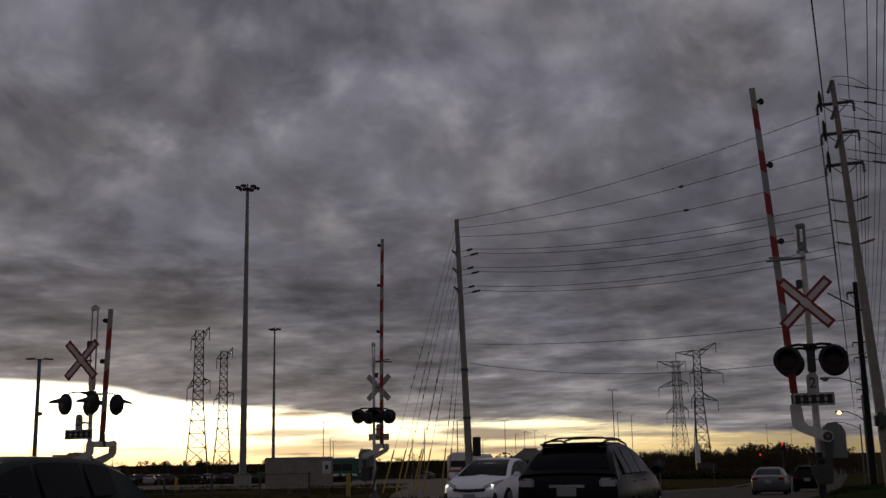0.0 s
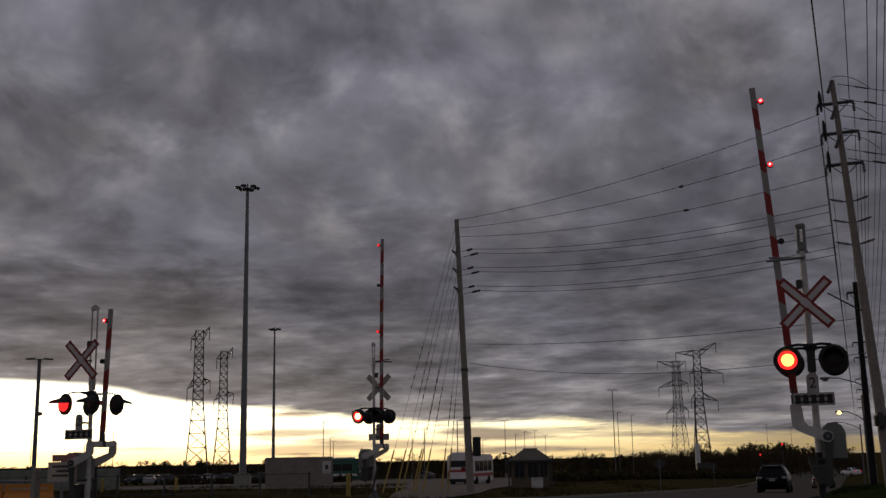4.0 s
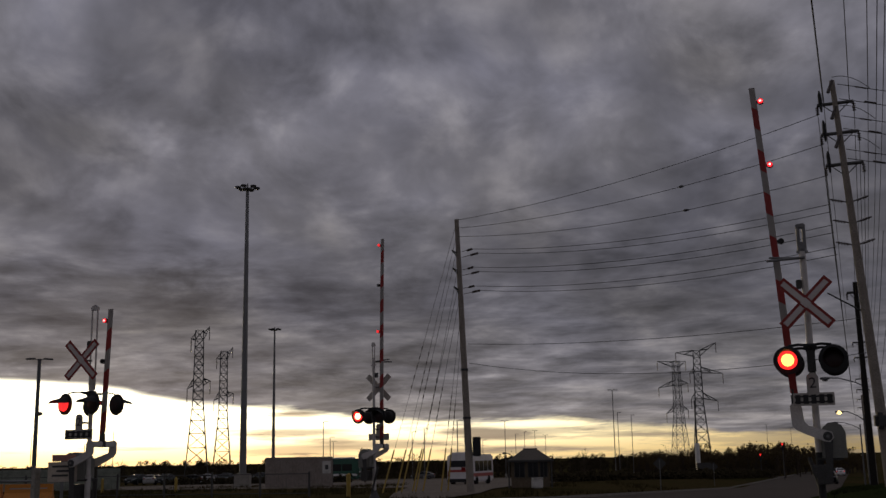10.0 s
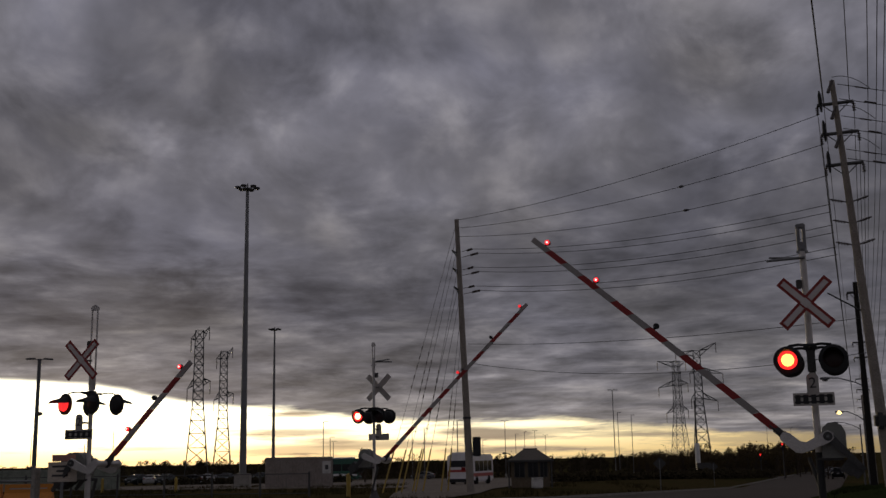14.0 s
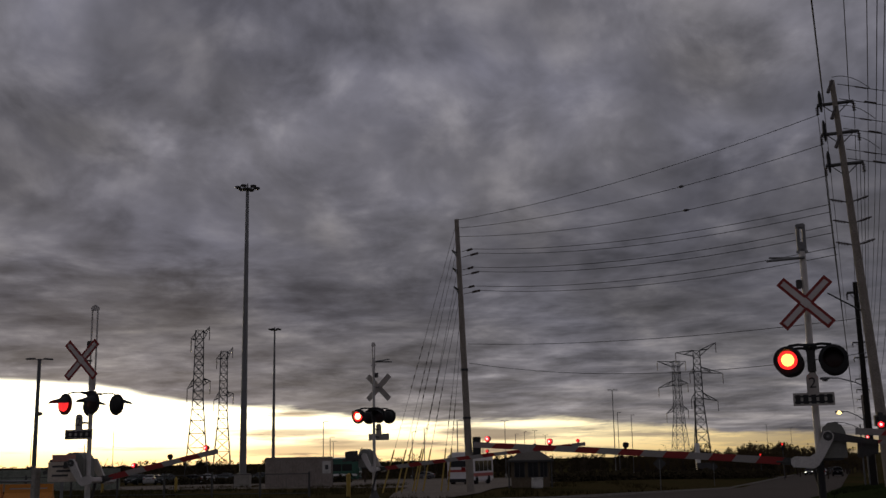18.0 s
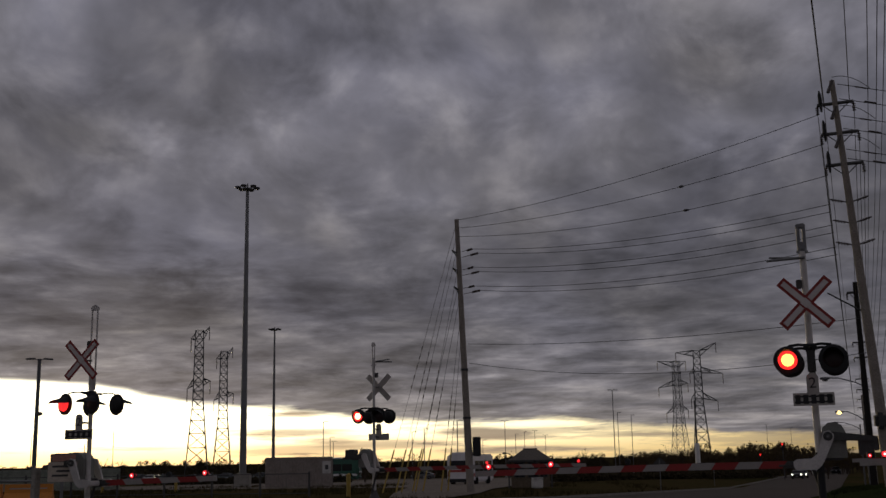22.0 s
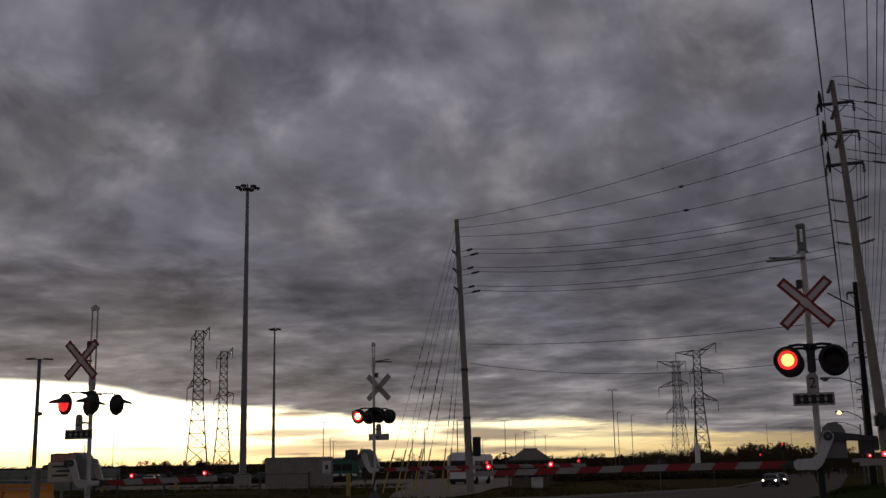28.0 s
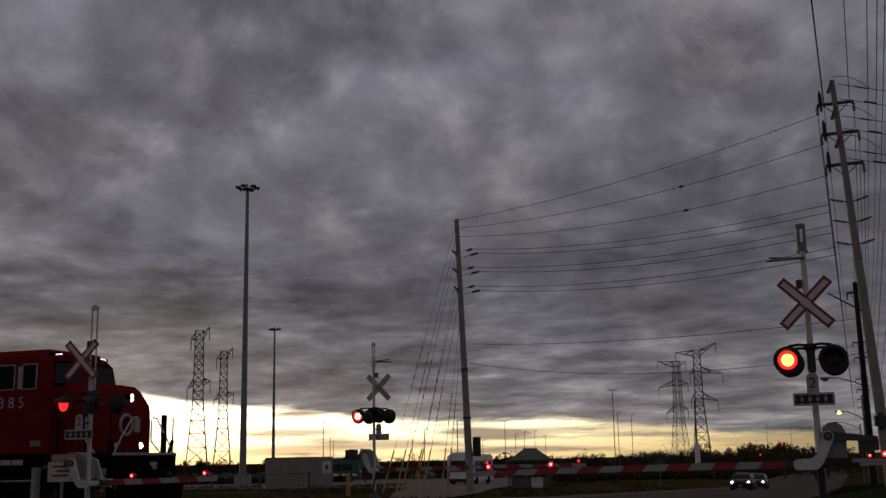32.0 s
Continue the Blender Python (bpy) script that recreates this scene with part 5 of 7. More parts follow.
CROSSOVER = dict(SUV)
CROSSOVER["roof"], CROSSOVER["belt"] = 1.53, 1.0
CROSSOVER["cabin"] = [(y, z * 0.925) for y, z in SUV["cabin"]]
CROSSOVER["body"] = [(y, w, zb, z * 0.925) for y, w, zb, z in SUV["body"]]

PARKED = stand(-40, -10, 0, 180)
# the sedan's headlight glints are added as small glowing discs
white_car = vehicle("sedan", PARKED, SEDAN, WHITEPAINT, "shiny white four-door sedan with dark glass driving over the crossing", heads=GLINT, beam=0.035)
black_suv = vehicle("suv", PARKED, SUV, BLACKCAR, "black sport utility car with roof rails driving away", rails=True, lens=LAMPGLASS)
green_suv = vehicle("suv", PARKED, CROSSOVER, GREENCAR, "dark green sport utility car driving past", tails=TAILLIGHT)
silver_car = vehicle("sedan", PARKED, SEDAN, SILVERCAR, "silver sedan driving away down the road")
dark_car = vehicle("suv", PARKED, SUV, BLACKCAR, "black car far ahead on the road", rails=True)
oncoming = vehicle("sedan", PARKED, SEDAN, BLACKCAR, "dark sedan coming on with lit headlights", heads=HEADLIGHT)
oncoming_next = vehicle("sedan", PARKED, SEDAN, BLACKCAR, "dark sedan following with lit headlights", heads=HEADLIGHT)
turning = vehicle("sedan", PARKED, SEDAN, WHITEPAINT, "white sedan with lit tail lights turning off the road", tails=TAILLIGHT)

PALEPAINT = material("dusty_pale_car_paint", (0.40, 0.39, 0.38), 0.75, 0, 4, 0.05, 0, (0.30, 0.29, 0.28), 0.4)
lot_car = vehicle("parked_car", beyond(-62.0, 165.0, 0, 80), SEDAN, SILVERCAR, "silver sedan parked on the far lot", "cars parked on the far lot")
lot_dark = vehicle("parked_car", beyond(-56.5, 165.5, 0, 84), SEDAN, BLACKCAR, "dark sedan parked on the far lot", "cars parked on the far lot")
rng = random.Random(5)
for i in range(7):
    x = -41 + i * 4.6 + rng.uniform(-0.6, 0.6)
    if x > -14:
        continue
    copy_thing(lot_dark if i % 3 else lot_car, beyond(x * 1.2, 168 + rng.uniform(-4, 22), 0, 80 + rng.uniform(-8, 8)))
copy_thing(lot_car, beyond(-4.6, 205.0, 0, 86))
lot_white = vehicle("parked_car", beyond(-49.6, 160.0, 0, 8), SEDAN, PALEPAINT, "pale sedan parked nose out on the far lot", "cars parked on the far lot")
lot_suv = vehicle("parked_car", beyond(-45.9, 161.0, 0, 172), CROSSOVER, GREENCAR, "dark sport utility car parked on the far lot", "cars parked on the far lot")
for px, py, turn, kind in ((-43.6, 160.0, 12, 0), (-41.5, 160.5, 175, 1), (-35.0, 160.0, 3, 0), (-32.8, 161.5, 178, 1),
                           (-30.2, 160.0, 10, 0), (-27.5, 161.0, 170, 1), (-25.0, 160.0, 6, 0)):
    copy_thing(lot_suv if kind else lot_white, beyond(px, py, 0, turn))

# ---------- the diesel locomotive (faces +y, its nose front at y = 0, rails at z = 0) ----------
LOCORED = material("faded_red_engine_paint", (0.155, 0.0115, 0.012), 0.85, 0, 8, 0.14, 0.03, (0.08, 0.007, 0.007), 0.6, large=0.7)
UNDER = material("grimy_black_underframe", (0.009, 0.0085, 0.008), 0.9, 0, 14, 0.3, 0.1)
CABGLASS = glassy("dark_cab_glass", (0.004, 0.004, 0.004), 0.2, 0.12)
HANDRAIL = material("grimy_pale_handrail", (0.46, 0.41, 0.38), 0.7, 0, 30, 0.2, 0.02)
WHITETRIM = material("dirty_white_trim", (0.36, 0.33, 0.30), 0.6, 0, 30, 0.12, 0.02)
BOARDLIT = glowing("lit_number_board", (1.0, 0.95, 0.85), 1.1)


def hull(name, parent, mat, sections, label="", closed=True):
    """A loft through sections: (y, [(x, z) half outline from bottom to top])."""
    bm = bmnew()
    rings = []
    for y, half in sections:
        ring = [(x, z) for x, z in half] + [(-x, z) for x, z in half[::-1]]
        rings.append([bm.verts.new((x, y, z)) for x, z in ring])
    n = len(rings[0])
    for a, b in zip(rings, rings[1:]):
        for i in range(n):
            j = (i + 1) % n
            bm.faces.new((a[i], a[j], b[j], b[i]))
    bm.faces.new(rings[0])
    bm.faces.new(rings[-1][::-1])
    return part(name, bm, mat, parent, label)


def plate(bm, a, b, c, d, t=0.02):
    """A thin slab on four corners."""
    a, b, c, d = map(Vector, (a, b, c, d))
    n = (b - a).cross(d - a).normalized() * t
    lo, hi = [bm.verts.new(p) for p in (a, b, c, d)], [bm.verts.new(p + n) for p in (a, b, c, d)]
    bm.faces.new(lo[::-1]), bm.faces.new(hi)
    for i in range(4):
        j = (i + 1) % 4
        bm.faces.new((lo[i], lo[j], hi[j], hi[i]))


def locomotive(m):
    e = thing("locomotive", m, "red diesel freight locomotive with lit headlights, arriving at the crossing", "locomotive")
    L = 21.5
    # deck and sill
    bm = bmnew()
    box(bm, (3.05, L, 0.10), (0, 0.5 - L / 2, 1.60), bevel=0.01)
    part("deck", bm, UNDER, e)
    bm = bmnew()
    for s in (-1, 1):
        box(bm, (0.10, L - 1.5, 0.32), (1.44 * s, 0.1 - L / 2, 1.40), bevel=0.01)
    part("side_sill", bm, UNDER, e)
    bm = bmnew()
    box(bm, (1.7, 6.0, 0.95), (0, -10.6, 0.80), bevel=0.2)
    part("fuel_tank", bm, UNDER, e)
    for s in (-1, 1):
        bm = bmnew()
        rod(bm, (s * 1.12, -7.4, 1.15), (s * 1.12, -13.6, 1.15), 0.20, seg=14)
        part("air_reservoir", bm, UNDER, e)
    # nose with a sloping top and chamfered sides
    hull("nose", e, LOCORED, [
        (0.06, [(0.76, 1.65), (0.80, 1.70), (0.80, 2.55), (0.60, 2.72)]),
        (0.0, [(0.84, 1.65), (0.88, 1.70), (0.88, 2.80), (0.66, 3.00)]),
        (-0.10, [(0.94, 1.65), (0.96, 1.70), (0.96, 3.00), (0.70, 3.22)]),
        (-0.26, [(1.00, 1.65), (1.02, 1.70), (1.02, 3.16), (0.74, 3.40)]),
        (-0.50, [(1.05, 1.65), (1.07, 1.70), (1.07, 3.27), (0.78, 3.54)]),
        (-1.0, [(1.08, 1.65), (1.10, 1.70), (1.10, 3.34), (0.82, 3.62)]),
        (-1.75, [(1.10, 1.65), (1.12, 1.70), (1.12, 3.36), (0.86, 3.66)])], "rounded red nose")
    # cab
    hull("cab", e, LOCORED, [
        (-1.55, [(1.46, 1.66), (1.50, 1.70), (1.50, 3.30), (1.42, 3.36), (1.30, 3.40)]),
        (-1.78, [(1.50, 1.66), (1.53, 1.70), (1.53, 3.55), (1.42, 4.20), (1.00, 4.42)]),
        (-2.15, [(1.50, 1.66), (1.53, 1.70), (1.53, 3.75), (1.44, 4.34), (0.95, 4.58)]),
        (-4.6, [(1.50, 1.66), (1.53, 1.70), (1.53, 3.75), (1.44, 4.36), (0.95, 4.60)])], "wide red cab")
    for s in (-1, 1):
        # two windscreens on the sloping face
        bm = bmnew()
        plate(bm, (s * 0.14, -1.545, 3.66), (s * 1.34, -1.545, 3.58), (s * 1.16, -1.715, 4.16), (s * 0.14, -1.715, 4.22), 0.03 * (1 if s > 0 else -1))
        w = part("windscreen", bm, CABGLASS, e, "dark cab windscreen")
        bm = bmnew()
        for a, b in (((0.12, 3.62), (1.36, 3.54)), ((0.12, 4.25), (1.18, 4.19))):
            k = -1.54 if a[1] < 3.8 else -1.72
            rod(bm, (s * a[0], k, a[1]), (s * b[0], k, b[1]), 0.025)
        part("windscreen_rim", bm, UNDER, w)
        # side windows with pale frames
        for y0, y1, nm in ((-2.02, -2.50, "side_window"), (-2.78, -3.40, "side_window")):
            bm = bmnew()
            box(bm, (0.02, abs(y1 - y0), 0.66), (s * 1.525, (y0 + y1) / 2, 3.78))
            w = part(nm, bm, CABGLASS, e, "dark sliding cab window")
            bm = bmnew()
            for dy in (y0, y1):
                box(bm, (0.035, 0.028, 0.70), (s * 1.532, dy, 3.78))
            for z in (3.44, 4.12):
                box(bm, (0.035, abs(y1 - y0), 0.025), (s * 1.532, (y0 + y1) / 2, z))
            part("window_frame", bm, WHITETRIM, w, "pale window frame")
        bm = bmnew()
        box(bm, (0.012, 0.12, 0.62), (s * 1.537, -2.60, 3.76))
        part("window_post", bm, WHITETRIM, e)
        # number boards over the windscreens
        bm = bmnew()
        box(bm, (0.46, 0.16, 0.24), (s * 0.95, -1.87, 4.36), pose(0, 0, 0, -12, 10 * s, 0), 0.01)
        nb = part("number_board", bm, UNDER, e, "number board lit white")
        bm = bmnew()
        box(bm, (0.26, 0.03, 0.17), (s * 0.95, -1.80, 4.36), pose(0, 0, 0, -12, 10 * s, 0))
        part("board_glass", bm, BOARDLIT, nb)
        # lamps on the nose and over the coupler
        bm = bmnew()
        lathe(bm, [(0.075, -0.30), (0.075, 0.05), (0.06, 0.06)], pose(0.09, 0.02, 3.17 + 0.055 * s), 16)
        hl = part("headlight_ring", bm, UNDER, e)
        bm = bmnew()
        lathe(bm, [(0.055, 0.05), (0.045, 0.075)], pose(0.09, 0.02, 3.17 + 0.055 * s), 14)
        part("headlight", bm, HEADLIGHT, hl, "lit white headlight")
        bm = bmnew()
        box(bm, (0.24, 0.16, 0.24), (s * 0.80 if s > 0 else -0.33, 0.05, 1.86), bevel=0.02)
        dl = part("ditch_light_box", bm, UNDER, e)
        bm = bmnew()
        lathe(bm, [(0.085, 0.13), (0.07, 0.15)], pose(s * 0.80 if s > 0 else -0.33, 0.0, 1.86), 14)
        part("ditch_light", bm, HEADLIGHT if s < 0 else LAMPGLASS, dl, "lit white ditch light" if s < 0 else "dark ditch light")
        # railings, white at the steps
        for y in (0.42, -0.4, -1.3):
            bm = bmnew()
            rod(bm, (s * 1.42, y, 1.6), (s * 1.42, y, 2.65), 0.022)
            part("stanchion", bm, UNDER, e)
        bm = bmnew()
        chain(bm, [(s * 0.35, 0.48, 2.62), (s * 0.55, 0.48, 2.60), (s * 1.0, 0.48, 2.1), (s * 1.30, 0.50, 1.7), (s * 1.42, 0.52, 0.75)], 0.025)
        part("front_handrail", bm, HANDRAIL, e, "curved white handrail")
        bm = bmnew()
        chain(bm, [(s * 1.45, -0.35, 2.62), (s * 1.45, -0.35, 2.0), (s * 1.47, 0.0, 1.62), (s * 1.47, 0.05, 0.7)], 0.025)
        part("step_handrail", bm, HANDRAIL, e, "curved white handrail")
        for k in range(4):
            bm = bmnew()
            box(bm, (0.35, 0.62, 0.03), (s * 1.33, 0.10, 0.42 + 0.32 * k), bevel=0.005)
            part("step", bm, UNDER, e)
        bm = bmnew()
        for y in (-0.22, 0.42):
            box(bm, (0.34, 0.02, 1.28), (s * 1.33, y, 0.96))
        part("step_side", bm, UNDER, e)
        bm = bmnew()
        for k in range(9):
            y = -5.2 - 1.9 * k
            rod(bm, (s * 1.47, y, 1.6), (s * 1.47, y, 2.6), 0.02, seg=6)
        rod(bm, (s * 1.47, -4.7, 2.6), (s * 1.47, -20.4, 2.6), 0.02, seg=6)
        part("walkway_railing", bm, HANDRAIL, e)
        bm = bmnew()
        for k in range(6):
            box(bm, (0.012, 0.34, 0.16), (s * 1.536, -1.95 - 0.0, 1.95 + 0.0 * k))
        part("warning_plate", bm, WHITETRIM, e)
        for y in (-2.35, -2.75):
            bm = bmnew()
            box(bm, (0.012, 0.36, 0.14), (s * 1.50, y - 0.2, 1.45))
            part("sill_mark", bm, WHITETRIM, e)
        # cab road number and the far stripe
        letters("9 3 8 5", 0.44, 0.004, WHITETRIM, e, pose(s * 1.54, -3.02, 3.06, 90, 0, 90 * s), "road_number")
    # a ring and a stem stand for the maker's mark on the nose
    bm = bmnew()
    for k in range(18):
        a0, a1 = radians(k * 20), radians(k * 20 + 20)
        rod(bm, (0.30 - 0.27 * math.cos(a0), 0.075, 2.42 + 0.27 * math.sin(a0)), (0.30 - 0.27 * math.cos(a1), 0.075, 2.42 + 0.27 * math.sin(a1)), 0.045, seg=6)
    part("round_emblem", bm, WHITETRIM, e, "faded white ring emblem")
    bm = bmnew()
    box(bm, (0.26, 0.02, 0.40), (-0.20, 0.075, 2.42), bevel=0.006)
    part("block_emblem", bm, WHITETRIM, e, "faded white block emblem")
    # nose door seam, coupler, plough
    bm = bmnew()
    for x in (-0.36, 0.36):
        box(bm, (0.02, 0.012, 0.9), (x, 0.064, 2.15))
    part("nose_door_seam", bm, UNDER, e)
    bm = bmnew()
    prism(bm, [(-1.5, 0.95), (1.5, 0.95), (1.45, 0.12), (-1.45, 0.12)], 0.08, pose(0, 0.62, 0, -10))
    part("plough", bm, UNDER, e, "black steel snow plough")
    bm = bmnew()
    box(bm, (2.9, 0.12, 0.62), (0, 0.48, 1.28), bevel=0.02)
    part("end_sheet", bm, UNDER, e)
    bm = bmnew()
    box(bm, (2.9, 0.03, 0.07), (0, 0.53, 1.62), bevel=0.008)
    part("deck_edge", bm, WHITETRIM, e, "dirty white edge of the front deck")
    bm = bmnew()
    box(bm, (0.34, 0.02, 0.20), (-0.35, 0.555, 1.30), bevel=0.006)
    part("end_plate", bm, WHITETRIM, e, "small pale plate")
    for x in (-0.9, 0.9):
        bm = bmnew()
        chain(bm, [(x, 0.56, 1.45), (x + 0.02, 0.62, 1.30), (x + 0.25, 0.62, 1.30), (x + 0.27, 0.56, 1.45)], 0.016)
        part("grab_iron", bm, UNDER, e)
    bm = bmnew()
    box(bm, (0.34, 0.7, 0.36), (0, 0.85, 0.86), bevel=0.06)
    box(bm, (0.46, 0.25, 0.30), (0.05, 1.15, 0.86), bevel=0.06)
    part("coupler", bm, UNDER, e)
    bm = bmnew()
    rod(bm, (-0.95, 0.44, 1.6), (-0.95, 0.44, 2.72), 0.085, seg=8)
    rod(bm, (-1.2, 0.44, 1.6), (-1.3, 0.5, 2.0), 0.06, seg=8)
    part("end_post", bm, UNDER, e)
    for x in (-0.5, -0.2, 0.55):
        bm = bmnew()
        chain(bm, [(x, 0.55, 1.3), (x + 0.02, 0.75, 1.0), (x + 0.03, 0.80, 0.6)], 0.03)
        part("air_hose", bm, UNDER, e)
    # long hood, radiator wing and roof gear
    hull("long_hood", e, LOCORED, [(-4.62, [(0.92, 1.66), (0.92, 4.20), (0.66, 4.50)]), (-15.5, [(0.92, 1.66), (0.92, 4.20), (0.66, 4.50)])])
    hull("radiator_wing", e, LOCORED, [(-15.52, [(0.92, 1.66), (0.95, 3.6), (1.48, 4.2), (1.40, 4.66)]), (-20.2, [(0.92, 1.66), (0.95, 3.6), (1.48, 4.2), (1.40, 4.66)])])
    for k in range(8):
        for s in (-1, 1):
            bm = bmnew()
            box(bm, (0.02, 1.0, 1.9), (s * 0.925, -5.4 - 1.22 * k, 2.8), bevel=0.006)
            part("hood_door", bm, LOCORED, e)
    for y, r in ((-8.0, 0.5), (-10.5, 0.5)):
        bm = bmnew()
        box(bm, (0.9, 1.4, 0.16), (0, y, 4.56), bevel=0.04)
        part("roof_hatch", bm, LOCORED, e)
    bm = bmnew()
    for k in range(3):
        rod(bm, (0.12 * k, -5.6 - 0.1 * k, 4.52), (0.12 * k, -5.0 + 0.05 * k, 4.58), 0.03, 0.07)
    part("horn", bm, UNDER, e)
    # trucks
    for yc in (-4.3, -16.2):
        bm = bmnew()
        for s in (-1, 1):
            box(bm, (0.16, 5.0, 0.46), (s * 1.08, yc, 0.86), bevel=0.05)
            for k in (-0.95, 0.95):
                box(bm, (0.20, 0.62, 0.30), (s * 1.12, yc + k, 0.52), bevel=0.05)
            for k in (-1.9, 0, 1.9):
                box(bm, (0.22, 0.36, 0.42), (s * 1.10, yc + k, 0.54), bevel=0.04)
        tr = part("truck_frame", bm, UNDER, e)
        # solid motor blocks, added so no daylight shows through under the deck
        bm = bmnew()
        for k in (-1.9, 0, 1.9):
            box(bm, (1.25, 1.5, 0.80), (0, yc + k, 0.72), bevel=0.12)
        box(bm, (1.5, 5.2, 0.36), (0, yc, 1.22), bevel=0.05)
        part("traction_motors", bm, UNDER, tr)
        for k in (-1.9, 0, 1.9):
            for s in (-1, 1):
                bm = bmnew()
                lathe(bm, [(0.53, -0.06), (0.53, 0.03), (0.56, 0.06), (0.30, 0.07)], pose(s * 0.76, yc + k, 0.53, 0, 0, 90 * s), 24)
                part("wheel", bm, RAIL, tr, smooth=True)
    return e


loco = locomotive(stand(25.3, -560, 0.075, -90))

# ---------- lots, sheds, buses, fences and far woods beyond the tracks ----------
sheet("parking_lot", LOT, steps(82, 200, 20), steps(-85, -31, 12), -0.02, "pale worn asphalt of a parking lot", category="parking lot")


def forecourt():
    """Pale paving that widens from the crossing towards the waiting bus."""
    edges = [(47, -20.5, -17.8), (58, -25.0, -19.8), (70, -29.5, -23.0), (82, -34.0, -25.5), (95, -39.0, -27.5), (108, -44.0, -28.5)]
    rows = []
    bm = bmnew()
    for u, a, b in edges:
        rows.append([bm.verts.new(spot(u, a + (b - a) * k / 6, 0.0)) for k in range(7)])
    for a, b in zip(rows, rows[1:]):
        for k in range(6):
            bm.faces.new((a[k], a[k + 1], b[k + 1], b[k]))
    solo("forecourt", bm, LOT, Matrix.Identity(4), "pale worn asphalt forecourt before the bus stop", "forecourt", kind="structure")


forecourt()
sheet("side_road", ASPHALT, steps(206, 222, 4), steps(-12.6, -160, 20)[::-1], -0.02, "grey side road crossing far off", category="road")


def verge():
    bm = bmnew()
    us, vs = steps(31.8, 120, 30), [ROAD_R + 0.17, -0.6, 0.8, 2.5, 5, 9, 14]
    hs = [0.10, 0.22, 0.42, 0.55, 0.6, 0.6, 0.3]
    rows = []
    for u in us:
        k = min(1, (u - 31.8) / 3) * max(0.25, min(1, (120 - u) / 50))
        rows.append([bm.verts.new(spot(u, v, 0.02 + h * k * (0.85 + 0.3 * noise.noise(Vector((u * 0.2, v * 0.3, 0)))))) for v, h in zip(vs, hs)])
    for a, b in zip(rows, rows[1:]):
        for i in range(len(vs) - 1):
            bm.faces.new((a[i], a[i + 1], b[i + 1], b[i]))
    solo("verge", bm, VERGE, Matrix.Identity(4), "low mound of green verge grass beside the road", "verge", kind="structure")


verge()


def blades(name, mat, label, count, seed, place, tall):
    """Tufts of grass: fans of narrow leaning blades, gathered into one mesh."""
    r_ = random.Random(seed)
    verts, faces = [], []
    for _ in range(count):
        p = place(r_)
        if p is None:
            continue
        size = tall * r_.uniform(0.45, 1.15)
        for _ in range(5):
            a, lean = r_.uniform(0, math.tau), r_.uniform(0.1, 0.6) * size
            side = Vector((math.cos(a + 1.57), math.sin(a + 1.57), 0)) * size * 0.09
            root = p + Vector((r_.gauss(0, 0.3), r_.gauss(0, 0.3), 0)) * size
            tip = root + Vector((math.cos(a) * lean, math.sin(a) * lean, size))
            n = len(verts)
            verts += [root - side, root + side, tip]
            faces.append((n, n + 1, n + 2))
    me = bpy.data.meshes.new(name)
    me.from_pydata([tuple(v) for v in verts], [], faces)
    me.materials.append(mat)
    tagged(new(name, me), label, "grass", kind="stuff")


def field_spot(r_):
    u, v = r_.uniform(33.0, 105.0), r_.uniform(-62.0, -14.2)
    if noise.noise(Vector((u * 0.09, v * 0.13, 7.0))) < -0.05 or (47 < u < 108 and -20.5 - (u - 47) * 0.40 < v < -17.0 - (u - 47) * 0.17):
        return None
    return spot(u, v, -0.06)


def verge_spot(r_):
    u, v = r_.uniform(33.5, 90.0), r_.uniform(-0.9, 9.0)
    k = min(1, (u - 31.8) / 3) * max(0.25, min(1, (120 - u) / 50))
    h = 0.22 + 0.33 * min(1.0, max(0.0, (v + 0.6) / 3.1))
    return spot(u, v, h * k * 0.85 - 0.04)


blades("rough_grass", GRASS, "tufts of dry brown grass beside the tracks", 5200, 21, field_spot, 0.30)
blades("verge_grass", VERGE, "tufts of green verge grass by the road", 3000, 22, verge_spot, 0.22)


class Heap:
    """Many small pieces gathered into one mesh."""

    def __init__(self):
        self.v, self.f = [], []

    def stick(self, a, b, r0, r1):
        a, b = Vector(a), Vector(b)
        q = (b - a).to_track_quat("Z", "Y").to_matrix()
        k = len(self.v)
        for p, r in ((a, r0), (b, r1)):
            for i in range(4):
                t = i * math.tau / 4
                self.v.append(p + q @ Vector((r * math.cos(t), r * math.sin(t), 0)))
        for i in range(4):
            j = (i + 1) % 4
            self.f.append((k + i, k + j, k + 4 + j, k + 4 + i))

    def leaf(self, c, r, rg):
        k = len(self.v)
        for d in ((1, 0, 0), (0, 1, 0), (-1, 0, 0), (0, -1, 0), (0, 0, 1), (0, 0, -1)):
            self.v.append(Vector(c) + Vector(d) * r * rg.uniform(0.5, 1.3) + Vector((rg.uniform(-1, 1), rg.uniform(-1, 1), rg.uniform(-1, 1))) * r * 0.35)
        for a, b in ((0, 1), (1, 2), (2, 3), (3, 0)):
            self.f.append((k + a, k + b, k + 4))
            self.f.append((k + b, k + a, k + 5))

    def done(self, name, mat, label, category, m=None, kind="stuff", parent=None):
        me = bpy.data.meshes.new(name)
        me.from_pydata([tuple(p) for p in self.v], [], self.f)
        me.materials.append(mat)
        ob = new(name, me)
        if parent:
            ob.parent = parent
            return ob
        return tagged(ob, label, category, kind=kind)


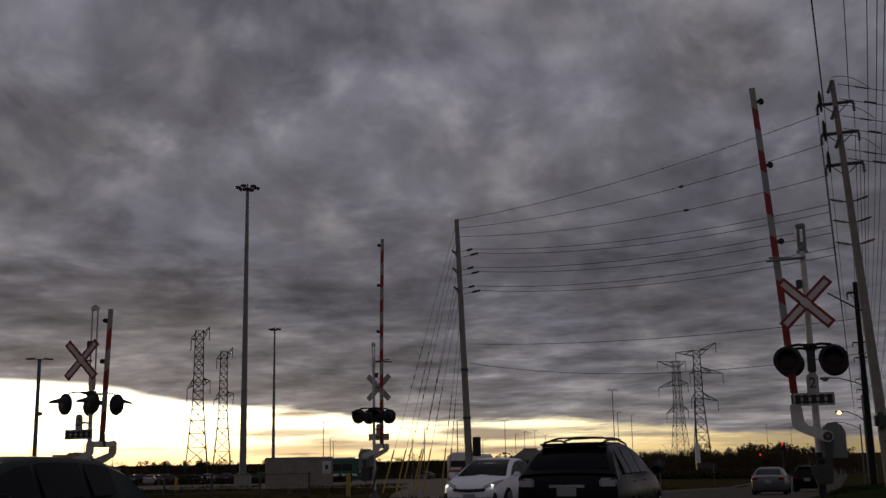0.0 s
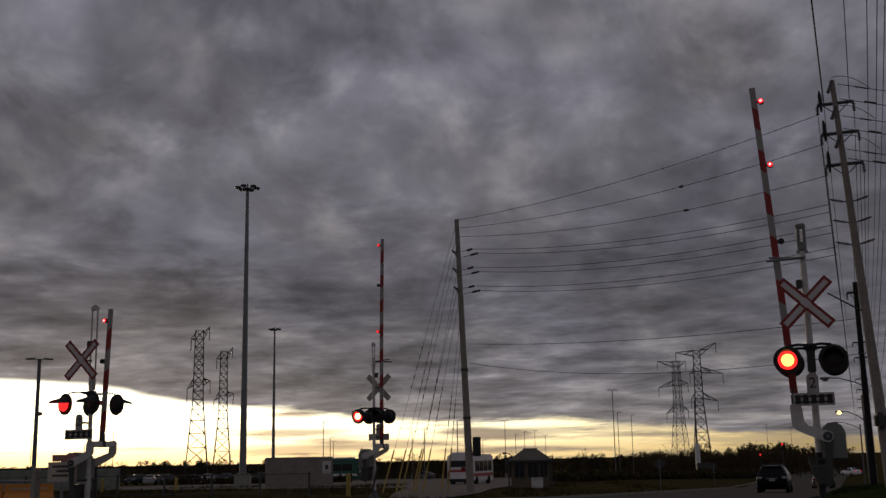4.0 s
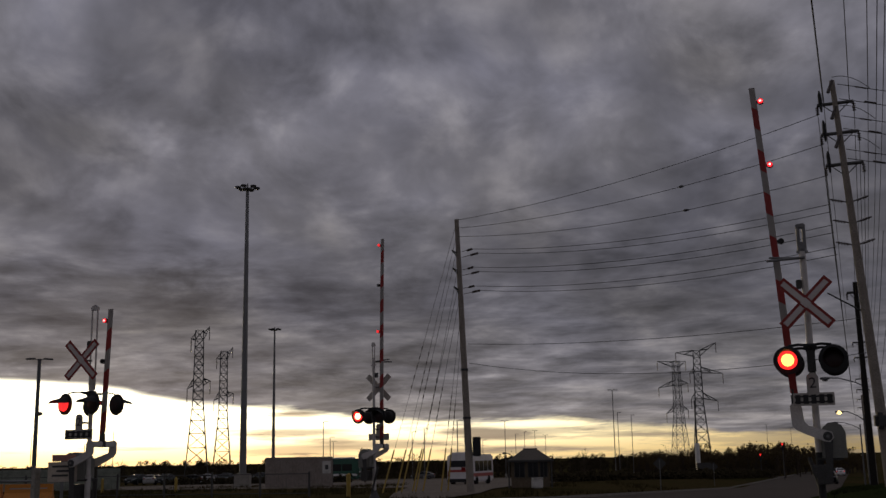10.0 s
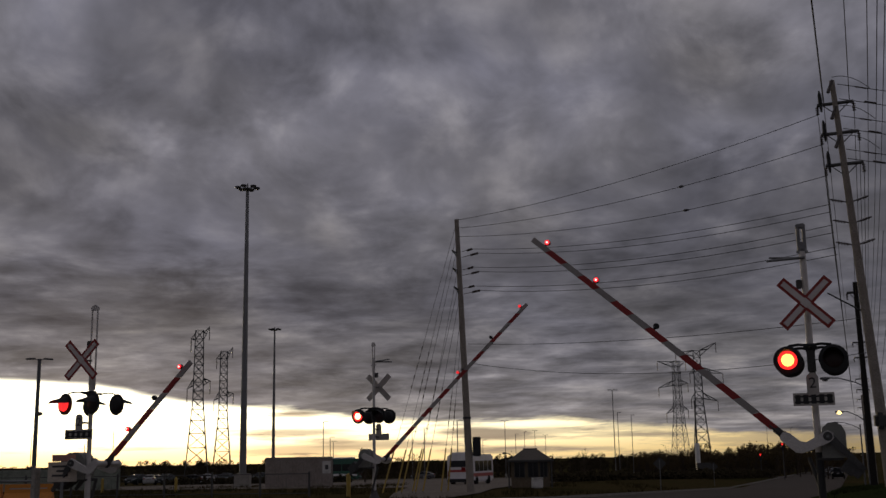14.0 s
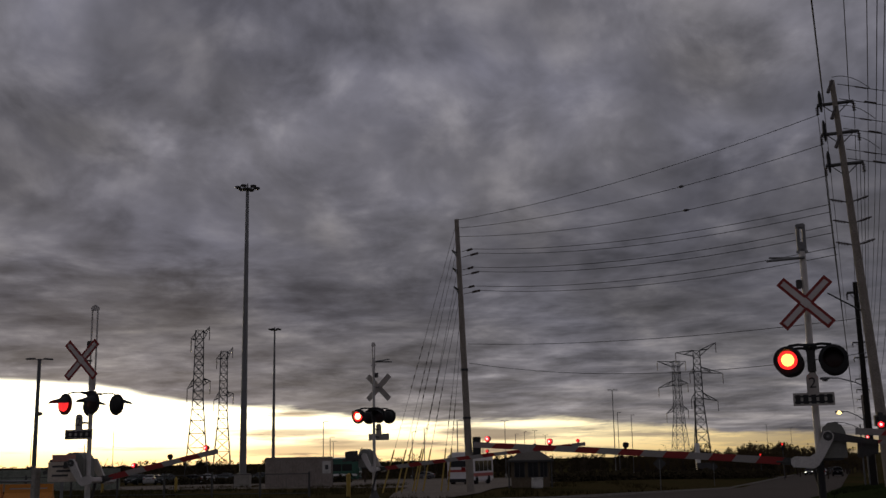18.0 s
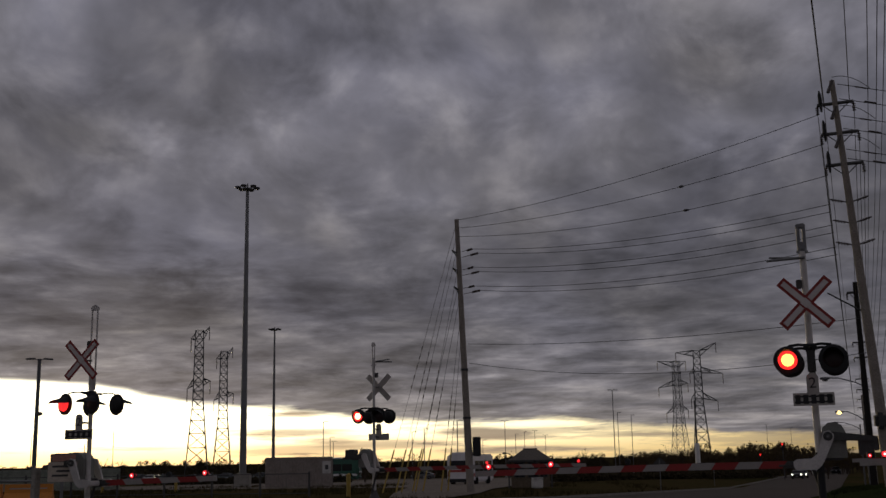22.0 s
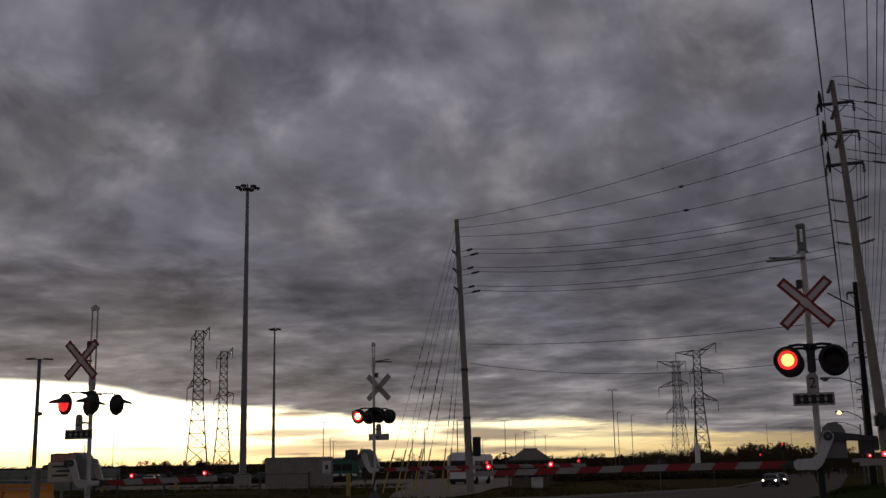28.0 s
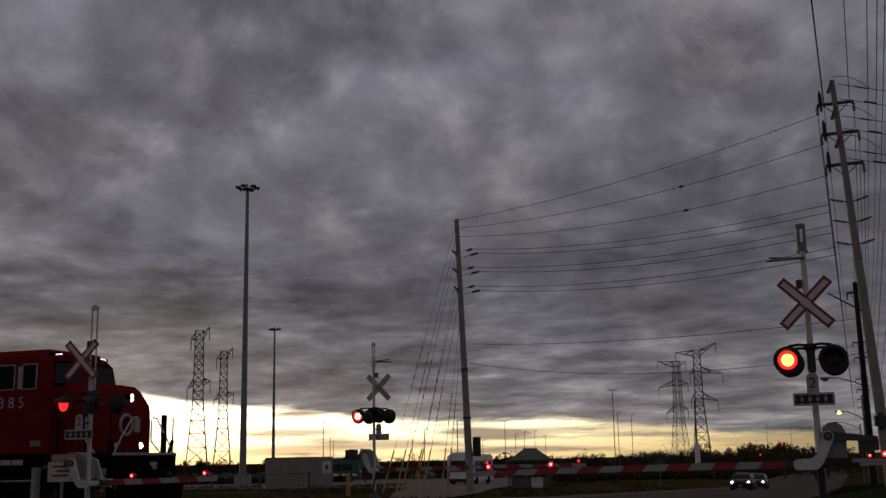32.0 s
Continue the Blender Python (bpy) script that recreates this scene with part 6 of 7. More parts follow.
def woods(name, label, spots, rg, leafy, mat):
    """Far trees: trunks, limbs and ragged crowns."""
    wood, crown = Heap(), Heap()
    for x, y, h in spots:
        z = land(x, y) - 0.2
        wood.stick((x, y, z), (x + rg.uniform(-0.2, 0.2), y, z + h * 0.75), 0.14, 0.05)
        n = int(9 * leafy) + (4 if leafy > 0.5 else 26)
        for _ in range(n):
            a, t = rg.uniform(0, math.tau), rg.uniform(0.3, 0.98)
            reach = h * 0.34 * (1.05 - abs(t - 0.55) * 1.4) * rg.uniform(0.5, 1.15)
            tip = Vector((x + reach * math.cos(a), y + reach * math.sin(a), z + h * t + rg.uniform(0, h * 0.12)))
            wood.stick((x, y, z + h * max(0.15, t - 0.25)), tip, 0.05, 0.015)
            for _ in range(int(20 * leafy)):
                c = tip + Vector((rg.gauss(0, 1), rg.gauss(0, 1), rg.gauss(0, 0.8))) * h * 0.06
                crown.leaf(c, h * rg.uniform(0.012, 0.034), rg)
    wood.done(name + "_branches", BARK, "bare dark branches of " + label, "trees")
    if crown.v:
        crown.done(name + "_leaves", mat, "ragged dark crowns of " + label, "trees")


rg = random.Random(11)
# scattered low woods along the left skyline
spots = []
for i in range(420):
    az_ = rg.uniform(-0.46, 0.19)
    d = rg.uniform(270, 380)
    spots.append((d * math.tan(az_), d, rg.uniform(3.4, 4.9) + (0.8 if -0.29 < az_ < -0.2 else 0) + (0.9 if az_ > 0.01 else 0)))
woods("far_wood", "a low far wood", spots, rg, 1.0, SHRUB)
spots = []
for i in range(270):
    az_ = rg.uniform(0.17, 0.37)
    d = rg.uniform(230, 330)
    tall = 1.0 + (0.20 if 0.218 < az_ < 0.275 else 0.0) + 1.6 * max(0, min(az_, 0.31) - 0.22) - 4.5 * max(0, az_ - 0.322) + (0.16 * math.sin(az_ * 70.0) if 0.225 < az_ < 0.318 else 0.0)
    spots.append((d * math.tan(az_), d, rg.uniform(3.4, 5.4) * tall))
woods("roadside_wood", "a wood beyond the road", spots, rg, 1.0, RUSSET)
spots = [(d * math.tan(a), d, h) for a, d, h in ((0.30, 190, 6.4), (0.312, 200, 6.0), (0.325, 195, 5.8), (0.20, 240, 6.2), (0.212, 245, 5.8), (0.335, 170, 5.6),
                                                (-0.305, 235, 5.0), (-0.292, 250, 4.6), (-0.075, 150, 4.6), (-0.03, 160, 4.2), (0.125, 200, 5.0))]
woods("bare_tree", "thin bare trees", spots, rg, 0.06, LEAF)


def hedge(x0, y0, x1, y1, h, w, label, n=260):
    n = int(n * 4)
    heap = Heap()
    for _ in range(n):
        f = rg.random()
        x, y = x0 + (x1 - x0) * f + rg.gauss(0, w * 0.3), y0 + (y1 - y0) * f + rg.gauss(0, w * 0.3)
        z = land(x, y)
        heap.leaf((x, y, z + rg.uniform(-0.1, h) * rg.uniform(0.5, 1.0)), rg.uniform(0.12, 0.32), rg)
    return heap.done("hedge", SHRUB, label, "hedge")


hedge(12.0, 122.0, 34.0, 150.0, 0.9, 2.5, "dark overgrown hedge along the lot", 520)
hedge(34.0, 150.0, 62.0, 210.0, 1.3, 3.0, "dark overgrown hedge beyond the road", 620)
hedge(-150.0, 250.0, 60.0, 268.0, 1.6, 3.0, "dark low scrub along the far edge of the lots", 900)
hedge(-38.0, 150.0, -14.0, 158.0, 1.0, 2.0, "dark low scrub behind the parked cars", 260)

# ---------- container, kiosk, green and white buses ----------
CONTAINER = material("faded_brown_container_steel", (0.28, 0.24, 0.21), 0.75, 0.0, 10, 0.2, 0.05, (0.12, 0.09, 0.075), 0.5)
KIOSKROOF = material("dark_roof_felt", (0.15, 0.135, 0.115), 0.85, 0, 20, 0.2, 0.1)
KIOSKWALL = material("brown_brick_wall", (0.15, 0.12, 0.085), 0.85, 0, 14, 0.25, 0.1)
BUSWHITE = material("dirty_white_bus_paint", (0.74, 0.71, 0.71), 0.6, 0, 6, 0.06, 0, (0.50, 0.47, 0.46), 0.5, coat=0.3)
BUSRED = material("red_bus_stripe", (0.38, 0.04, 0.03), 0.4, 0, 6, 0.1, 0, coat=0.3)
BUSGREEN = material("deep_green_bus_paint", (0.02, 0.10, 0.065), 0.4, 0, 6, 0.1, 0, (0.03, 0.06, 0.045), 0.5, coat=0.3)
NOTICE = material("dirty_notice_paint", (0.50, 0.43, 0.35), 0.7, 0, 30, 0.2, 0, (0.32, 0.26, 0.21), 0.5)
NOTICERED = material("faded_notice_red", (0.40, 0.20, 0.15), 0.7, 0, 30, 0.2, 0)
HOARD = material("grey_green_hoarding", (0.24, 0.26, 0.21), 0.7, 0, 8, 0.15, 0.05, (0.06, 0.065, 0.055), 0.5)


def container(m, label, length=6.06):
    c = thing("shipping_container", m, label, "container")
    bm = bmnew()
    box(bm, (length - 0.1, 2.34, 2.45), (0, 0, 1.38))
    part("inner_box", bm, CONTAINER, c)
    for s in (-1, 1):
        bm = bmnew()
        n = int(length / 0.28)
        for i in range(n):
            box(bm, (0.15, 0.05, 2.3), (-length / 2 + 0.2 + i * 0.28, s * 1.19, 1.4), bevel=0.012)
        part("corrugation", bm, CONTAINER, c)
        for z in (0.14, 2.62):
            bm = bmnew()
            box(bm, (length, 0.12, 0.16), (0, s * 1.18, z), bevel=0.01)
            part("rail_beam", bm, CONTAINER, c)
    for sx in (-1, 1):
        for sy in (-1, 1):
            bm = bmnew()
            box(bm, (0.16, 0.16, 2.6), (sx * (length / 2 - 0.08), sy * 1.16, 1.38), bevel=0.01)
            part("corner_post", bm, CONTAINER, c)
    for k in range(4):
        bm = bmnew()
        rod(bm, (length / 2 + 0.04, -0.9 + 0.6 * k, 0.3), (length / 2 + 0.04, -0.9 + 0.6 * k, 2.5), 0.025)
        part("lock_bar", bm, DARKSTEEL, c)
    bm = bmnew()
    box(bm, (0.75, 0.02, 1.1), (length / 2 - 0.55, -1.245, 1.75))
    part("placard", bm, WHITE_LINE, c, "pale placard with an unreadable mark")
    bm = bmnew()
    box(bm, (0.3, 0.02, 0.4), (length / 2 - 0.55, -1.262, 1.75))
    part("placard_mark", bm, DARKSTEEL, c)
    return c


container(beyond(-13.6, 100.2, 0, 8), "faded brown corrugated shipping container standing on the grass")


def bus(m, label, paint, stripe, lit=None, length=12.0, height=3.0, tall_glass=True):
    b = thing("bus", m, label, "bus")
    bm = bmnew()
    box(bm, (2.55, length, height - 0.35), (0, 0, 0.35 + (height - 0.35) / 2), bevel=0.16)
    part("body", bm, paint, b, smooth=True)
    bm = bmnew()
    box(bm, (2.2, length * 0.45, 0.24), (0, -length * 0.2, height + 0.08), bevel=0.08)
    part("roof_unit", bm, BUSWHITE, b, "pale roof unit")
    for s in (-1, 1):
        n = max(4, int(length / 1.7))
        for i in range(n):
            bm = bmnew()
            w = (length - 1.6) / n
            box(bm, (0.03, w - 0.12, 1.0), (s * 1.275, -length / 2 + 1.0 + w * (i + 0.5), height * 0.62), bevel=0.01)
            part("side_window", bm, GLASS, b)
        bm = bmnew()
        box(bm, (0.02, length - 0.5, 0.32), (s * 1.278, 0, 1.02))
        part("side_stripe", bm, stripe, b)
        for y in (-length * 0.28, length * 0.27):
            bm = bmnew()
            lathe(bm, [(0.45, -0.13), (0.48, -0.08), (0.48, 0.08), (0.42, 0.14)], pose(s * 1.16, y, 0.48, 0, 0, 90 * s), 18)
            part("wheel", bm, RUBBER, b, smooth=True)
        bm = bmnew()
        box(bm, (0.22, 0.05, 0.5), (s * 1.05, -length / 2 - 0.01, 1.15), bevel=0.02)
        part("tail_light", bm, REDGLASS, b, "red tail light")
        bm = bmnew()
        chain(bm, [(s * 1.2, length / 2 - 0.1, 2.4), (s * 1.5, length / 2 + 0.15, 2.3), (s * 1.5, length / 2 + 0.15, 1.9)], 0.05)
        part("mirror", bm, BLACKPAINT, b)
    bm = bmnew()
    box(bm, (1.9, 0.04, 0.62), (0, -length / 2 - 0.005, height * 0.70), bevel=0.02)
    part("rear_window", bm, GLASS, b, "dark rear window")
    bm = bmnew()
    box(bm, (2.1, 0.04, 0.22), (0, -length / 2 - 0.006, 1.42), bevel=0.01)
    part("rear_stripe", bm, stripe, b)
    bm = bmnew()
    box(bm, (2.4, 0.10, 0.32), (0, -length / 2 - 0.02, 0.52), bevel=0.03)
    part("rear_bumper", bm, BLACKPAINT, b, "black rear bumper")
    bm = bmnew()
    box(bm, (2.1, 0.04, 1.2), (0, length / 2 + 0.005, height * 0.58), bevel=0.02)
    part("windscreen", bm, GLASS, b)
    if lit:
        bm = bmnew()
        box(bm, (0.42, 0.03, 0.30), (0.45, -length / 2 - 0.03, 1.62), bevel=0.02)
        part("rear_sign", bm, lit, b, "red rear marker")
    return b


bus(beyond(2.35, 109.0, -0.12, -20), "dirty white shuttle bus with a red stripe, waiting on the lot", BUSWHITE, BUSRED, REDGLASS, 7.0)
bus(beyond(-19.6, 166.0, 0, 84), "deep green coach parked behind the container", BUSGREEN, BUSWHITE, None, 13.0, 3.4)


def kiosk(m, label):
    k = thing("kiosk", m, label, "kiosk")
    bm = bmnew()
    box(bm, (2.7, 2.4, 1.9), (0, 0, 0.95), bevel=0.01)
    part("wall", bm, KIOSKWALL, k)
    bm = bmnew()
    lo = [bm.verts.new((x * 1.62, y * 1.5, 1.90)) for x, y in ((-1, -1), (1, -1), (1, 1), (-1, 1))]
    hi = [bm.verts.new((x * 0.50, 0.0 + y * 0.05, 2.68)) for x, y in ((-1, -1), (1, -1), (1, 1), (-1, 1))]
    bm.faces.new(lo[::-1]), bm.faces.new(hi)
    for i in range(4):
        j = (i + 1) % 4
        bm.faces.new((lo[i], lo[j], hi[j], hi[i]))
    part("hipped_roof", bm, KIOSKROOF, k, "dark hipped roof")
    bm = bmnew()
    box(bm, (3.3, 3.06, 0.14), (0, 0, 1.86), bevel=0.01)
    part("eaves", bm, DARKSTEEL, k)
    for x, w in ((-0.75, 0.7), (0.2, 0.7), (0.95, 0.5)):
        bm = bmnew()
        box(bm, (w, 0.03, 1.0), (x, -1.21, 1.25), bevel=0.01)
        part("window", bm, GLASS, k)
    for x, w in ((-0.75, 0.7), (0.2, 0.7), (0.95, 0.5)):
        bm = bmnew()
        for dx in (-0.5, 0.0, 0.5):
            box(bm, (0.05, 0.05, 1.06), (x + dx * w, -1.235, 1.25), bevel=0.006)
        for z in (0.74, 1.76):
            box(bm, (w + 0.05, 0.05, 0.05), (x, -1.235, z), bevel=0.006)
        part("window_frame", bm, DARKSTEEL, k)
    bm = bmnew()
    rod(bm, (-0.53, 0, 2.69), (0.53, 0, 2.69), 0.06)
    part("ridge_cap", bm, DARKSTEEL, k)
    for x in (-1.5, 1.5):
        bm = bmnew()
        rod(bm, (x, -1.4, 0), (x, -1.4, 1.85), 0.06)
        part("post", bm, DARKSTEEL, k)
    return k


kiosk(beyond(6.0, 78.5, 0, -6), "small brown kiosk with a dark hipped roof by the lot")
bm = bmnew()
box(bm, (0.72, 0.6, 0.66), (0, 0, 0.33), bevel=0.05)
box(bm, (0.77, 0.65, 0.06), (0, 0, 0.68), bevel=0.02)
solo("utility_box", bm, WHITE_LINE, beyond(6.2, 75.6, 0, 8), "pale utility box in front of the kiosk", "utility box")
bm = bmnew()
rod(bm, (0, 0, 0), (0, 0, 2.25), 0.045)
chain(bm, [(0, 0, 2.2), (-0.15, 0, 2.36), (-0.42, 0, 2.38)], 0.03)
box(bm, (0.34, 0.2, 0.14), (-0.50, 0, 2.40), bevel=0.04)
solo("camera_post", bm, DARKSTEEL, beyond(4.6, 77.5), "thin dark post with a small box on top", "post")


def fence(points, label, h=1.2):
    """Posts with two rails and a mesh of thin wires."""
    f = thing("fence", Matrix.Identity(4), label, "fence")
    for (x0, y0), (x1, y1) in zip(points, points[1:]):
        a, b = beyond(x0, y0).translation, beyond(x1, y1).translation
        for z in (0.12, h - 0.05):
            bm = bmnew()
            rod(bm, a + Vector((0, 0, z)), b + Vector((0, 0, z)), 0.022, seg=6)
            part("rail", bm, DARKSTEEL, f)
        bm = bmnew()
        n = int((b - a).length / 0.22)
        for i in range(n):
            p = a.lerp(b, (i + 0.5) / n)
            rod(bm, p + Vector((0, 0, 0.12)), p + Vector((0, 0, h - 0.05)), 0.005, seg=3)
        tagged(part("wire_mesh", bm, DARKSTEEL, f), kind="stuff")
    for x, y in points:
        a = beyond(x, y).translation
        bm = bmnew()
        rod(bm, a - Vector((0, 0, 0.2)), a + Vector((0, 0, h + 0.06)), 0.06, seg=8)
        part("post", bm, DARKSTEEL, f)
    return f


fence([(-29.2 + 2.72 * i, 62.5 - 0.45 * i) for i in range(9)], "low dark wire fence along the tracks")


def bollard(m, label, h=1.05, mat=None):
    b = thing("bollard", m, label, "bollard", "yellow bollards")
    bm = bmnew()
    rod(bm, (0, 0, -0.1), (0, 0, h), 0.11, 0.11, 14)
    lathe(bm, [(0.11, 0.0), (0.08, 0.05), (0.03, 0.08)], pose(0, 0, h, 90), 14)
    part("tube", bm, YELLOW, b, smooth=True)
    return b


bollard(beyond(-4.9, 54.2), "worn yellow steel bollard beside the crossing", 1.05)
bollard(beyond(-20.6, 83.0), "worn yellow steel bollard by the lot", 0.95)
bollard(beyond(-26.5, 84.0), "worn yellow steel bollard by the lot", 0.95)

# hoarding, notice and orange barriers on the far left
h = thing("hoarding", beyond(-37.5, 92.0, 0, 10), "long grey-green hoarding along a building site", "hoarding")
for i in range(8):
    bm = bmnew()
    box(bm, (2.38, 0.06, 1.75), (-8.4 + 2.4 * i, 0, 0.92), bevel=0.01)
    part("panel", bm, HOARD, h)
    for z in (0.35, 0.95, 1.55):
        bm = bmnew()
        box(bm, (2.38, 0.05, 0.10), (-8.4 + 2.4 * i, -0.055, z), bevel=0.01)
        part("batten", bm, HOARD, h)
    bm = bmnew()
    box(bm, (0.1, 0.12, 1.95), (-9.6 + 2.4 * i, 0.06, 0.95), bevel=0.01)
    part("post", bm, DARKSTEEL, h)
n = thing("notice_board", beyond(-8.64, 24.5, 0, 20), "small faded pale notice board with a reddish header", "notice board")
bm = bmnew()
box(bm, (0.62, 0.02, 0.44), (0, 0, 1.28), bevel=0.006)
part("board", bm, NOTICE, n)
bm = bmnew()
box(bm, (0.50, 0.025, 0.15), (0.02, 0, 1.585), bevel=0.004)
part("header", bm, NOTICERED, n, "faded reddish header board")
for k, (x, w) in enumerate(((-0.03, 0.38), (0.02, 0.30), (-0.05, 0.34))):
    bm = bmnew()
    box(bm, (w, 0.006, 0.045), (x, -0.013, 1.40 - 0.10 * k))
    part("text_bar", bm, DARKSTEEL, n)
bm = bmnew()
box(bm, (0.07, 0.05, 1.62), (0, 0.035, 0.80), bevel=0.006)
part("post", bm, GALV, n)


def guard_rail():
    """A short pedestrian railing by the crossing, with a stout end post."""
    g = thing("guard_rail", beyond(-9.42, 25.0, 0, ROAD_TURN), "grey pedestrian railing with a stout end post by the tracks", "railing")
    bm = bmnew()
    box(bm, (0.16, 0.16, 1.45), (0, 0, 0.66), bevel=0.02)
    part("end_post", bm, CONCRETE, g)
    for z in (0.6, 1.08):
        bm = bmnew()
        rod(bm, (0, 0, z), (-3.2, 0, z), 0.025)
        part("rail", bm, GALV, g)
    for x in (-1.1, -2.2, -3.2):
        bm = bmnew()
        rod(bm, (x, 0, -0.05), (x, 0, 1.1), 0.025)
        part("post", bm, GALV, g)
    return g


guard_rail()


def barrier(m, label):
    b = thing("road_barrier", m, label, "barrier", "orange barriers by the tracks")
    bm = bmnew()
    prism(bm, [(-0.26, 0.0), (0.26, 0.0), (0.24, 0.22), (0.10, 0.45), (0.08, 0.80), (-0.08, 0.80), (-0.10, 0.45), (-0.24, 0.22)], 1.9, pose(0, 0, 0, 0, 0, 90))
    part("shell", bm, ORANGE, b)
    bm = bmnew()
    box(bm, (1.5, 0.20, 0.06), (0, 0, 0.62), bevel=0.01)
    part("band", bm, WHITETRIM, b)
    return b


first = barrier(beyond(-17.2, 45.0, 0, 6), "orange plastic road barrier beside the tracks")
for i in range(1, 4):
    copy_thing(first, beyond(-17.2 - 2.0 * i, 45.0 - 0.2 * i, 0, 6))


def diamond_sign(m, label):
    s = thing("warning_sign", m, label, "road sign")
    bm = bmnew()
    rod(bm, (0, 0, -0.1), (0, 0, 2.4), 0.035)
    part("post", bm, GALV, s)
    bm = bmnew()
    box(bm, (0.75, 0.012, 0.75), (0, 0.03, 2.1), pose(0, 0, 0, 0, 45, 0))
    part("panel", bm, DARKSTEEL, s, "bare metal back of a diamond panel")
    return s


diamond_sign(stand(87.4, -14.6), "diamond road sign seen from its bare metal back")
diamond_sign(stand(130, -15.5), "diamond road sign seen from its bare metal back")
s = thing("control_cabinet", beyond(43.9, 187.0, 0, 0), "dark roadside control cabinet at the foot of a pole", "cabinet")
bm = bmnew()
box(bm, (2.4, 1.0, 2.2), (0, 0, 1.1), bevel=0.04)
part("case", bm, DARKSTEEL, s)
SLEEVE = material("pale_sleeve_paint", (0.75, 0.73, 0.70), 0.6, 0, 10, 0.1, 0, (0.6, 0.57, 0.54), 0.4)
s = thing("sleeved_pole", beyond(43.7, 190.0), "steel pole with a pale sleeve round its foot", "pole")
bm = bmnew()
rod(bm, (0, 0, 0.6), (0, 0, 5.6), 0.46, 0.40, 14)
part("sleeve", bm, SLEEVE, s, "pale painted sleeve")
bm = bmnew()
rod(bm, (0, 0, 0), (0, 0, 13.0), 0.17, 0.12, 10)
part("pole", bm, DARKSTEEL, s)


def traffic_light(m, z, label):
    t = thing("traffic_light", m, label, "traffic light", "traffic lights far down the road")
    bm = bmnew()
    rod(bm, (0, 0, 0), (0, 0, z + 0.4), 0.08)
    part("post", bm, DARKSTEEL, t)
    bm = bmnew()
    box(bm, (0.42, 0.26, 1.1), (0, -0.15, z), bevel=0.04)
    part("head", bm, BLACKPAINT, t)
    bm = bmnew()
    lathe(bm, [(0.15, 0.0), (0.12, -0.05)], pose(0, -0.285, z + 0.33), 12)
    part("red_lamp", bm, TAILLIGHT, t, "lit red lamp")
    return t


traffic_light(beyond(52.4, 170.0, 0, -18), 5.1, "traffic light on a dark post showing red")
traffic_light(beyond(57.5, 200.0, 0, -18), 3.6, "traffic light on a dark post showing red")


# ---------- what moves ----------
def flash_rows(shown, hidden, phase):
    """Phases 0 and 1 light up in turn from 2.93 s on, about once a second; phase 2 burns steadily."""
    tick, period = 1.0 / 30.0, 0.989
    start = 2.93 + (period / 2 if phase == 1 else 0.0)
    rows = [(0.0, hidden), (start - tick, hidden)]
    if phase == 2:
        return rows + [(start, shown), (32.0, shown)]
    k = 0
    while rows[-1][0] < 32.0:
        t0 = start + k * period
        rows += [(t0, shown), (t0 + period / 2 - tick, shown), (t0 + period / 2, hidden), (t0 + period - tick, hidden)]
        k += 1
    kept = [r for r in rows if r[0] < 31.95]
    after = [r for r in rows if r[0] >= 31.95][0]
    return kept + [(32.0, after[1])]


GATE_ANGLES = [(0.0, 87.4), (5.0, 87.4), (11.0, 87.3), (11.3, 84.4), (11.7, 76.9), (12.0, 71.8), (12.5, 64.0), (13.0, 56.2), (13.5, 48.9),
               (14.0, 42.0), (14.5, 35.9), (15.0, 30.2), (15.5, 24.6), (16.0, 19.1), (16.5, 13.8), (17.0, 9.0), (17.5, 6.0), (18.0, 4.6),
               (18.5, 1.9), (19.0, -0.3), (25.0, -0.3), (32.0, -0.3)]


# the short arm hangs back a little on its way down
SHORT_ANGLES = [(0.0, 88.5), (5.0, 88.5), (11.0, 88.4), (11.5, 82.5), (12.0, 73.4), (12.5, 66.2), (13.0, 58.3), (13.5, 52.2), (14.0, 45.6), (14.5, 40.0),
                (15.0, 34.6), (15.5, 29.6), (16.0, 24.5), (16.5, 19.4), (17.0, 16.0), (17.5, 13.6), (18.0, 11.0), (18.5, 8.4), (19.0, 5.0), (19.6, 2.1),
                (25.0, 1.6), (32.0, 1.6)]


def drive(ob, rows):
    """Along the road: rows of seconds, u, v, turn; extra rows carry the speed past the ends."""
    walk(ob, [(t, stand(u, v, 0, turn)) for t, u, v, turn in rows])


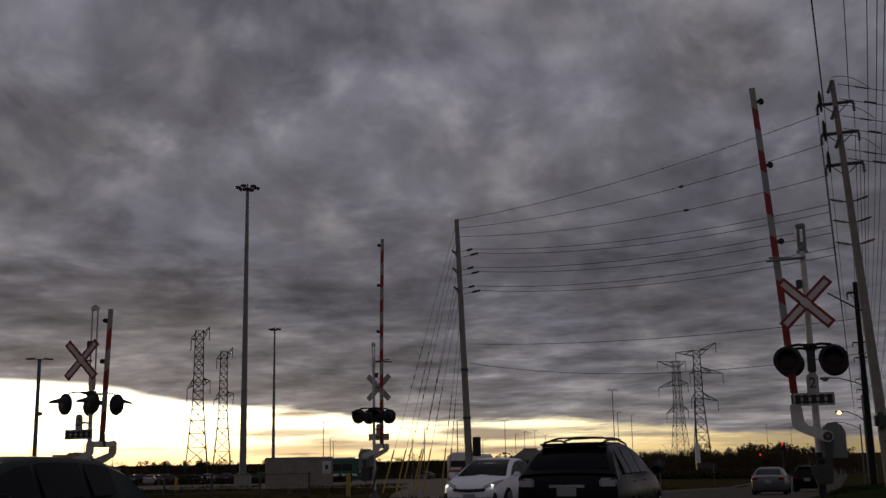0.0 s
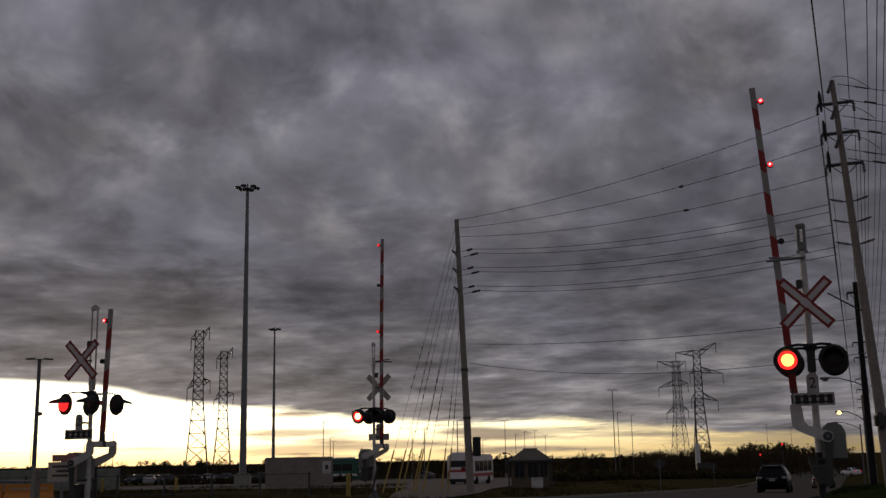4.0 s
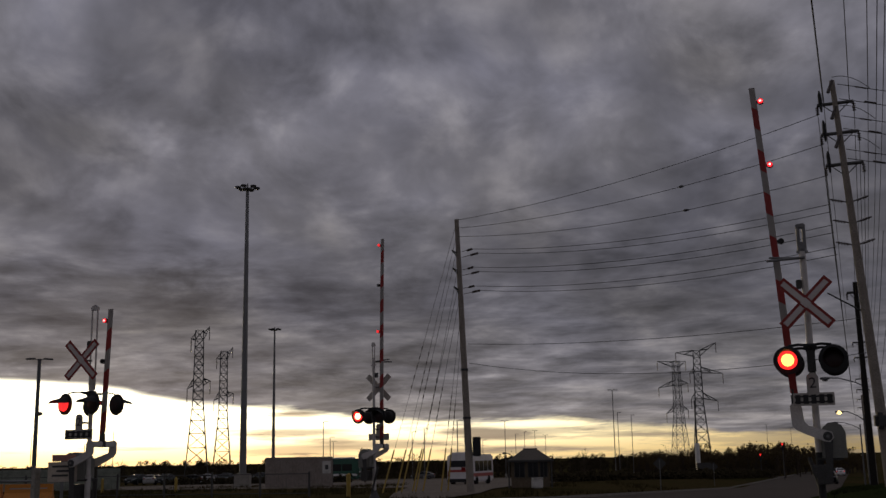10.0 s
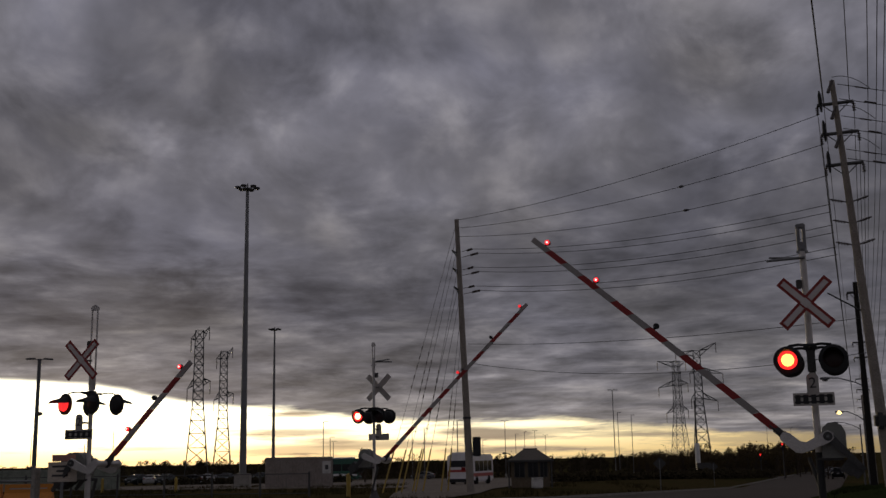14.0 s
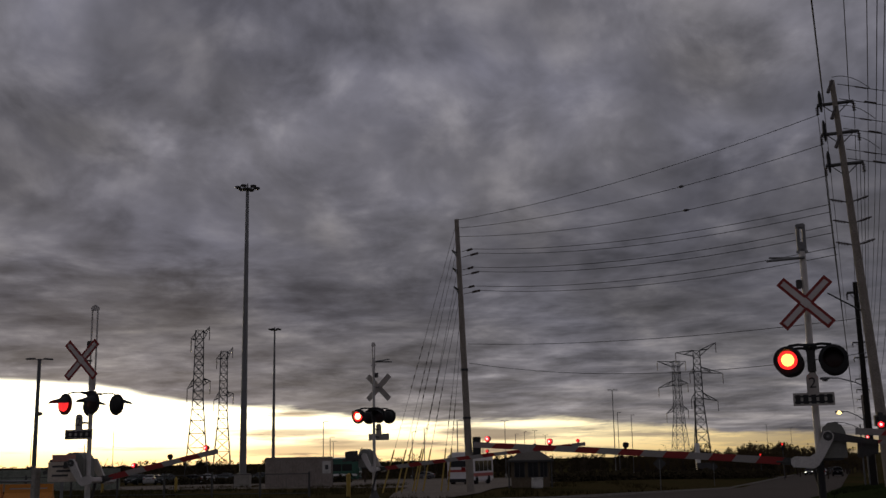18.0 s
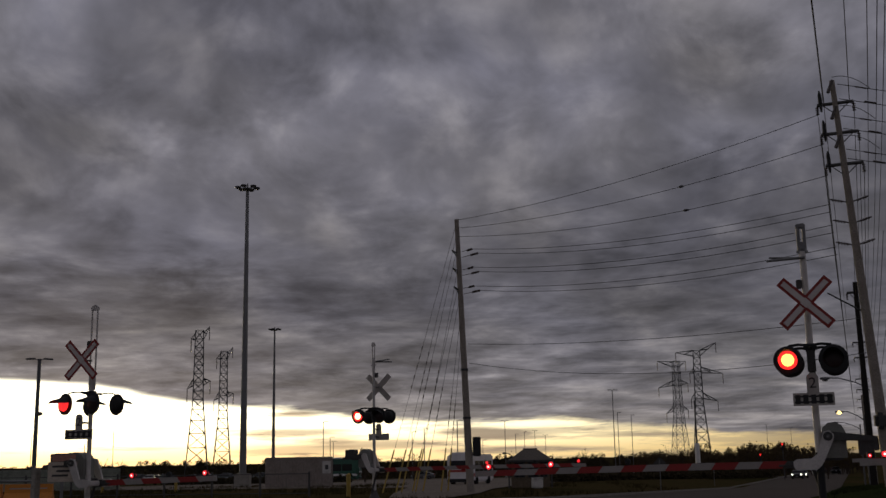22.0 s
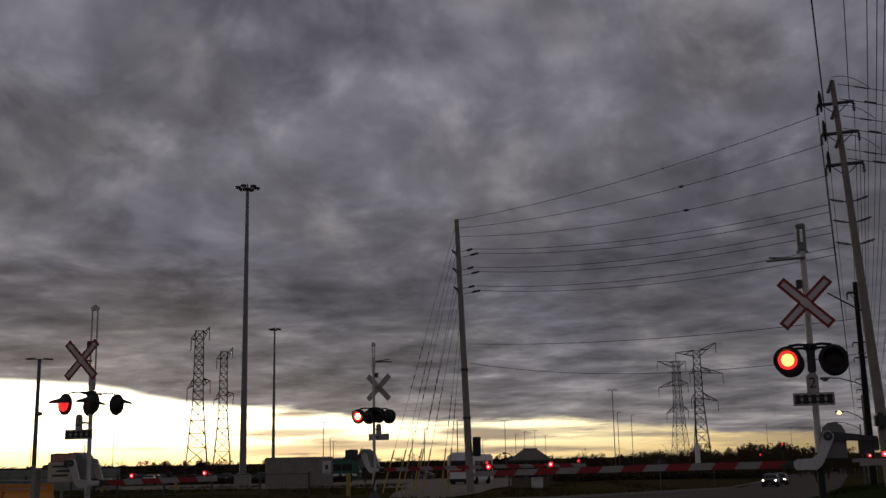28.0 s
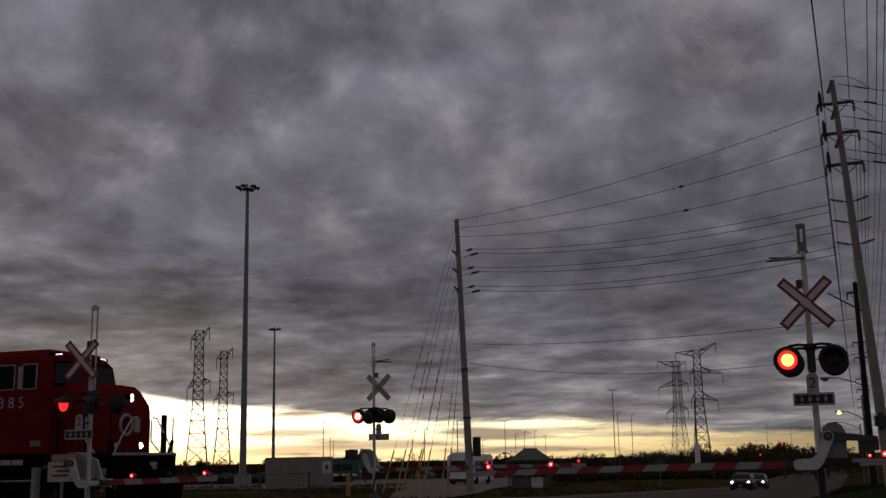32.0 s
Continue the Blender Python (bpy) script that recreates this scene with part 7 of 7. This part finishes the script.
def motions():
    for bulb, shown, hidden, phase in BULBS:
        walk(bulb, flash_rows(shown, hidden, phase))
    for arm, pivot, side, droop in GATES:
        walk(arm, [(t, pose(*pivot, 0, (a + (droop or 0.0) * (0.55 + 0.45 * min(1.0, max(0.0, a) / 60.0))) * side, 0)) for t, a in (SHORT_ANGLES if droop is None else GATE_ANGLES)])
    # the oncoming white sedan leaves by the near side
    drive(white_car, [(t, 30.7 - 6.45 * t, -10.0, 180) for t in (0, 1, 2, 3, 4, 6, 8, 16, 24, 32)])
    drive(green_suv, [(t, 10.4 - 9.0 * t, -10.0, 180) for t in (0, 1, 2, 3, 4, 8, 16, 24, 32)])
    drive(black_suv, [(0, 20.6, -4.65, 0), (1, 33.2, -4.76, 0), (2, 46.8, -4.9, 0), (3, 59.0, -4.88, 0), (3.5, 64.8, -4.8, 0), (4.5, 75.8, -4.72, 0),
                      (5.5, 87.5, -4.55, 0), (6, 94.0, -4.36, 0), (6.5, 101.0, -4.1, -1), (7, 108.0, -3.85, -1), (8, 120.0, -3.6, -2), (12, 160, -2.7, -1), (20, 230, -3.6, 0),
                      (32, 340, -5.2, 0)])
    drive(silver_car, [(0, 61.0, -4.3, 0), (1, 74.5, -3.9, -1), (2, 86.5, -3.4, -1), (4, 107, -3.0, 0), (8, 149, -3.3, 0), (16, 230, -5.0, 0), (32, 380, -8, 0)])
    drive(dark_car, [(0, 75.0, -2.9, -1), (1, 86, -2.8, 0), (3, 104, -2.9, 0), (8, 165, -3.5, 0), (16, 245, -5.2, 0), (32, 400, -8.5, 0)])
    come = [(0, 420), (8, 345), (18, 236), (20, 211), (22, 187), (25, 160), (28, 127), (30, 110), (31, 102.5), (32, 95)]
    drive(oncoming, [(t, u, -9.0, 180) for t, u in come])
    drive(oncoming_next, [(t, u + 9.5, -8.6, 180) for t, u in come])
    drive(turning, [(0, 215, 7.0, 60), (2, 221, 2.0, 50), (4, 224, -1.0, 35), (6, 225, -2.2, 20), (8, 225, -2.7, 12), (10, 225, -3.1, 8),
                    (14, 226, -4.4, 6), (18, 230, -6.5, 4), (32, 240, -6.8, 2)])
    walk(loco, [(t, stand(25.3, -18.9 - 16.0 * (32 - t), 0.075, -90)) for t in (0, 4, 8, 12, 16, 20, 24, 28, 30, 31, 32)])


motions()
